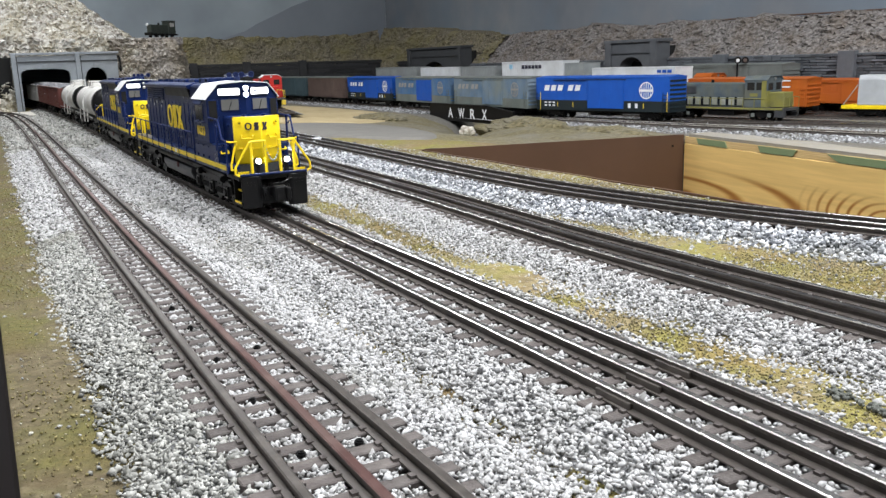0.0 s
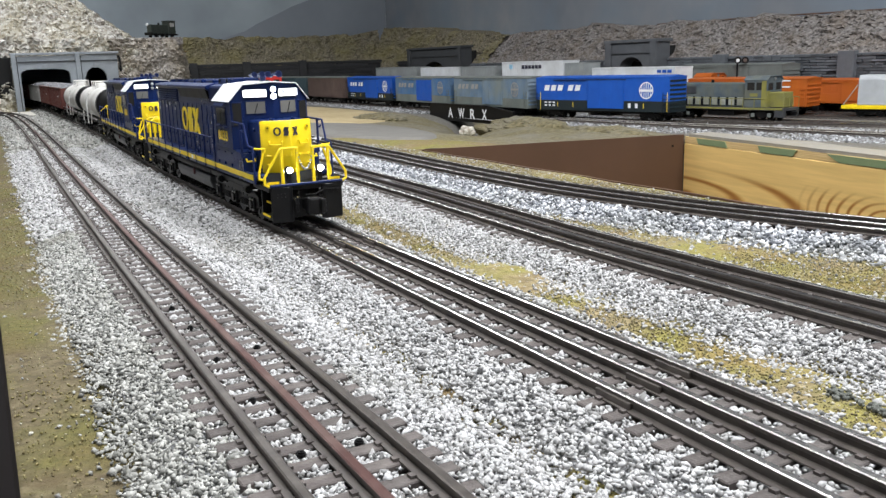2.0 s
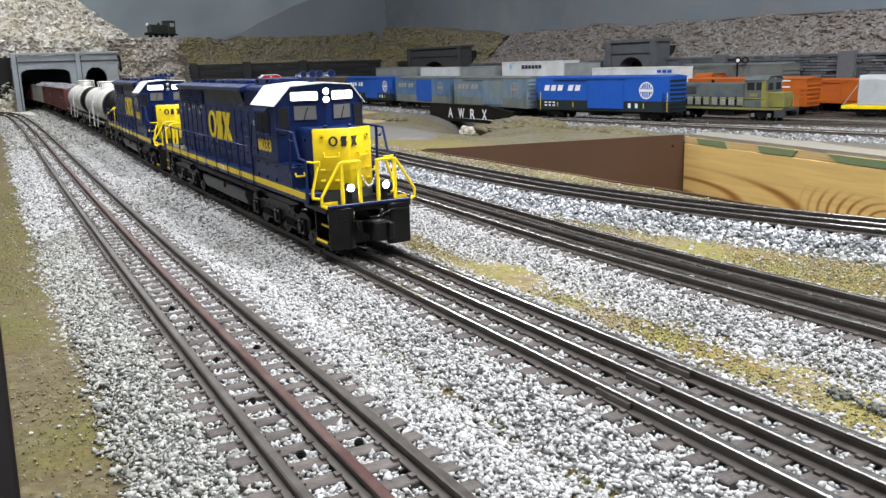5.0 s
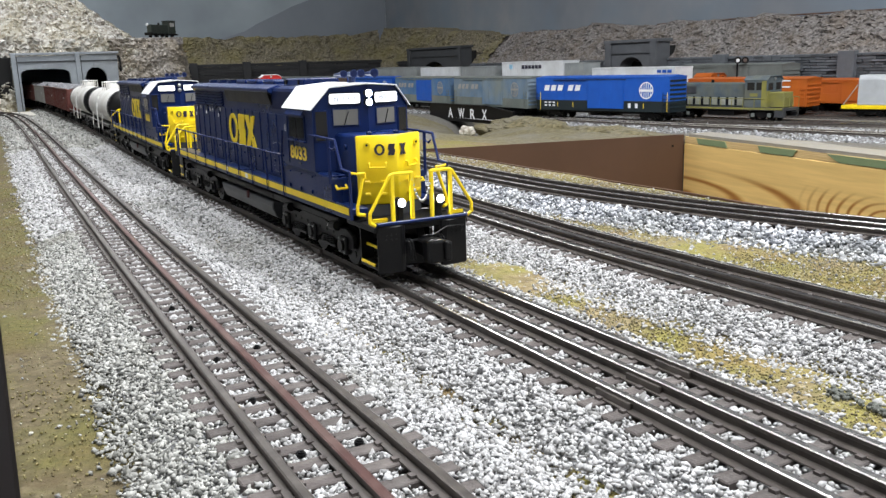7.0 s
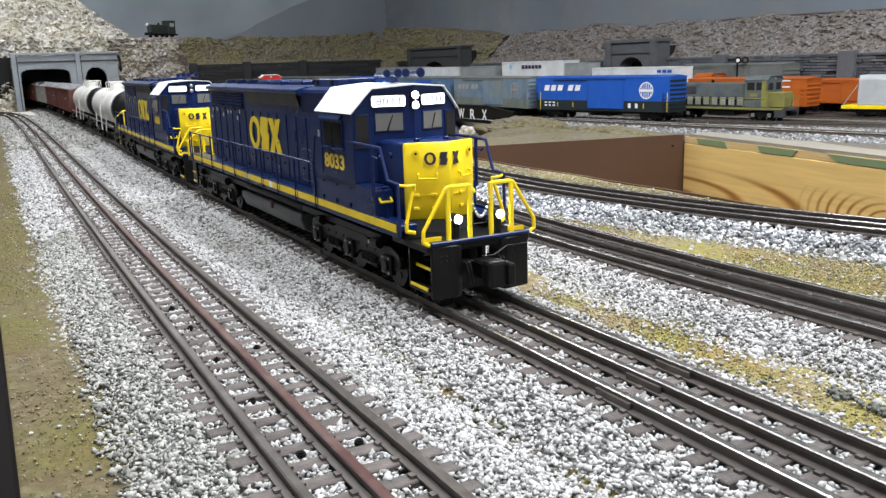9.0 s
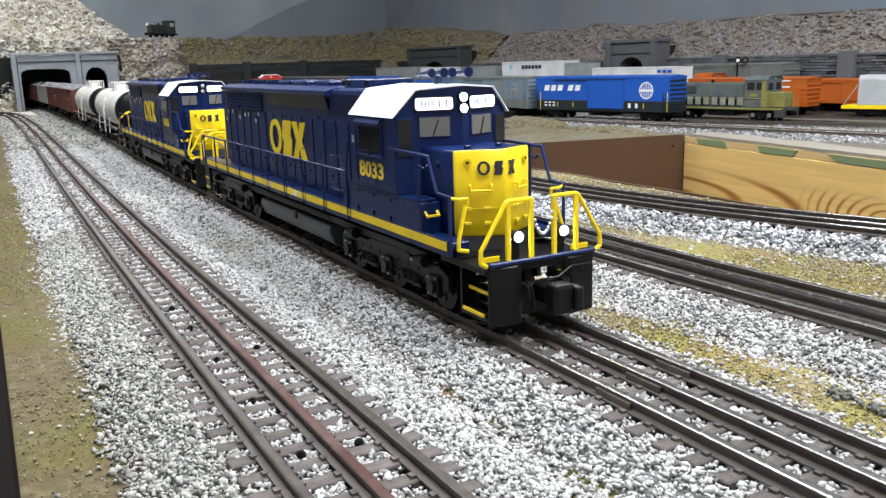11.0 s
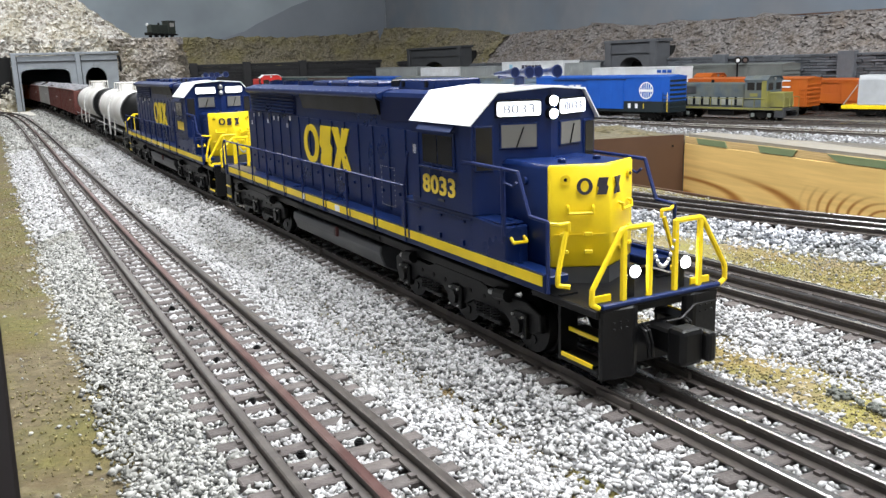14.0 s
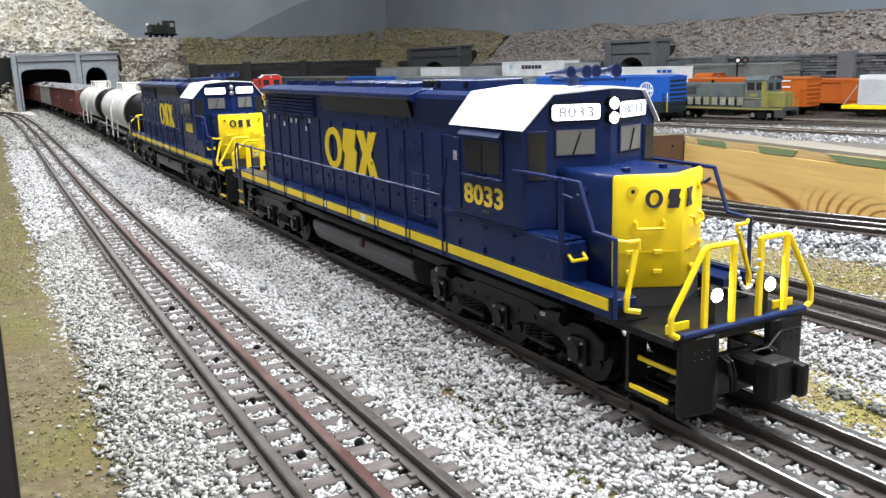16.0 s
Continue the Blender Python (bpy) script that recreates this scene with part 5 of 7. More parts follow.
M_GREYGREEN = material("grey_green_car", (0.15, 0.165, 0.155), 30, rough=0.7, dirt=(0.11, 0.12, 0.11), dirt_scale=12)
M_LIGHTBLUE = material("pale_blue_mark", (0.30, 0.55, 0.72), 60, rough=0.5)
M_REDCAR = material("bright_red_paint", (0.55, 0.02, 0.015), 40, rough=0.4)
M_SILVER = material("silver_grey_cover", (0.42, 0.44, 0.46), 40, rough=0.45, dirt=(0.34, 0.35, 0.36), dirt_scale=14)


def car_truck(th, yc, index=None):
    """A two-axle freight truck; its wheels turn where the car moves."""
    for dy in (-0.018, 0.018):
        if index is None:
            bm = cyl((-0.02, 0, 0), (0.02, 0, 0), 0.0016, 8)
            for s in (-1, 1):
                cyl((s * 0.0143, 0, 0), (s * 0.0182, 0, 0), 0.0088, 18, bm)
                cyl((s * 0.0135, 0, 0), (s * 0.0147, 0, 0), 0.0098, 18, bm)
            part("wheelset", bm, M_BLACK, th, smooth=True).location = (0, yc + dy, 0.0088)
        else:
            wheelset(th, yc + dy, 0.0088, 0.0163, index)
    for s in (-1, 1):
        x = s * 0.0212
        bm = prism([(yc + a, b) for a, b in ((-0.024, 0.0085), (-0.018, 0.0055), (-0.012, 0.0085), (-0.006, 0.0045), (0.006, 0.0045), (0.012, 0.0085), (0.018, 0.0055), (0.024, 0.0085), (0.024, 0.0115), (0.012, 0.0135), (0.008, 0.0165), (-0.008, 0.0165), (-0.012, 0.0135), (-0.024, 0.0115))], 0, x - 0.0012, x + 0.0012)
        for dy in (-0.018, 0.018):
            cyl((x, yc + dy, 0.0088), (x + s * 0.003, yc + dy, 0.0088), 0.0026, 8, bm)
        part("truck_frame", bm, M_BLACK, th, "black truck sideframe")


def couplers(th, length):
    for y, s in ((0.0, -1), (length, 1)):
        part("coupler", box(-0.0028, 0.0028, min(y, y + s * 0.012), max(y, y + s * 0.012), 0.0100, 0.0170, 0.0008), M_BLACK, th)


def tank_car(index, length=0.335):
    th = empty("tank_car")
    tagged(th, "white tank car with black ends on black underframe", "tank car", "tank cars of the train")
    zc, r = 0.0500, 0.0262
    bm = cyl((0, 0.022, zc), (0, length - 0.022, zc), r, 32)
    tank = part("tank", bm, M_TANKWHITE, th, "white tank barrel", smooth=True)
    for y, s in ((0.022, -1), (length - 0.022, 1)):
        e = ball((0, y, zc), r * 1.002, sub=3, scale=(1, 0.42, 1))
        part("tank_end", e, M_BLACK, tank, "black domed tank end", smooth=True)
        part("end_band", cyl((0, y - s * 0.014, zc), (0, y + s * 0.001, zc), r * 1.004, 32), M_BLACK, tank, "black end band", smooth=True)
    part("dome", cyl((0, length / 2, zc + r - 0.002), (0, length / 2, zc + r + 0.008), 0.0105, 18), M_TANKWHITE, tank, smooth=True)
    pf = part("platform", rod([(-0.012, length / 2 - 0.03, zc + r + 0.010), (-0.012, length / 2 + 0.03, zc + r + 0.010), (0.012, length / 2 + 0.03, zc + r + 0.010), (0.012, length / 2 - 0.03, zc + r + 0.010), (-0.012, length / 2 - 0.03, zc + r + 0.010)], 0.0008), M_TANKWHITE, tank, "white platform railing")
    for y in (-0.03, 0, 0.03):
        for s in (-1, 1):
            part("post", cyl((s * 0.012, length / 2 + y, zc + r - 0.005), (s * 0.012, length / 2 + y, zc + r + 0.010), 0.0007, 6), M_TANKWHITE, pf)
    for s in (-1, 1):
        part("ladder", rod([(s * 0.0272, length / 2 - 0.005, 0.016), (s * 0.0272, length / 2 - 0.005, zc), (s * 0.022, length / 2 - 0.005, zc + 0.016)], 0.0007), M_TANKWHITE, th)
        part("ladder", rod([(s * 0.0272, length / 2 + 0.005, 0.016), (s * 0.0272, length / 2 + 0.005, zc), (s * 0.022, length / 2 + 0.005, zc + 0.016)], 0.0007), M_TANKWHITE, th)
        part("handrail", rod([(s * 0.0285, 0.012, 0.0285), (s * 0.0285, length - 0.012, 0.0285)], 0.0007), M_GREYCAR, th, "grey side handrail")
        for y in (0.014, 0.10, length - 0.10, length - 0.014):
            part("saddle_post", cyl((s * 0.0285, y, 0.0180), (s * 0.0270, y, 0.0400 if 0.05 < y < length - 0.05 else 0.0285), 0.0008, 6), M_TANKWHITE if 0.05 < y < length - 0.05 else M_BLACK, th)
    part("underframe", box(-0.014, 0.014, 0.004, length - 0.004, 0.0160, 0.0235, 0.0008), M_BLACK, th, "black centre sill")
    for y in (0.010, length - 0.010):
        part("end_platform", box(-0.0285, 0.0285, y - 0.010, y + 0.010, 0.0180, 0.0215, 0.0005), M_BLACK, th)
    couplers(th, length)
    car_truck(th, 0.052, index)
    car_truck(th, length - 0.052, index)
    return th


def gondola(index, mat, label, length=0.325):
    th = empty("hopper_car")
    tagged(th, label, "hopper car", "hopper cars of the train")
    body = part("body", box(-0.0285, 0.0285, 0.004, length - 0.004, 0.0215, 0.0680, 0.0008), mat, th)
    for s in (-1, 1):
        for y in np.linspace(0.010, length - 0.010, 10):
            part("rib", box(min(s * 0.0284, s * 0.0300), max(s * 0.0284, s * 0.0300), y - 0.0016, y + 0.0016, 0.0220, 0.0670), mat, body)
        part("top_rail", box(min(s * 0.0270, s * 0.0304), max(s * 0.0270, s * 0.0304), 0.003, length - 0.003, 0.0672, 0.0698, 0.0004), mat, body)
        part("marking", box(min(s * 0.0301, s * 0.0303), max(s * 0.0301, s * 0.0303), 0.060, 0.085, 0.0480, 0.0500), M_PLACARD, body, "small white marking")
    V, F = [], []
    nx, ny = 12, 60
    for i in range(nx + 1):
        for j in range(ny + 1):
            x, y = -0.0272 + 0.0544 * i / nx, 0.006 + (length - 0.012) * j / ny
            z = 0.0665 + 0.011 * (1 - (x / 0.0275) ** 2) * (0.75 + 0.25 * math.sin(y * 60 + index)) + 0.0035 * noise.noise((x * 150, y * 150, index))
            V.append((x, y, z))
    for i in range(nx):
        for j in range(ny):
            a = i * (ny + 1) + j
            F.append((a, a + ny + 1, a + ny + 2, a + 1))
    ld = raw("load", V, F, M_COAL, th)
    ld["label"] = "heaped grey coal load"
    part("underframe", box(-0.012, 0.012, 0.004, length - 0.004, 0.0150, 0.0216), M_BLACK, th)
    couplers(th, length)
    car_truck(th, 0.045, index)
    car_truck(th, length - 0.045, index)
    return th


def boxcar(length, upper, lower, label, door_mat=None, roof=None, marks=True, split=0.038, top=0.0845, group="parked boxcars"):
    """A boxcar standing from y = 0 back to its length."""
    th = empty("boxcar")
    tagged(th, label, "boxcar", group)
    body = part("body", box(-0.0290, 0.0290, 0.0, length, split, top, 0.0005), upper, th)
    part("lower_band", box(-0.0291, 0.0291, -0.0001, length + 0.0001, 0.0170, split, 0.0005), lower, th, "darker lower side band")
    part("roof", prism([(-0.0298, top - 0.001), (-0.0298, top + 0.0008), (0, top + 0.0042), (0.0298, top + 0.0008), (0.0298, top - 0.001)], 1, -0.001, length + 0.001), roof or upper, th, "low-pitched roof")
    for s in (-1, 1):
        d0 = length * 0.31
        dr = part("door", box(min(s * 0.0288, s * 0.0306), max(s * 0.0288, s * 0.0306), d0, d0 + 0.092, 0.0225, top - 0.0045, 0.0003), door_mat or upper, th, "sliding door")
        for y in np.linspace(d0 + 0.002, d0 + 0.088, 4):
            part("door_rib", box(min(s * 0.0305, s * 0.0309), max(s * 0.0305, s * 0.0309), y, y + 0.0012, 0.0240, top - 0.006), door_mat or upper, dr)
        part("door_track", box(min(s * 0.0288, s * 0.0312), max(s * 0.0288, s * 0.0312), d0 - 0.005, d0 + 0.185, top - 0.0048, top - 0.0034), lower, th)
        for y in np.linspace(0.0, length, 18):
            part("side_rib", box(min(s * 0.0289, s * 0.0294), max(s * 0.0289, s * 0.0294), max(0, y - 0.0005), min(length, y + 0.0005), split + 0.0005, top - 0.002), upper, body)
        for y in (0.008, length - 0.008):
            ld = part("ladder", rod([(s * 0.0302, y - 0.005, 0.018), (s * 0.0302, y - 0.005, 0.055)], 0.0006), M_NUMYEL if marks else lower, th, "side ladder")
            part("ladder_rail", rod([(s * 0.0302, y + 0.005, 0.018), (s * 0.0302, y + 0.005, 0.055)], 0.0006), lower, ld)
            for z in np.arange(0.020, 0.056, 0.0075):
                part("rung", cyl((s * 0.0302, y - 0.005, z), (s * 0.0302, y + 0.005, z), 0.0005, 6), lower, ld)
    for y, s in ((0.0, -1), (length, 1)):
        for z in np.arange(0.024, top - 0.006, 0.0085):
            part("end_rib", box(-0.0265, 0.0265, min(y, y + s * 0.0014), max(y, y + s * 0.0014), z, z + 0.0040, 0.0006), M_DARKGREEN if marks else upper, th)
    part("underframe", box(-0.016, 0.016, 0.004, length - 0.004, 0.0120, 0.0172, 0.0006), M_BLACK, th)
    part("brake_gear", box(-0.020, 0.018, length * 0.42, length * 0.58, 0.0070, 0.0125, 0.001), M_BLACK, th)
    couplers(th, length)
    car_truck(th, 0.048)
    car_truck(th, length - 0.048)
    return th, body


def airline_marks(body, length, split, col, x=-0.0297, faint=False):
    """A row of slanted bars and a round ribbed disc."""
    for k in range(5):
        w = 0.0175
        bm = prism([(-w / 2, -0.0060), (w / 2 - 0.004, -0.0060), (w / 2, 0.0060), (-w / 2 + 0.004, 0.0060)], 2, 0, 0.0003)
        ob = part("word_bar", bm, col, body)
        ob.matrix_basis = Matrix.Translation((x, length - 0.032 - 0.0190 * k - (0.010 if k > 2 else 0), 0.0640)) @ SIDE
    n, R = 28, 0.0165
    bm = bmesh.new()
    for i in range(n):
        a0, a1 = 6.2832 * i / n, 6.2832 * (i + 1) / n
        prism([(R * math.cos(a0), R * math.sin(a0)), (R * math.cos(a1), R * math.sin(a1)), (0.88 * R * math.cos(a1), 0.88 * R * math.sin(a1)), (0.88 * R * math.cos(a0), 0.88 * R * math.sin(a0))], 2, 0, 0.0003, bm=bm)
    for k in (-0.62, -0.30, 0.0, 0.30, 0.62):
        hgt = R * math.sqrt(1 - k * k) * 0.92
        box(k * R - 0.0007, k * R + 0.0007, -hgt, hgt, 0, 0.0003, bm=bm)
    box(-0.9 * R, 0.9 * R, -0.0022, 0.0022, 0, 0.0004, bm=bm)
    ob = part("round_emblem", bm, col, body, "round ribbed disc emblem")
    ob.matrix_basis = Matrix.Translation((x, 0.052, 0.0590)) @ SIDE
    if not faint:
        for k in range(3):
            for j in range(2):
                o = part("small_bar", box(-0.0035, 0.0035, -0.0016, 0.0016, 0, 0.0003), col, body)
                o.matrix_basis = Matrix.Translation((-0.0294, length - 0.028 - k * 0.0115, 0.0330 - j * 0.0062)) @ SIDE
        for y in (length - 0.062, length - 0.105, 0.17, 0.115, 0.058):
            o = part("yellow_tick", box(-0.0009, 0.0009, -0.0045, 0.0045, 0, 0.0003), M_NUMYEL, body)
            o.matrix_basis = Matrix.Translation((-0.0294, y, 0.0290)) @ SIDE
        for y in (0.098, 0.081):
            o = part("small_frame", box(-0.0032, 0.0032, -0.0045, 0.0045, 0, 0.0003), col, body)
            o.matrix_basis = Matrix.Translation((-0.0294, y - 0.006, 0.0290)) @ SIDE


def park(th, line, y, length):
    """Stand a car with its front at y on the line."""
    s = line.along(y)
    p, q = line.at(s + 0.05), line.at(s + length - 0.05)
    d = (q - p) / np.hypot(*(q - p))
    o = p - d * 0.05
    th.matrix_basis = pose(o[0], o[1], line.z, 0, 0, math.degrees(math.atan2(-d[0], d[1])))
    return s + length


TANK_A, TANK_B = tank_car(2), tank_car(3)
HOPPERS = [gondola(4, M_BROWNCAR, "oxide-brown open hopper car heaped with coal"), gondola(5, M_BROWNCAR, "oxide-brown open hopper car heaped with coal"),
           gondola(6, M_GREYCAR, "grey open hopper car heaped with coal"), gondola(7, M_BROWNCAR, "oxide-brown open hopper car heaped with coal"), gondola(8, M_ORANGE, "orange open hopper car inside the tunnel mouth")]


def yard_cars():
    L = 0.343
    th, body = boxcar(L, M_BRIGHTBLUE, M_DARKGREEN, "clean bright blue boxcar with white bars and disc emblem")
    airline_marks(body, L, 0.038, M_WHITE)
    s = park(th, LINE_A, 1.245, L)
    for up, lo, door, lab, mk in ((M_FADED, M_FADEDLOW, M_FADED, "weathered grey-blue boxcar with faded bars and disc", True),
                                  (M_FADEDBLUE, M_FADEDLOW, M_BRIGHTBLUE, "grimy mid-blue boxcar with a cleaner blue door", True),
                                  (M_BRIGHTBLUE, M_DARKGREEN, M_BRIGHTBLUE, "bright blue boxcar with white bars near the sand lot", True),
                                  (M_RUSTBROWN, M_RUSTBROWN, M_RUSTBROWN, "dull brown boxcar beside the sand lot", False),
                                  (M_TEALCAR, M_TEALCAR, M_TEALCAR, "dull teal boxcar at the end of the row", False)):
        th, body = boxcar(L, up, lo, lab, door, roof=M_GREYGREEN if up is not M_BRIGHTBLUE else None, marks=False)
        if mk:
            airline_marks(body, L, 0.038, M_WHITE if up is M_BRIGHTBLUE else M_GREYCAR, faint=up is not M_BRIGHTBLUE)
        y = float(LINE_A.at(s + 0.025)[1])
        s = park(th, LINE_A, y, L)
    th, body = boxcar(0.27, M_ORANGE, M_ORANGE, "orange boxcar with ribbed end and white bars", marks=False, top=0.0715)
    for k, z in enumerate((0.0680, 0.0560)):
        o = part("word_bar", box(-0.026, 0.026, -0.0014, 0.0014, 0, 0.0003), M_PLACARD, body)
        o.matrix_basis = Matrix.Translation((-0.0296, 0.06, z)) @ SIDE
    park(th, LINE_C, 1.150, 0.27)
    th, body = boxcar(0.30, M_GREYGREEN, M_GREYGREEN, "dark grey-green boxcar at the back of the yard", marks=False, top=0.098)
    park(th, LINE_H, 1.305, 0.30)
    th, body = boxcar(0.30, M_ORANGE, M_ORANGE, "orange boxcar behind the silver-loaded flatcar", marks=False, top=0.064)
    park(th, LINE_H, 0.975, 0.30)


yard_cars()


def container_cars():
    def flat(y0, length, boxes, lab, line=LINE_C):
        th = empty("container_car")
        tagged(th, lab, "flatcar", "container cars")
        part("deck", box(-0.0285, 0.0285, 0, length, 0.0150, 0.0205, 0.0006), M_GREYGREEN, th, "grey flatcar deck")
        for a, b, top, m, deco in boxes:
            c = part("container", box(-0.0268, 0.0268, a, b, 0.0206, top, 0.0006), m, th, "white container" if m is M_CONTW else "grey container")
            for y in np.arange(a + 0.006, b - 0.004, 0.009):
                part("corrugation", box(-0.0275, -0.0267, y, y + 0.0042, 0.0225, top - 0.003), m, c)
            part("top_rim", box(-0.0278, 0.0278, a, b, top - 0.002, top + 0.0012), m, c)
            if deco == "bars":
                for k in range(6):
                    o = part("word_bar", box(-0.0065, 0.0065, -0.0048, 0.0048, 0, 0.0003), M_MARK, c)
                    o.matrix_basis = Matrix.Translation((-0.0279, b - 0.112 - 0.0165 * k, top - 0.014)) @ SIDE
                o = part("square_emblem", box(-0.008, 0.008, -0.006, 0.006, 0, 0.0003), M_LIGHTBLUE, c)
                o.matrix_basis = Matrix.Translation((-0.0279, b - 0.050, top - 0.013)) @ SIDE
            elif deco == "blue":
                for k in range(3):
                    o = part("word_bar", box(-0.0065, 0.0065, -0.0032, 0.0032, 0, 0.0003), M_BRIGHTBLUE, c)
                    o.matrix_basis = Matrix.Translation((-0.0279, a + 0.050 - 0.0165 * k, top - 0.0085)) @ SIDE
        couplers(th, length)
        car_truck(th, 0.04)
        car_truck(th, length - 0.04)
        park(th, line, y0, length)
    flat(1.44, 0.300, [(0.005, 0.295, 0.0985, M_CONTW, "blue")], "flatcar with a white trailer-length container with blue bars")
    flat(1.765, 0.40, [(0.005, 0.085, 0.1120, M_CONTG, ""), (0.092, 0.392, 0.1190, M_CONTW, "bars")], "flatcar with a grey box and tall white container")
    flat(2.19, 0.50, [(0.005, 0.215, 0.1080, M_CONTG, ""), (0.222, 0.494, 0.1075, M_CONTW, "")], "flatcar with one grey and one white container")
    flat(2.71, 0.36, [(0.005, 0.354, 0.1110, M_CONTG, "")], "flatcar with a long pale grey container")


container_cars()


def loaded_flat():
    th = empty("flatcar")
    tagged(th, "yellow flatcar carrying a silver-grey covered load", "flatcar")
    L = 0.40
    part("deck", box(-0.0290, 0.0290, 0, L, 0.0145, 0.0215, 0.0006), M_YELLOW, th, "yellow deck")
    part("sill", box(-0.020, 0.020, 0.004, L - 0.004, 0.0110, 0.0146), M_BLACK, th)
    for k, (a, b) in enumerate(((0.03, 0.180), (0.186, 0.372))):
        part("cover", prism([(-0.0275, 0.0216), (-0.0275, 0.0700), (-0.0230, 0.0775), (0.0230, 0.0775), (0.0275, 0.0700), (0.0275, 0.0216)], 1, a, b, 0.0012), M_SILVER, th, "silver-grey rounded cover")
    part("cover_rib", box(-0.0282, 0.0282, 0.1800, 0.1860, 0.0216, 0.0790, 0.0008), M_SILVER, th)
    part("brace", rod([(-0.0280, 0.372, 0.0600), (-0.0285, 0.397, 0.0216)], 0.0009), M_GREYCAR, th)
    couplers(th, L)
    car_truck(th, 0.05)
    car_truck(th, L - 0.05)
    park(th, LINE_C, 0.705, L)


loaded_flat()


def simple_loco(name, label, hood, cabm, stripe, length, roof, cab_at, rails, group=""):
    """A short hood unit: frame, low hood, cab, railings and trucks."""
    th = empty(name)
    tagged(th, label, "locomotive", group)
    part("frame", box(-0.0275, 0.0275, 0, length, 0.0180, 0.0235, 0.0006), M_TANKGREY, th)
    for s in (-1, 1):
        part("sill_stripe", box(min(s * 0.0274, s * 0.0279), max(s * 0.0274, s * 0.0279), 0.002, length - 0.002, 0.0195, 0.0232), stripe, th, "stripe along the sill")
        hr = part("handrail", rod([(s * 0.0272, 0.035, 0.0235), (s * 0.0272, 0.035, 0.0400), (s * 0.0272, length - 0.012, 0.0400), (s * 0.0272, length - 0.012, 0.0235)], 0.0007), rails, th)
        for y in np.arange(0.06, length - 0.02, 0.024):
            part("stanchion", cyl((s * 0.0272, y, 0.0235), (s * 0.0272, y, 0.0400), 0.0007, 6), rails, hr)
        for y, ss in ((0.0, -1), (length, 1)):
            part("step", box(min(s * 0.0175, s * 0.0272), max(s * 0.0175, s * 0.0272), min(y, y - ss * 0.018), max(y, y - ss * 0.018), 0.0060, 0.0185, 0.0006), stripe if hood is M_REDCAR else M_TANKGREY, th)
            part("end_railing", rod([(s * 0.0255, y, 0.0235), (s * 0.0255, y, 0.0420), (s * 0.0060, y, 0.0440), (s * 0.0060, y, 0.0235)], 0.0007), rails, th)
    hd = part("hood", box(-0.0175, 0.0175, cab_at + 0.045, length - 0.014, 0.0235, 0.0690, 0.0015), hood, th, "engine hood")
    for y in np.arange(cab_at + 0.052, length - 0.03, 0.017):
        for s in (-1, 1):
            part("hood_door", box(min(s * 0.0174, s * 0.0179), max(s * 0.0174, s * 0.0179), y, y + 0.0155, 0.0260, 0.0620), hood, hd)
    part("radiator", box(-0.0150, 0.0150, length - 0.0146, length - 0.0130, 0.030, 0.064), M_BLACK, hd)
    part("exhaust", cyl((0, length * 0.62, 0.0690), (0, length * 0.62, 0.0745), 0.0030, 10), M_BLACK, hd)
    nose = part("nose", box(-0.0160, 0.0160, cab_at - 0.030, cab_at + 0.002, 0.0235, 0.0520, 0.0015), stripe if hood is not M_REDCAR else hood, th)
    cab = part("cab", prism([(-0.0265, 0.0235), (-0.0265, 0.0740), (-0.017, 0.0805), (0.017, 0.0805), (0.0265, 0.0740), (0.0265, 0.0235)], 1, cab_at, cab_at + 0.046, 0.0006), cabm, th)
    part("cab_roof", prism([(-0.0275, 0.0735), (-0.0275, 0.0748), (-0.0175, 0.0820), (0.0175, 0.0820), (0.0275, 0.0748), (0.0275, 0.0735), (0.0175, 0.0806), (-0.0175, 0.0806)], 1, cab_at - 0.002, cab_at + 0.048), roof, cab)
    for s in (-1, 1):
        for a in (0.006, 0.025):
            part("cab_window", box(min(s * 0.0264, s * 0.0270), max(s * 0.0264, s * 0.0270), cab_at + a, cab_at + a + 0.015, 0.0560, 0.0700), M_DARKGLASS, cab, "dark window")
        part("front_window", box(s * 0.0130 - 0.0075, s * 0.0130 + 0.0075, cab_at - 0.0006, cab_at, 0.0560, 0.0690), M_DARKGLASS, cab, "dark window")
    part("fuel_tank", box(-0.0235, 0.0235, length * 0.38, length * 0.60, 0.0070, 0.0180, 0.0015), M_BLACK, th)
    part("headlight", cyl((0, cab_at - 0.002, 0.0765), (0, cab_at, 0.0765), 0.0028, 12), M_STEEL, cab)
    couplers(th, length)
    car_truck(th, 0.048)
    car_truck(th, length - 0.048)
    return th


M_GREYBLUE = material("weathered_steel_blue", [(0.3, (0.055, 0.078, 0.10)), (0.7, (0.10, 0.125, 0.135))], 60, rough=0.7, dirt=(0.12, 0.12, 0.085), dirt_scale=22, dirt_amount=0.8)
M_OLIVEYEL = material("weathered_yellow", (0.22, 0.205, 0.045), 60, rough=0.7, dirt=(0.12, 0.118, 0.07), dirt_scale=20, dirt_amount=0.7)
M_PALEPANEL = material("faded_pale_panel", (0.30, 0.31, 0.27), 60, rough=0.75, dirt=(0.2, 0.2, 0.13), dirt_scale=25, dirt_amount=0.8)
SWITCHER = simple_loco("switcher", "weathered grey-blue switcher with dull yellow sill and cab end", M_GREYBLUE, M_GREYBLUE, M_OLIVEYEL, 0.275, M_GREYBLUE, 0.036, M_OLIVEYEL)
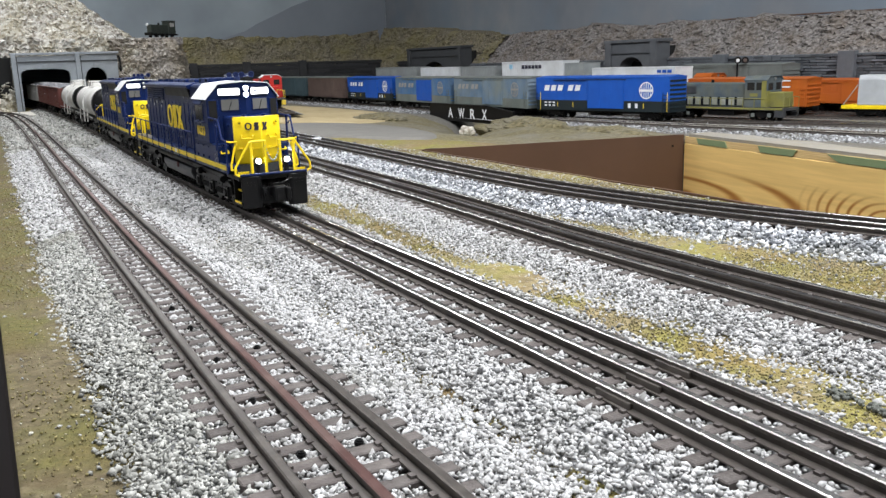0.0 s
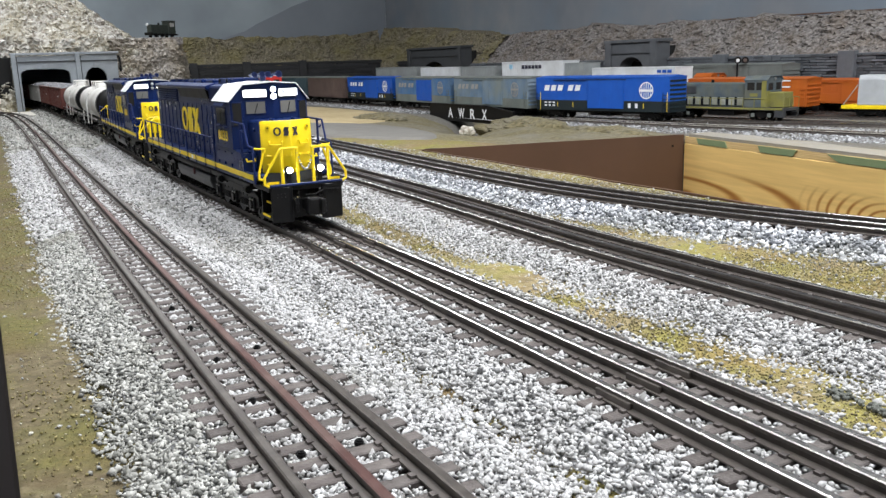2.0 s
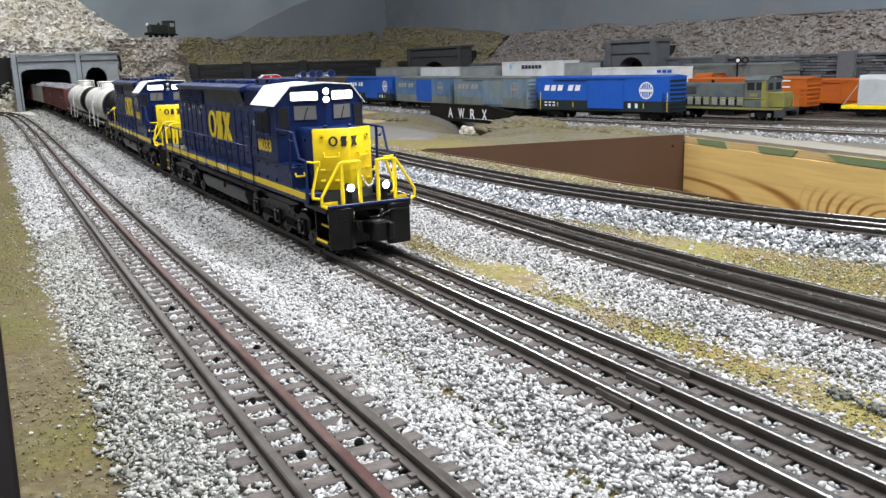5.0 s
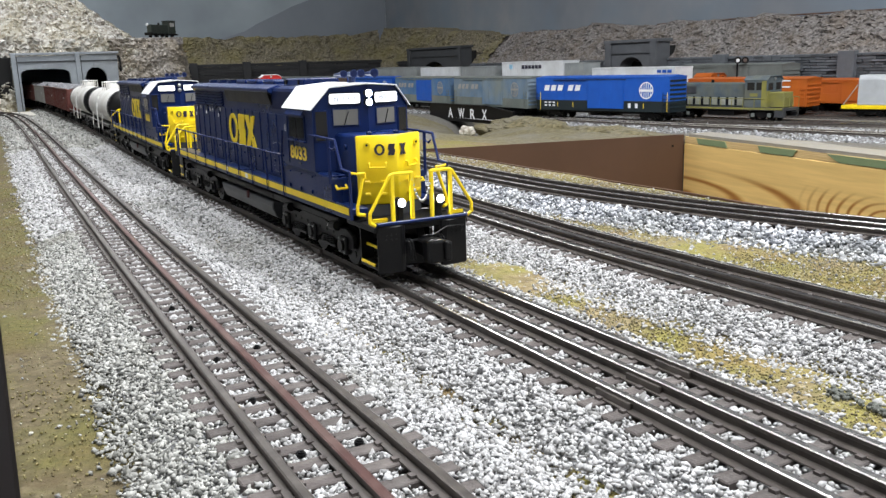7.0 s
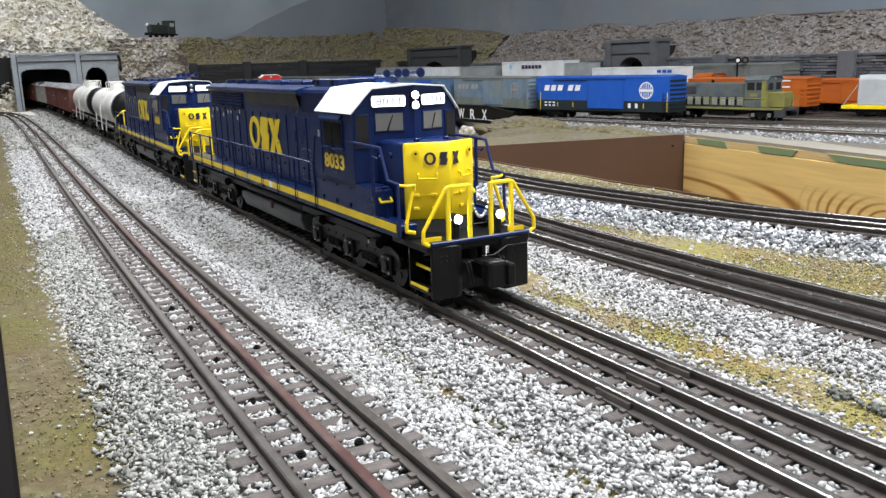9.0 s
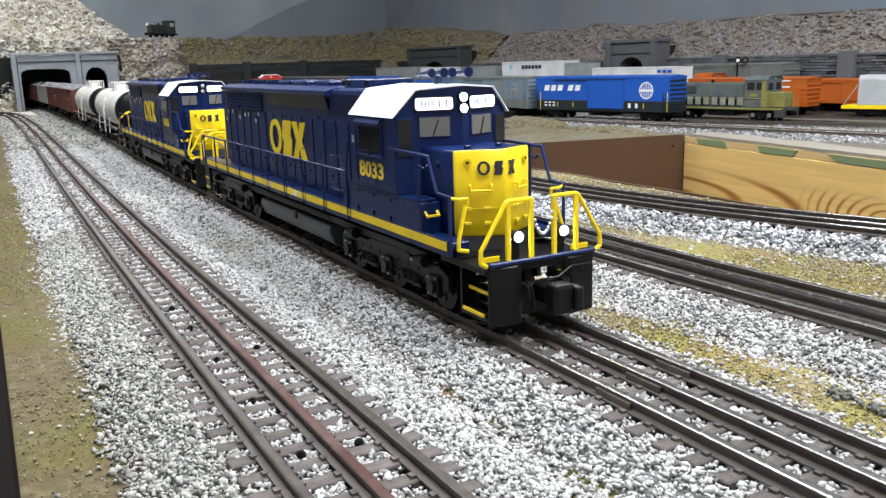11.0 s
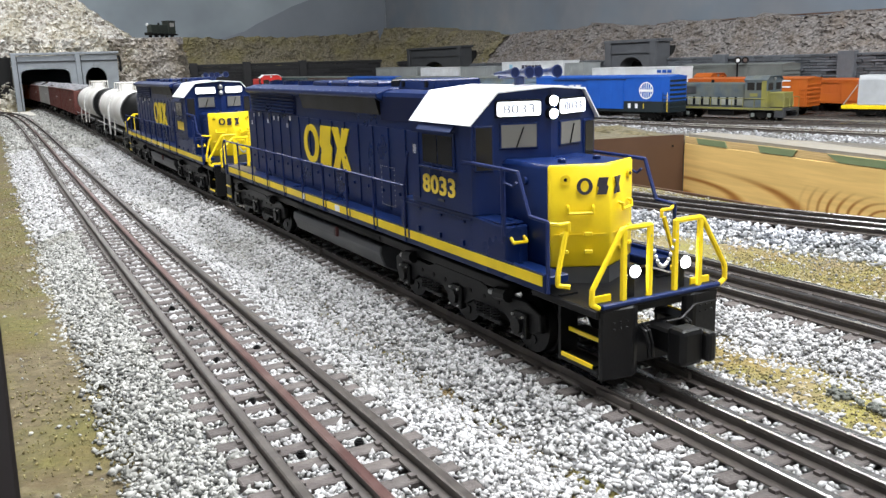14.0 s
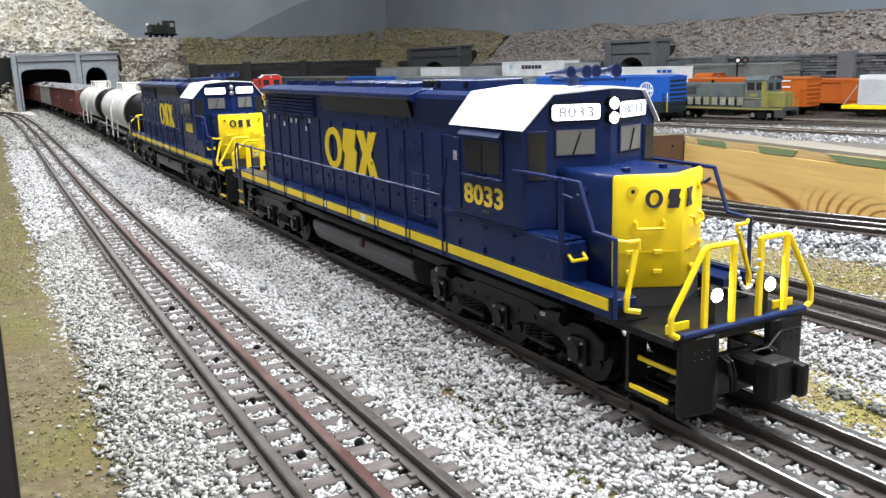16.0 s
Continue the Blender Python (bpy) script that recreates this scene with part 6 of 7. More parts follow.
for k in range(9):
    y = 0.090 + 0.019 * k
    part("lower_panel", box(-0.0188, -0.0178, y, y + 0.0120, 0.0265, 0.0415, 0.0003), M_PALEPANEL, SWITCHER, "faded pale hood panel")
    part("panel_gap", box(-0.0184, -0.0178, y + 0.0135, y + 0.0175, 0.0262, 0.0425), M_BLACK, SWITCHER)
part("radiator_louvre", box(-0.0186, -0.0178, 0.196, 0.252, 0.0480, 0.0625, 0.0004), M_TANKGREY, SWITCHER, "dark side louvre")
part("cab_front_panel", prism([(-0.0268, 0.0240), (-0.0268, 0.0545), (-0.0180, 0.0545), (-0.0180, 0.0240)], 1, 0.0335, 0.0358), M_OLIVEYEL, SWITCHER, "dull yellow cab front")
part("cab_side_band", box(-0.0272, -0.0266, 0.0362, 0.0460, 0.0245, 0.0725), M_OLIVEYEL, SWITCHER, "dull yellow band on the cab corner")
part("number_bar", box(-0.0272, -0.0266, 0.0540, 0.0700, 0.0440, 0.0500), M_OLIVEYEL, SWITCHER)
for y in (0.030, 0.064, 0.210, 0.246):
    part("truck_journal", box(-0.0252, -0.0222, y - 0.0035, y + 0.0035, 0.0058, 0.0130, 0.0006), M_GREYGREEN, SWITCHER, "dusty axle box")
park(SWITCHER, LINE_E, 1.088, 0.275)
RED = simple_loco("red_locomotive", "bright red diesel with white cab roof and yellow rails", M_REDCAR, M_REDCAR, M_NUMYEL, 0.330, M_WHITE, 0.045, M_NUMYEL)
park(RED, LINE_R, 2.12, 0.330)
ORL = simple_loco("orange_locomotive", "orange diesel parked behind the grey-blue switcher", M_ORANGE, M_ORANGE, M_ORANGE, 0.300, M_ORANGE, 0.20, M_ORANGE)
park(ORL, LINE_G, 1.24, 0.300)


# ---------------- hills, tunnel portals, retaining walls and the painted backdrop ----------------
def rock_face(name, label, plan, z0, z1, back, mat, du=0.02, nv=14, rough=0.03, seed=0.0, skip=None, crest=None, crest_r=0.012):
    """A craggy rock face along a plan line: it leans back as it rises and is broken up by ridged noise."""
    p = np.array(plan, float)
    s = np.r_[0, np.cumsum(np.hypot(*np.diff(p, axis=0).T))]
    n = int(s[-1] / du) + 1
    us = np.linspace(0, s[-1], n)
    V, F = [], []
    for u in us:
        x, y = np.interp(u, s, p[:, 0]), np.interp(u, s, p[:, 1])
        a, b = np.array([np.interp(u + 0.03, s, p[:, 0]), np.interp(u + 0.03, s, p[:, 1])]), np.array([np.interp(u - 0.03, s, p[:, 0]), np.interp(u - 0.03, s, p[:, 1])])
        d = (a - b) / max(1e-6, np.hypot(*(a - b)))
        nrm = np.array([d[1], -d[0]])
        top = (crest(x, y) if crest else z1) + crest_r * noise.noise((u * 9, seed, 3.1)) + crest_r * 0.6 * noise.noise((u * 31, seed, 7.7))
        for k in range(nv + 1):
            v = k / nv
            z = z0 + (top - z0) * v
            q = (x * 1.0, y * 1.0, z * 1.0)
            r = 0.0
            for f, am in ((9, 0.8), (27, 0.7), (70, 0.55), (160, 0.42), (340, 0.3)):
                r += am * (abs(noise.noise((q[0] * f + seed, q[1] * f, q[2] * f * 1.5))) - 0.25)
            o = -back * v + rough * r * min(1.0, 0.35 + 2 * v)
            V.append((x + nrm[0] * o, y + nrm[1] * o, z + 0.25 * rough * noise.noise((u * 40, z * 60, seed))))
    m = nv + 1
    for i in range(n - 1):
        for k in range(nv):
            if skip and skip((V[i * m + k][0] + V[(i + 1) * m + k][0]) / 2, (V[i * m + k][2] + V[i * m + k + 1][2]) / 2):
                continue
            F.append((i * m + k, (i + 1) * m + k, (i + 1) * m + k + 1, i * m + k + 1))
    # a ledge behind the crest closes the face to the rear
    base = len(V)
    for i in range(n):
        t = Vector(V[i * m + nv])
        x, y = np.interp(us[i], s, p[:, 0]), np.interp(us[i], s, p[:, 1])
        a, b = np.array([np.interp(us[i] + 0.03, s, p[:, 0]), np.interp(us[i] + 0.03, s, p[:, 1])]), np.array([np.interp(us[i] - 0.03, s, p[:, 0]), np.interp(us[i] - 0.03, s, p[:, 1])])
        d = (a - b) / max(1e-6, np.hypot(*(a - b)))
        V.append((t.x - d[1] * 0.30, t.y + d[0] * 0.30, t.z - 0.012))
    for i in range(n - 1):
        F.append((i * m + nv, (i + 1) * m + nv, base + i + 1, base + i))
    ob = raw(name, V, F, mat)
    return tagged(ob, label, "rock face", kind="structure")


PORTAL_Y = 3.0


def in_portal(x, z):
    return 0.050 < x < 0.345 and z < 0.154


rock_face("rock_hill", "pale plaster rock hillside over the tunnel mouths", [(-1.2, 3.03), (0.0, 3.035), (0.36, 3.03), (0.44, 3.04)], -0.035, 0.215, 0.055, M_ROCK, 0.0045, 52, 0.032, 1.3, in_portal)
rock_face("rock_hill", "grey-brown rock shoulder beside the tunnel portal", [(0.35, 3.025), (0.50, 3.05), (0.60, 3.10), (0.66, 3.25), (0.70, 3.52)], -0.035, 0.208, 0.05, M_ROCKTAN, 0.0045, 52, 0.030, 4.1)
rock_face("rock_hill", "upper cream-coloured rock tier behind the ledge", [(-1.2, 3.24), (0.1, 3.22), (0.32, 3.24), (0.50, 3.30)], 0.19, 0.4, 0.10, M_ROCK, 0.005, 46, 0.028, 8.8, crest=lambda x, y: float(np.interp(x, [-1.2, 0.05, 0.20, 0.33, 0.42, 0.50], [0.50, 0.44, 0.39, 0.345, 0.29, 0.225])))
rock_face("rock_bank", "mossy brown rock band above the dark retaining wall", [(0.66, 3.50), (1.0, 3.50), (1.30, 3.50), (1.56, 3.50)], 0.110, 0.22, 0.10, M_ROCKBROWN, 0.005, 30, 0.027, 2.2, crest=lambda x, y: float(np.interp(x, [0.6, 1.3, 1.48, 1.56], [0.225, 0.228, 0.232, 0.252])))
rock_face("rock_bank", "mossy brown rock in the corner of the layout", [(1.50, 3.52), (1.575, 3.40), (1.575, 3.05), (1.575, 2.70)], 0.085, 0.22, 0.09, M_ROCKBROWN, 0.005, 30, 0.027, 5.2, crest=lambda x, y: float(np.interp(y, [2.7, 2.85, 3.15, 3.45, 3.52], [0.194, 0.200, 0.230, 0.258, 0.255])))
rock_face("rock_bank", "grey rock cliff above the stone retaining wall", [(1.575, 2.75), (1.575, 1.9), (1.575, 1.4), (1.575, 0.75)], 0.085, 0.19, 0.11, M_ROCKGREY, 0.004, 34, 0.027, 9.4, crest=lambda x, y: float(np.interp(y, [0.75, 1.2, 1.5, 1.8, 2.0, 2.4, 2.75], [0.168, 0.180, 0.186, 0.187, 0.194, 0.198, 0.194])))


def arch(x0, x1, spring, top, n=10, flat=0.0):
    """Outline of an opening from its right foot over the crown to its left foot."""
    pts = [(x1, -0.035), (x1, spring)]
    c, w = (x0 + x1) / 2, (x1 - x0) / 2
    for i in range(1, n):
        a = math.pi * i / n
        k = 2.0 / (2.0 + flat)
        ca, sa = math.cos(a), math.sin(a)
        pts.append((c + w * math.copysign(abs(ca) ** k, ca), spring + (top - spring) * abs(sa) ** k))
    return pts + [(x0, spring), (x0, -0.035)]


def tunnel_portal():
    th = empty("tunnel_portal")
    tagged(th, "grey-blue concrete tunnel portal with one wide and one narrow arch", "tunnel portal")
    out = [(0.042, -0.035), (0.044, 0.158), (0.352, 0.160), (0.352, -0.035)] + arch(0.250, 0.316, 0.082, 0.120) + arch(0.062, 0.206, 0.086, 0.1185, 14, 2.2)
    part("wall", prism(out, 1, PORTAL_Y, PORTAL_Y + 0.025), M_PORTAL, th)
    for x in (0.046, 0.231):
        pil = part("pilaster", box(x - 0.006, x + 0.008, PORTAL_Y - 0.010, PORTAL_Y - 0.0005, -0.035, 0.166, 0.001), M_PORTAL, th)
        # dark strip paints the pilaster's shadow on the wall
        part("pilaster_shadow", box(x + 0.0082, x + 0.0110, PORTAL_Y - 0.003, PORTAL_Y - 0.0004, -0.035, 0.158), M_PORTALDARK, pil, "dark strip painted as the shadow beside the pilaster")
    part("cornice", box(0.038, 0.358, PORTAL_Y - 0.008, PORTAL_Y + 0.028, 0.1605, 0.1680, 0.001), M_PORTAL, th)
    part("string_course", box(0.044, 0.352, PORTAL_Y - 0.004, PORTAL_Y - 0.0005, 0.1390, 0.1420), M_PORTALDARK, th, "dark string course")
    for x, z in ((0.136, 0.119), (0.283, 0.121)):
        part("keystone", prism([(x - 0.004, z - 0.003), (x + 0.004, z - 0.003), (x + 0.006, z + 0.014), (x - 0.006, z + 0.014)], 1, PORTAL_Y - 0.006, PORTAL_Y - 0.0005), M_PORTAL, th)
    # added black box, wider than the bores, blocks room light behind the hill
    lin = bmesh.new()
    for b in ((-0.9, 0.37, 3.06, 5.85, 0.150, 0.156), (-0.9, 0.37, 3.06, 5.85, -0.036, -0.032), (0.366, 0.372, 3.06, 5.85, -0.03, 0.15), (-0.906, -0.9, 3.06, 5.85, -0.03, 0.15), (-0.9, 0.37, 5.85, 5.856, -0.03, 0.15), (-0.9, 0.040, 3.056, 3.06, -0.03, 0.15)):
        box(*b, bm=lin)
    tagged(part("tunnel_light_block", lin, M_DARK), "added black box that keeps room light out of the tunnel", "tunnel", kind="structure")


tunnel_portal()


def wall_portal(y0, y1, top, arch_top, label, mat):
    """A portal set into the side wall, which faces -x."""
    th = empty("tunnel_portal")
    tagged(th, label, "tunnel portal")
    c = (y0 + y1) / 2
    w = (y1 - y0) * 0.23
    ar = [(a, b) for a, b in arch(c - w, c + w, arch_top - w * 0.62, arch_top)]
    part("wall", prism([(y0, -0.035), (y0, top), (y1, top), (y1, -0.035)] + ar, 0, 1.536, 1.580), mat, th)
    part("cap", box(1.530, 1.585, y0 - 0.006, y1 + 0.006, top + 0.0005, top + 0.009, 0.001), mat, th)
    for y in (y0 + 0.012, y1 - 0.012):
        part("pilaster", box(1.529, 1.5355, y - 0.012, y + 0.012, -0.035, top + 0.006, 0.001), mat, th)
    part("string_course", box(1.532, 1.5356, y0 + 0.025, y1 - 0.025, top - 0.028, top - 0.022), mat, th)
    # no bore is cut: a black slab stands for the darkness in the arch
    part("bore_shade", box(1.582, 1.60, y0, y1, -0.035, top - 0.01), M_DARK, th, "black slab painted as the shade of the opening")


wall_portal(2.80, 3.245, 0.150, 0.104, "dark grey tunnel portal with a wide flat arch", M_PORTALDARK)
wall_portal(1.755, 1.965, 0.136, 0.098, "slate-grey tunnel portal with a round arch", material("slate_portal", (0.10, 0.105, 0.115), 30, rough=0.85, bump=0.3, bump_scale=200))


def stone_wall(name, label, a, b, top, courses, lo, hi, mat, proud, seed):
    """A coursed stone wall between two plan points: a backing and stones of uneven length, each a little proud."""
    rr = random.Random(seed)
    a, b = Vector((*a, 0)), Vector((*b, 0))
    L = (b - a).length
    d = (b - a) / L
    n = Vector((d.y, -d.x, 0))
    th = empty(name)
    tagged(th, label, "retaining wall", kind="structure")
    ang = math.degrees(math.atan2(d.y, d.x))
    base = pose(a.x, a.y, 0, 0, 0, ang)
    bk = part("backing", box(0, L, 0.004, 0.02, -0.036, top), mat, th)
    bk.matrix_basis = base
    V, F = [], []
    h = (top + 0.03) / courses
    cube = np.array([(0, 0, 0), (1, 0, 0), (1, 1, 0), (0, 1, 0), (0, 0, 1), (1, 0, 1), (1, 1, 1), (0, 1, 1)], float)
    quads = [(0, 3, 2, 1), (4, 5, 6, 7), (0, 1, 5, 4), (1, 2, 6, 5), (2, 3, 7, 6), (3, 0, 4, 7)]
    for k in range(courses):
        x = -rr.uniform(0, 0.03)
        while x < L:
            w = rr.uniform(lo, hi)
            x0, x1 = max(0, x), min(L, x + w)
            if x1 - x0 > 0.004:
                p = proud * rr.uniform(0.2, 1.0)
                c = cube * np.array([x1 - x0 - 0.0014, p + 0.006, h - 0.0016]) + np.array([x0, -p, -0.03 + k * h])
                c += np.array([[rr.uniform(-0.0006, 0.0006) for _ in range(3)] for _ in range(8)])
                i = len(V)
                V += c.tolist()
                F += [tuple(i + q for q in f) for f in quads]
            x += w
    st = raw("stones", V, F, mat, th)
    st.matrix_basis = base
    tagged(st, kind="stuff")


M_SLATE = material("slate_courses", (0.12, 0.13, 0.145), 90, rough=0.85, bump=0.5, bump_scale=200, island=0.5)
M_DARKSLATE = material("dark_wall_courses", (0.036, 0.036, 0.038), 90, rough=0.9, bump=0.4, bump_scale=200, island=0.4)
stone_wall("retaining_wall", "slate-grey coursed stone retaining wall behind the yard", (1.571, 1.752), (1.571, 0.75), 0.093, 20, 0.018, 0.050, M_SLATE, 0.007, 3)
stone_wall("retaining_wall", "slate-grey coursed stone retaining wall between the portals", (1.571, 2.797), (1.571, 1.968), 0.092, 20, 0.02, 0.06, M_SLATE, 0.006, 5)
stone_wall("retaining_wall", "dark timber-like retaining wall at the far end", (0.70, 3.50), (1.571, 3.50), 0.120, 14, 0.12, 0.30, M_DARKSLATE, 0.003, 6)
stone_wall("retaining_wall", "dark retaining wall in the corner beside the portal", (1.571, 3.50), (1.571, 3.248), 0.110, 13, 0.08, 0.20, M_DARKSLATE, 0.003, 7)
for y in (1.205, 1.56):
    tagged(part("pilaster", box(1.556, 1.572, y - 0.020, y + 0.020, -0.035, 0.098, 0.001), M_SLATE), "slate-grey pilaster on the retaining wall", "pilaster")
for x in (0.705, 0.92, 1.16):
    tagged(part("pilaster", box(x - 0.016, x + 0.016, 3.485, 3.499, -0.035, 0.126, 0.001), M_DARKSLATE), "dark pilaster on the far retaining wall", "pilaster")


def backdrop():
    sky = material("painted_sky", [(0.3, (0.33, 0.385, 0.425)), (0.7, (0.42, 0.475, 0.515))], 1.6, rough=0.9, dirt=(0.19, 0.215, 0.24), dirt_scale=1.1, dirt_amount=0.8)
    hillm = material("painted_mountain", [(0.3, (0.225, 0.250, 0.285)), (0.7, (0.285, 0.312, 0.345))], 2.2, rough=0.9, dirt=(0.20, 0.218, 0.25), dirt_scale=2.5)
    storm = material("painted_storm_sky", [(0.3, (0.165, 0.185, 0.215)), (0.5, (0.215, 0.228, 0.25)), (0.7, (0.275, 0.285, 0.30))], 2.6, rough=0.9, dirt=(0.17, 0.215, 0.265), dirt_scale=3.5, dirt_amount=0.8, bump=0.1, bump_scale=60)
    tagged(part("backdrop_1", box(-1.3, 1.77, 3.95, 3.97, -0.4, 1.25), sky), "painted grey-blue sky backdrop board", "backdrop", kind="structure")
    tagged(part("backdrop_2", box(1.77, 1.79, -0.9, 3.97, -0.4, 1.25), storm), "darker painted storm sky backdrop board", "backdrop", kind="structure")
    bm = prism([(0.80, 0.10), (0.88, 0.222), (0.964, 0.241), (1.052, 0.265), (1.12, 0.302), (1.196, 0.335), (1.29, 0.378), (1.375, 0.407), (1.587, 0.487), (1.765, 0.543), (1.765, 0.10)], 1, 3.945, 3.9495)
    tagged(part("painted_ridge", bm, hillm), "dusky blue-grey mountain slope painted on the backdrop", "backdrop", kind="structure")
    cu = bpy.data.curves.new("cable", "CURVE")
    cu.dimensions, cu.bevel_depth, cu.bevel_resolution = "3D", 0.0018, 2
    pts = [(1.757, y, float(np.interp(y, [0.7, 1.25, 1.6, 2.05], [0.178, 0.1865, 0.190, 0.192]))) for y in np.arange(0.7, 2.08, 0.1)]
    sp = cu.splines.new("POLY")
    sp.points.add(len(pts) - 1)
    for q, c in zip(sp.points, pts):
        q.co = (*c, 1)
    tmp = bpy.data.objects.new("cable", cu)
    me = bpy.data.meshes.new_from_object(tmp)
    bpy.data.objects.remove(tmp)
    me.materials.append(material("rusty_cable", (0.10, 0.05, 0.03), 60))
    tagged(new("cable", me), "rusty brown cable lying along the cliff top", "cable")


backdrop()


def girder_bridge():
    th = empty("girder_bridge")
    tagged(th, "black plate-girder bridge with white letters over the creek", "bridge")
    a, b = Vector((0.985, 2.02, 0)), Vector((0.990, 1.625, 0))
    L = (b - a).length
    d = (b - a) / L
    m = pose(a.x, a.y, 0, 0, 0, math.degrees(math.atan2(d.y, d.x)))
    th.matrix_basis = m
    poly = [(0.0, -0.005), (L * 0.70, -0.003), (L, -0.014), (L, -0.022), (L * 0.9, -0.045), (0.0, -0.047)]
    side = part("girder", prism(poly, 1, 0, 0.006, 0.0006), M_BLACK, th, "black steel girder side")
    for x in np.linspace(0.01, L - 0.03, 9):
        part("stiffener", box(x - 0.001, x + 0.001, 0.0060, 0.0085, -0.044, -0.008), M_BLACK, side)
    part("flange", box(0, L * 0.72, -0.003, 0.009, -0.0060, -0.0035), M_BLACK, side)
    part("far_girder", box(0, L, 0.112, 0.118, -0.047, -0.005, 0.0006), M_BLACK, th)
    part("bridge_deck", box(0, L, 0.006, 0.112, -0.046, -0.0375), M_BLACK, th)
    for k, ch in enumerate("AWRX"):
        lettering(ch, 0.034, M_WHITE, side, pose(0.112 + k * 0.054, -0.0002, -0.0255, 90, 0, 0), "letter", 0.029 if ch == "W" else 0.023, bold=0.0008)


girder_bridge()


def boulder(c, r, mat, label, seed, scale=(1, 1, 1)):
    bm = bmesh.new()
    bmesh.ops.create_icosphere(bm, subdivisions=5, radius=r)
    for v in bm.verts:
        q = v.co.normalized()
        v.co = v.co * (1 + 0.28 * noise.noise(q * 1.6 + Vector((seed, 0, 0))) + 0.12 * noise.noise(q * 5 + Vector((0, seed, 0))) + 0.09 * noise.noise(q * 14) + 0.05 * noise.noise(q * 33))
        v.co = Vector((v.co.x * scale[0], v.co.y * scale[1], v.co.z * scale[2]))
    ob = part("bank", bm, mat, None, smooth=False)
    ob.location = c
    return tagged(ob, label, "bank")


boulder((0.900, 1.42, -0.050), 0.10, M_SLOPE, "mossy olive bank between the hatch and the yard", 3.0, (0.62, 1.75, 0.33))
boulder((0.900, 1.17, -0.044), 0.08, M_SLOPE, "low mossy bank running towards the hatch corner", 5.0, (0.55, 1.9, 0.30))
boulder((0.80, 1.93, -0.045), 0.075, M_SLOPE, "brown grassy bank beside the creek and sand", 7.0, (1.0, 1.5, 0.34))
boulder((0.722, 1.372, -0.027), 0.012, M_ROCK, "white boulder at the creek mouth", 9.0, (1.2, 1.2, 0.9))


def signal():
    th = empty("crossing_signal")
    tagged(th, "black crossing signal with two round lamps on a pole", "signal")
    x, y = 1.471, 1.420
    part("pole", cyl((0, 0, -0.012), (0, 0, 0.1087), 0.0020, 8), M_BLACK, th, "black pole")
    part("base", cyl((0, 0, -0.012), (0, 0, -0.006), 0.004, 12), M_BLACK, th)
    arm = part("crossarm", rod([(-0.001, 0.001, 0.1087), (0.014, -0.011, 0.1087)], 0.0013), M_BLACK, th)
    for k, (dx, dy) in enumerate(((0.0, 0.0), (0.0125, -0.010))):
        hd = part("lamp_head", cyl((dx, dy, 0.1087), (dx - 0.005, dy - 0.0055, 0.1087), 0.0078, 14), M_BLACK, th, "round black target")
        part("lens", cyl((dx - 0.005, dy - 0.0055, 0.1087), (dx - 0.0058, dy - 0.0064, 0.1087), 0.0042, 12), M_PLACARD if k == 0 else M_RUSTBROWN, hd, "pale lens")
    th.location = (x, y, YARD)


signal()


def ledge_engine():
    m = material("dark_green_engine", (0.022, 0.030, 0.024), 50, rough=0.5, dirt=(0.05, 0.05, 0.045), dirt_scale=40)
    th = empty("ledge_locomotive")
    tagged(th, "small dark green engine parked on the rock ledge", "locomotive")
    part("frame", box(-0.020, 0.020, 0, 0.15, 0.010, 0.016, 0.001), M_BLACK, th)
    part("hood", box(-0.013, 0.013, 0.004, 0.100, 0.016, 0.054, 0.002), m, th)
    part("headlight", cyl((-0.006, -0.0005, 0.055), (-0.006, 0.0045, 0.055), 0.0056, 12), M_WHITE, th, "white headlight")
    cab = part("cab", box(-0.019, 0.019, 0.098, 0.138, 0.016, 0.068, 0.001), m, th)
    part("cab_roof", box(-0.021, 0.021, 0.095, 0.141, 0.0683, 0.072, 0.001), m, cab)
    for s in (-1, 1):
        part("cab_window", box(min(s * 0.0188, s * 0.0194), max(s * 0.0188, s * 0.0194), 0.106, 0.130, 0.046, 0.062), M_GREYCAR, cab)
        part("handrail", rod([(s * 0.0195, 0.004, 0.028), (s * 0.0195, 0.095, 0.028)], 0.0007), M_BLACK, th)
        for y in (0.025, 0.06, 0.115):
            part("wheel", cyl((s * 0.0150, y, 0.0088), (s * 0.0190, y, 0.0088), 0.0088, 16), M_BLACK, th)
    part("stack", cyl((0, 0.060, 0.054), (0, 0.060, 0.062), 0.0045, 10), M_BLACK, th)
    part("buffer_beam", box(-0.021, 0.021, -0.003, 0.0, 0.010, 0.022), M_BLACK, th, "black front beam")
    th.matrix_basis = pose(0.492, 3.185, 0.2165, 0, 0, -58) @ Matrix.Scale(0.82, 4)
    tagged(part("ledge_road", box(0.42, 0.605, 3.165, 3.40, 0.190, 0.2163, 0.002), M_ROCKGREY), "flat earth ledge under the small engine", "ledge", kind="structure")


ledge_engine()


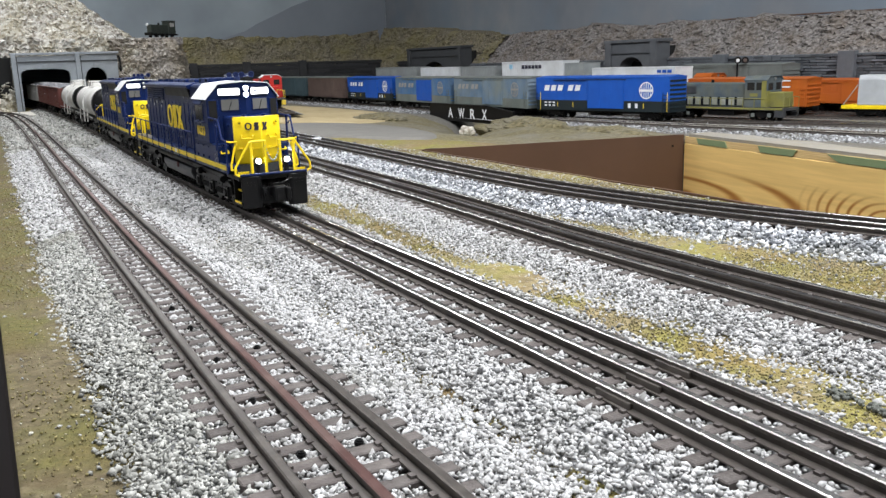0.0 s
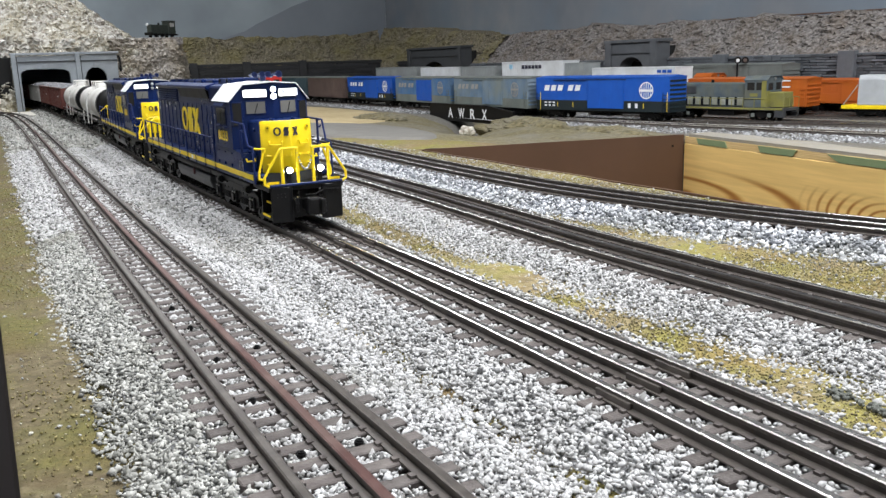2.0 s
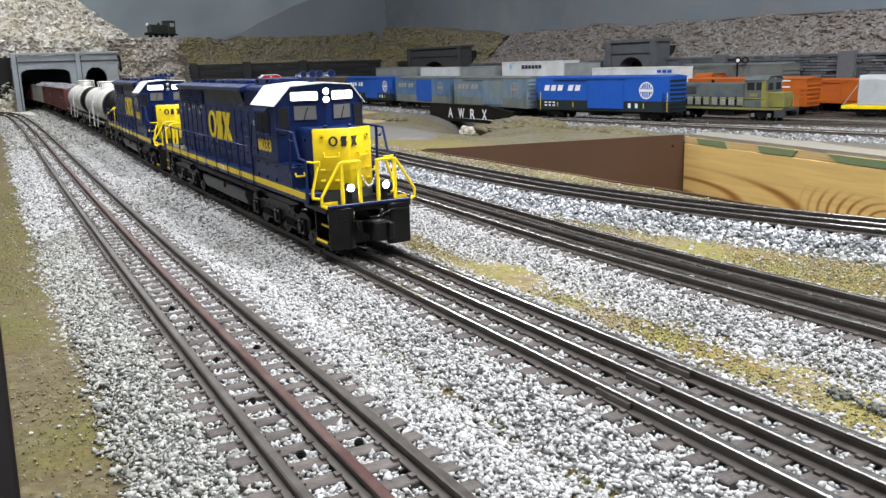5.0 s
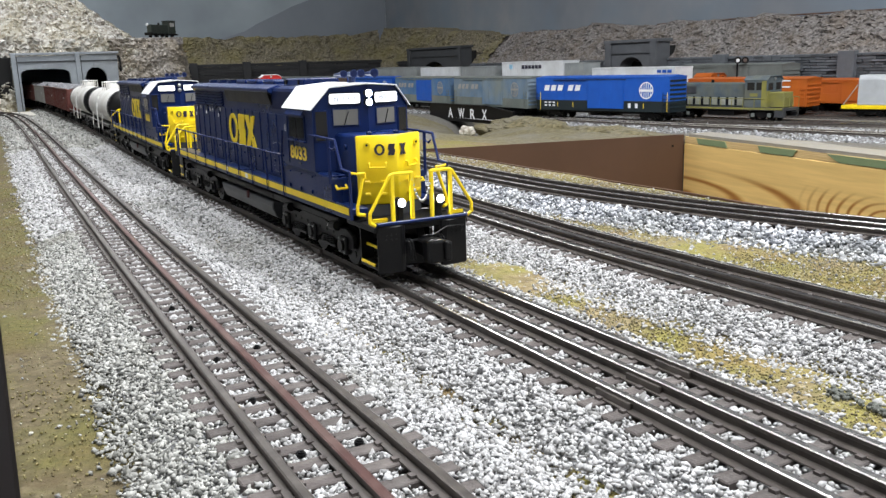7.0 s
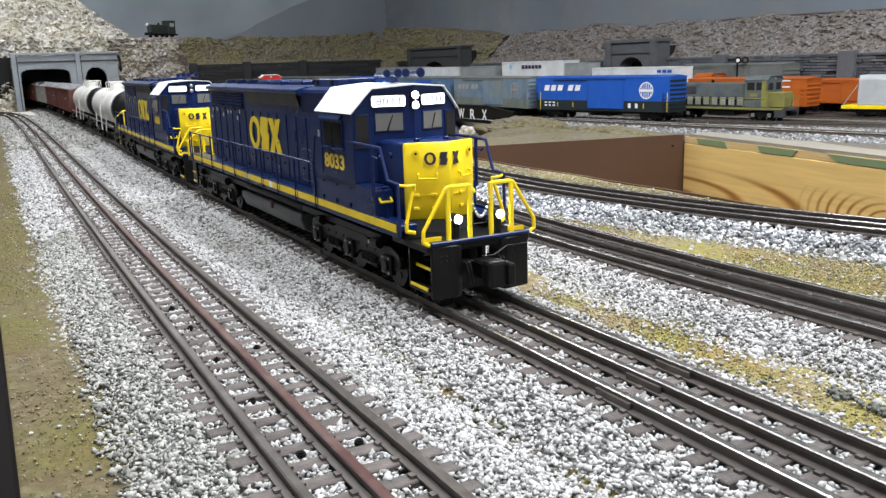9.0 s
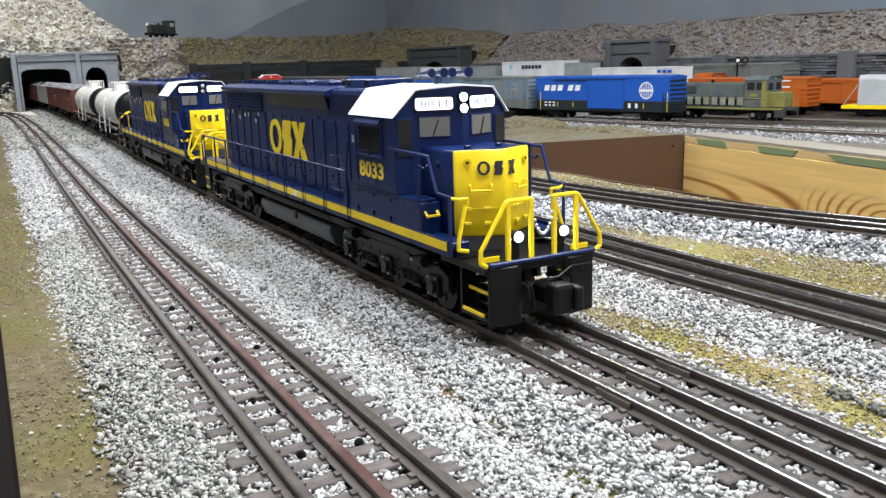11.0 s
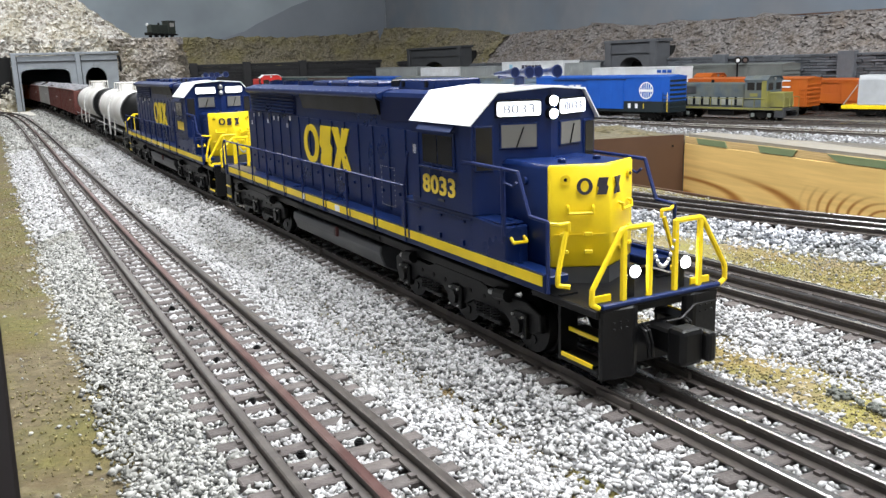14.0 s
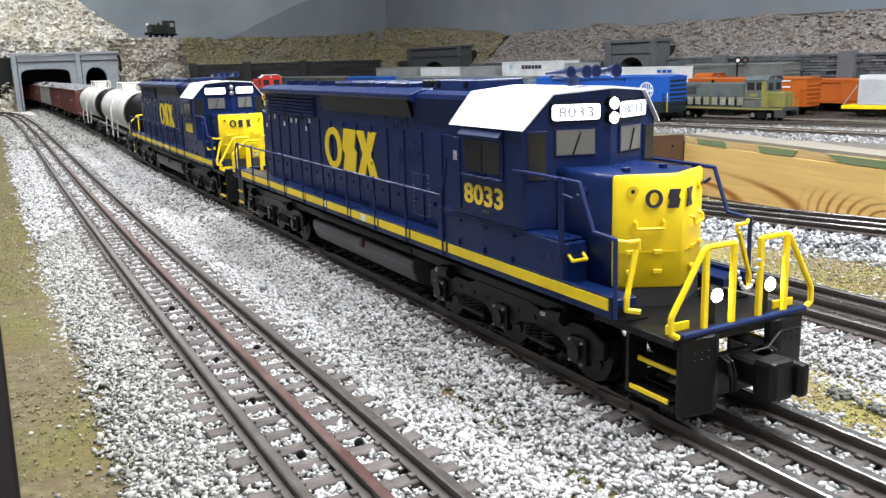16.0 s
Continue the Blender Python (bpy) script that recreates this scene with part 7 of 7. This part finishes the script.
# ---------------- small things on the tracks ----------------
def details():
    scr = bmesh.new()
    cyl((0, 0, 0), (0, 0, 0.0012), 0.0014, 10, scr)
    cyl((0, 0, 0.0012), (0, 0, 0.0017), 0.0010, 10, scr)
    cyl((0, 0, 0.0017), (0, 0, 0.0019), 0.0005, 6, scr)
    me = bpy.data.meshes.new("track_screw")
    scr.to_mesh(me)
    scr.free()
    me.materials.append(M_BLACK)
    for x, y in ((-0.0085, 0.3830), (-0.0080, 0.3480), (-0.0085, 0.3020), (0.0082, 0.3070), (-0.0085, 0.2560), (0.0088, 0.2090), (-0.0080, 0.2105)):
        shared("track_screw", me, TRACK_1, pose(x, y, TIE_TOP - 0.0006, 4, 5, 0))
    bar = box(-0.0008, 0.0008, -0.0080, 0.0080, -0.0042, -0.0014, 0.0002)
    mj = bpy.data.meshes.new("joint_bar")
    bar.to_mesh(mj)
    bar.free()
    mj.materials.append(M_RAIL)
    for x, y in ((-GAUGE, 0.192), (0.0, 0.197), (GAUGE, 0.201), (-GAUGE, 0.455), (0.0, 0.46), (GAUGE, 0.455)):
        for s in (-1, 1):
            shared("joint_bar", mj, TRACK_2, pose(float(LINE_2.at(LINE_2.along(y))[0]) + x + s * 0.0014, y, 0))
    rr = random.Random(9)
    bm = bmesh.new()
    for i in range(90):
        c = rr.choice((0.151, 0.155, 0.167))
        y, x = rr.gauss(c, 0.0018), 0.1605 + rr.gauss(0, 0.0017)
        ball((x, y, -0.0098 + rr.uniform(0, 0.0012)), rr.uniform(0.0005, 0.0012), bm)
    tagged(part("dark_clump", bm, material("dark_grey_flock", (0.12, 0.125, 0.11), 400, rough=0.95, island=0.5)), "dark grey flock clump beside the track", "ground cover", kind="stuff")


details()


# ---------------- the train moves along its line ----------------
def nose_at(t):
    """Where the leading nose stands, by its y on the straight; the train slows down gently."""
    return float(np.interp(t, [r[0] for r in NOSE], [r[1] for r in NOSE]))


NOSE = [(0, 0.6163), (0.5, 0.5990), (1, 0.5823), (1.5, 0.5657), (2, 0.5492), (2.5, 0.5328), (3, 0.5165), (3.5, 0.4998), (4, 0.4828), (4.5, 0.4662), (5, 0.4499), (5.5, 0.4338), (6, 0.4180),
        (6.5, 0.4027), (7, 0.3880), (7.5, 0.3738), (8, 0.3602), (8.5, 0.3471), (9, 0.3346), (9.5, 0.3228), (10, 0.3114), (10.5, 0.3003), (11, 0.2895),
        (11.5, 0.2787), (12, 0.2678), (12.5, 0.2572), (13, 0.2466), (13.5, 0.2359), (14, 0.2257), (14.5, 0.2164), (15, 0.2079), (15.5, 0.1999), (16, 0.1928)]
TRAIN = [(LOCO_A, 0.0, 0.055, 0.325), (LOCO_B, 0.465, 0.055, 0.325), (TANK_A, 0.884, 0.052, 0.283), (TANK_B, 1.248, 0.052, 0.283)] + [(h, 1.603 + 0.347 * k, 0.045, 0.280) for k, h in enumerate(HOPPERS)]


def on_line(line, s, a, b):
    """The pose of a car whose bogies, a and b behind its front, both stand on the line."""
    p, q = line.at(s + a), line.at(s + b)
    d = (q - p) / np.hypot(*(q - p))
    o = p - d * a
    return pose(o[0], o[1], line.z, 0, 0, math.degrees(math.atan2(-d[0], d[1])))


def motions():
    times = [r[0] for r in NOSE]
    start = LINE_2.along(nose_at(0))
    way = [LINE_2.along(nose_at(t)) for t in times]
    for th, behind, a, b in TRAIN:
        walk(th, [(t, on_line(LINE_2, s + behind, a, b)) for t, s in zip(times, way)])
    fine = [0.25 * k for k in range(65)]
    turn = [math.degrees(start - LINE_2.along(nose_at(t))) for t in fine]
    for ob, c, r, i in WHEELS:
        walk(ob, [(t, pose(*c, w / r)) for t, w in zip(fine, turn)])


motions()
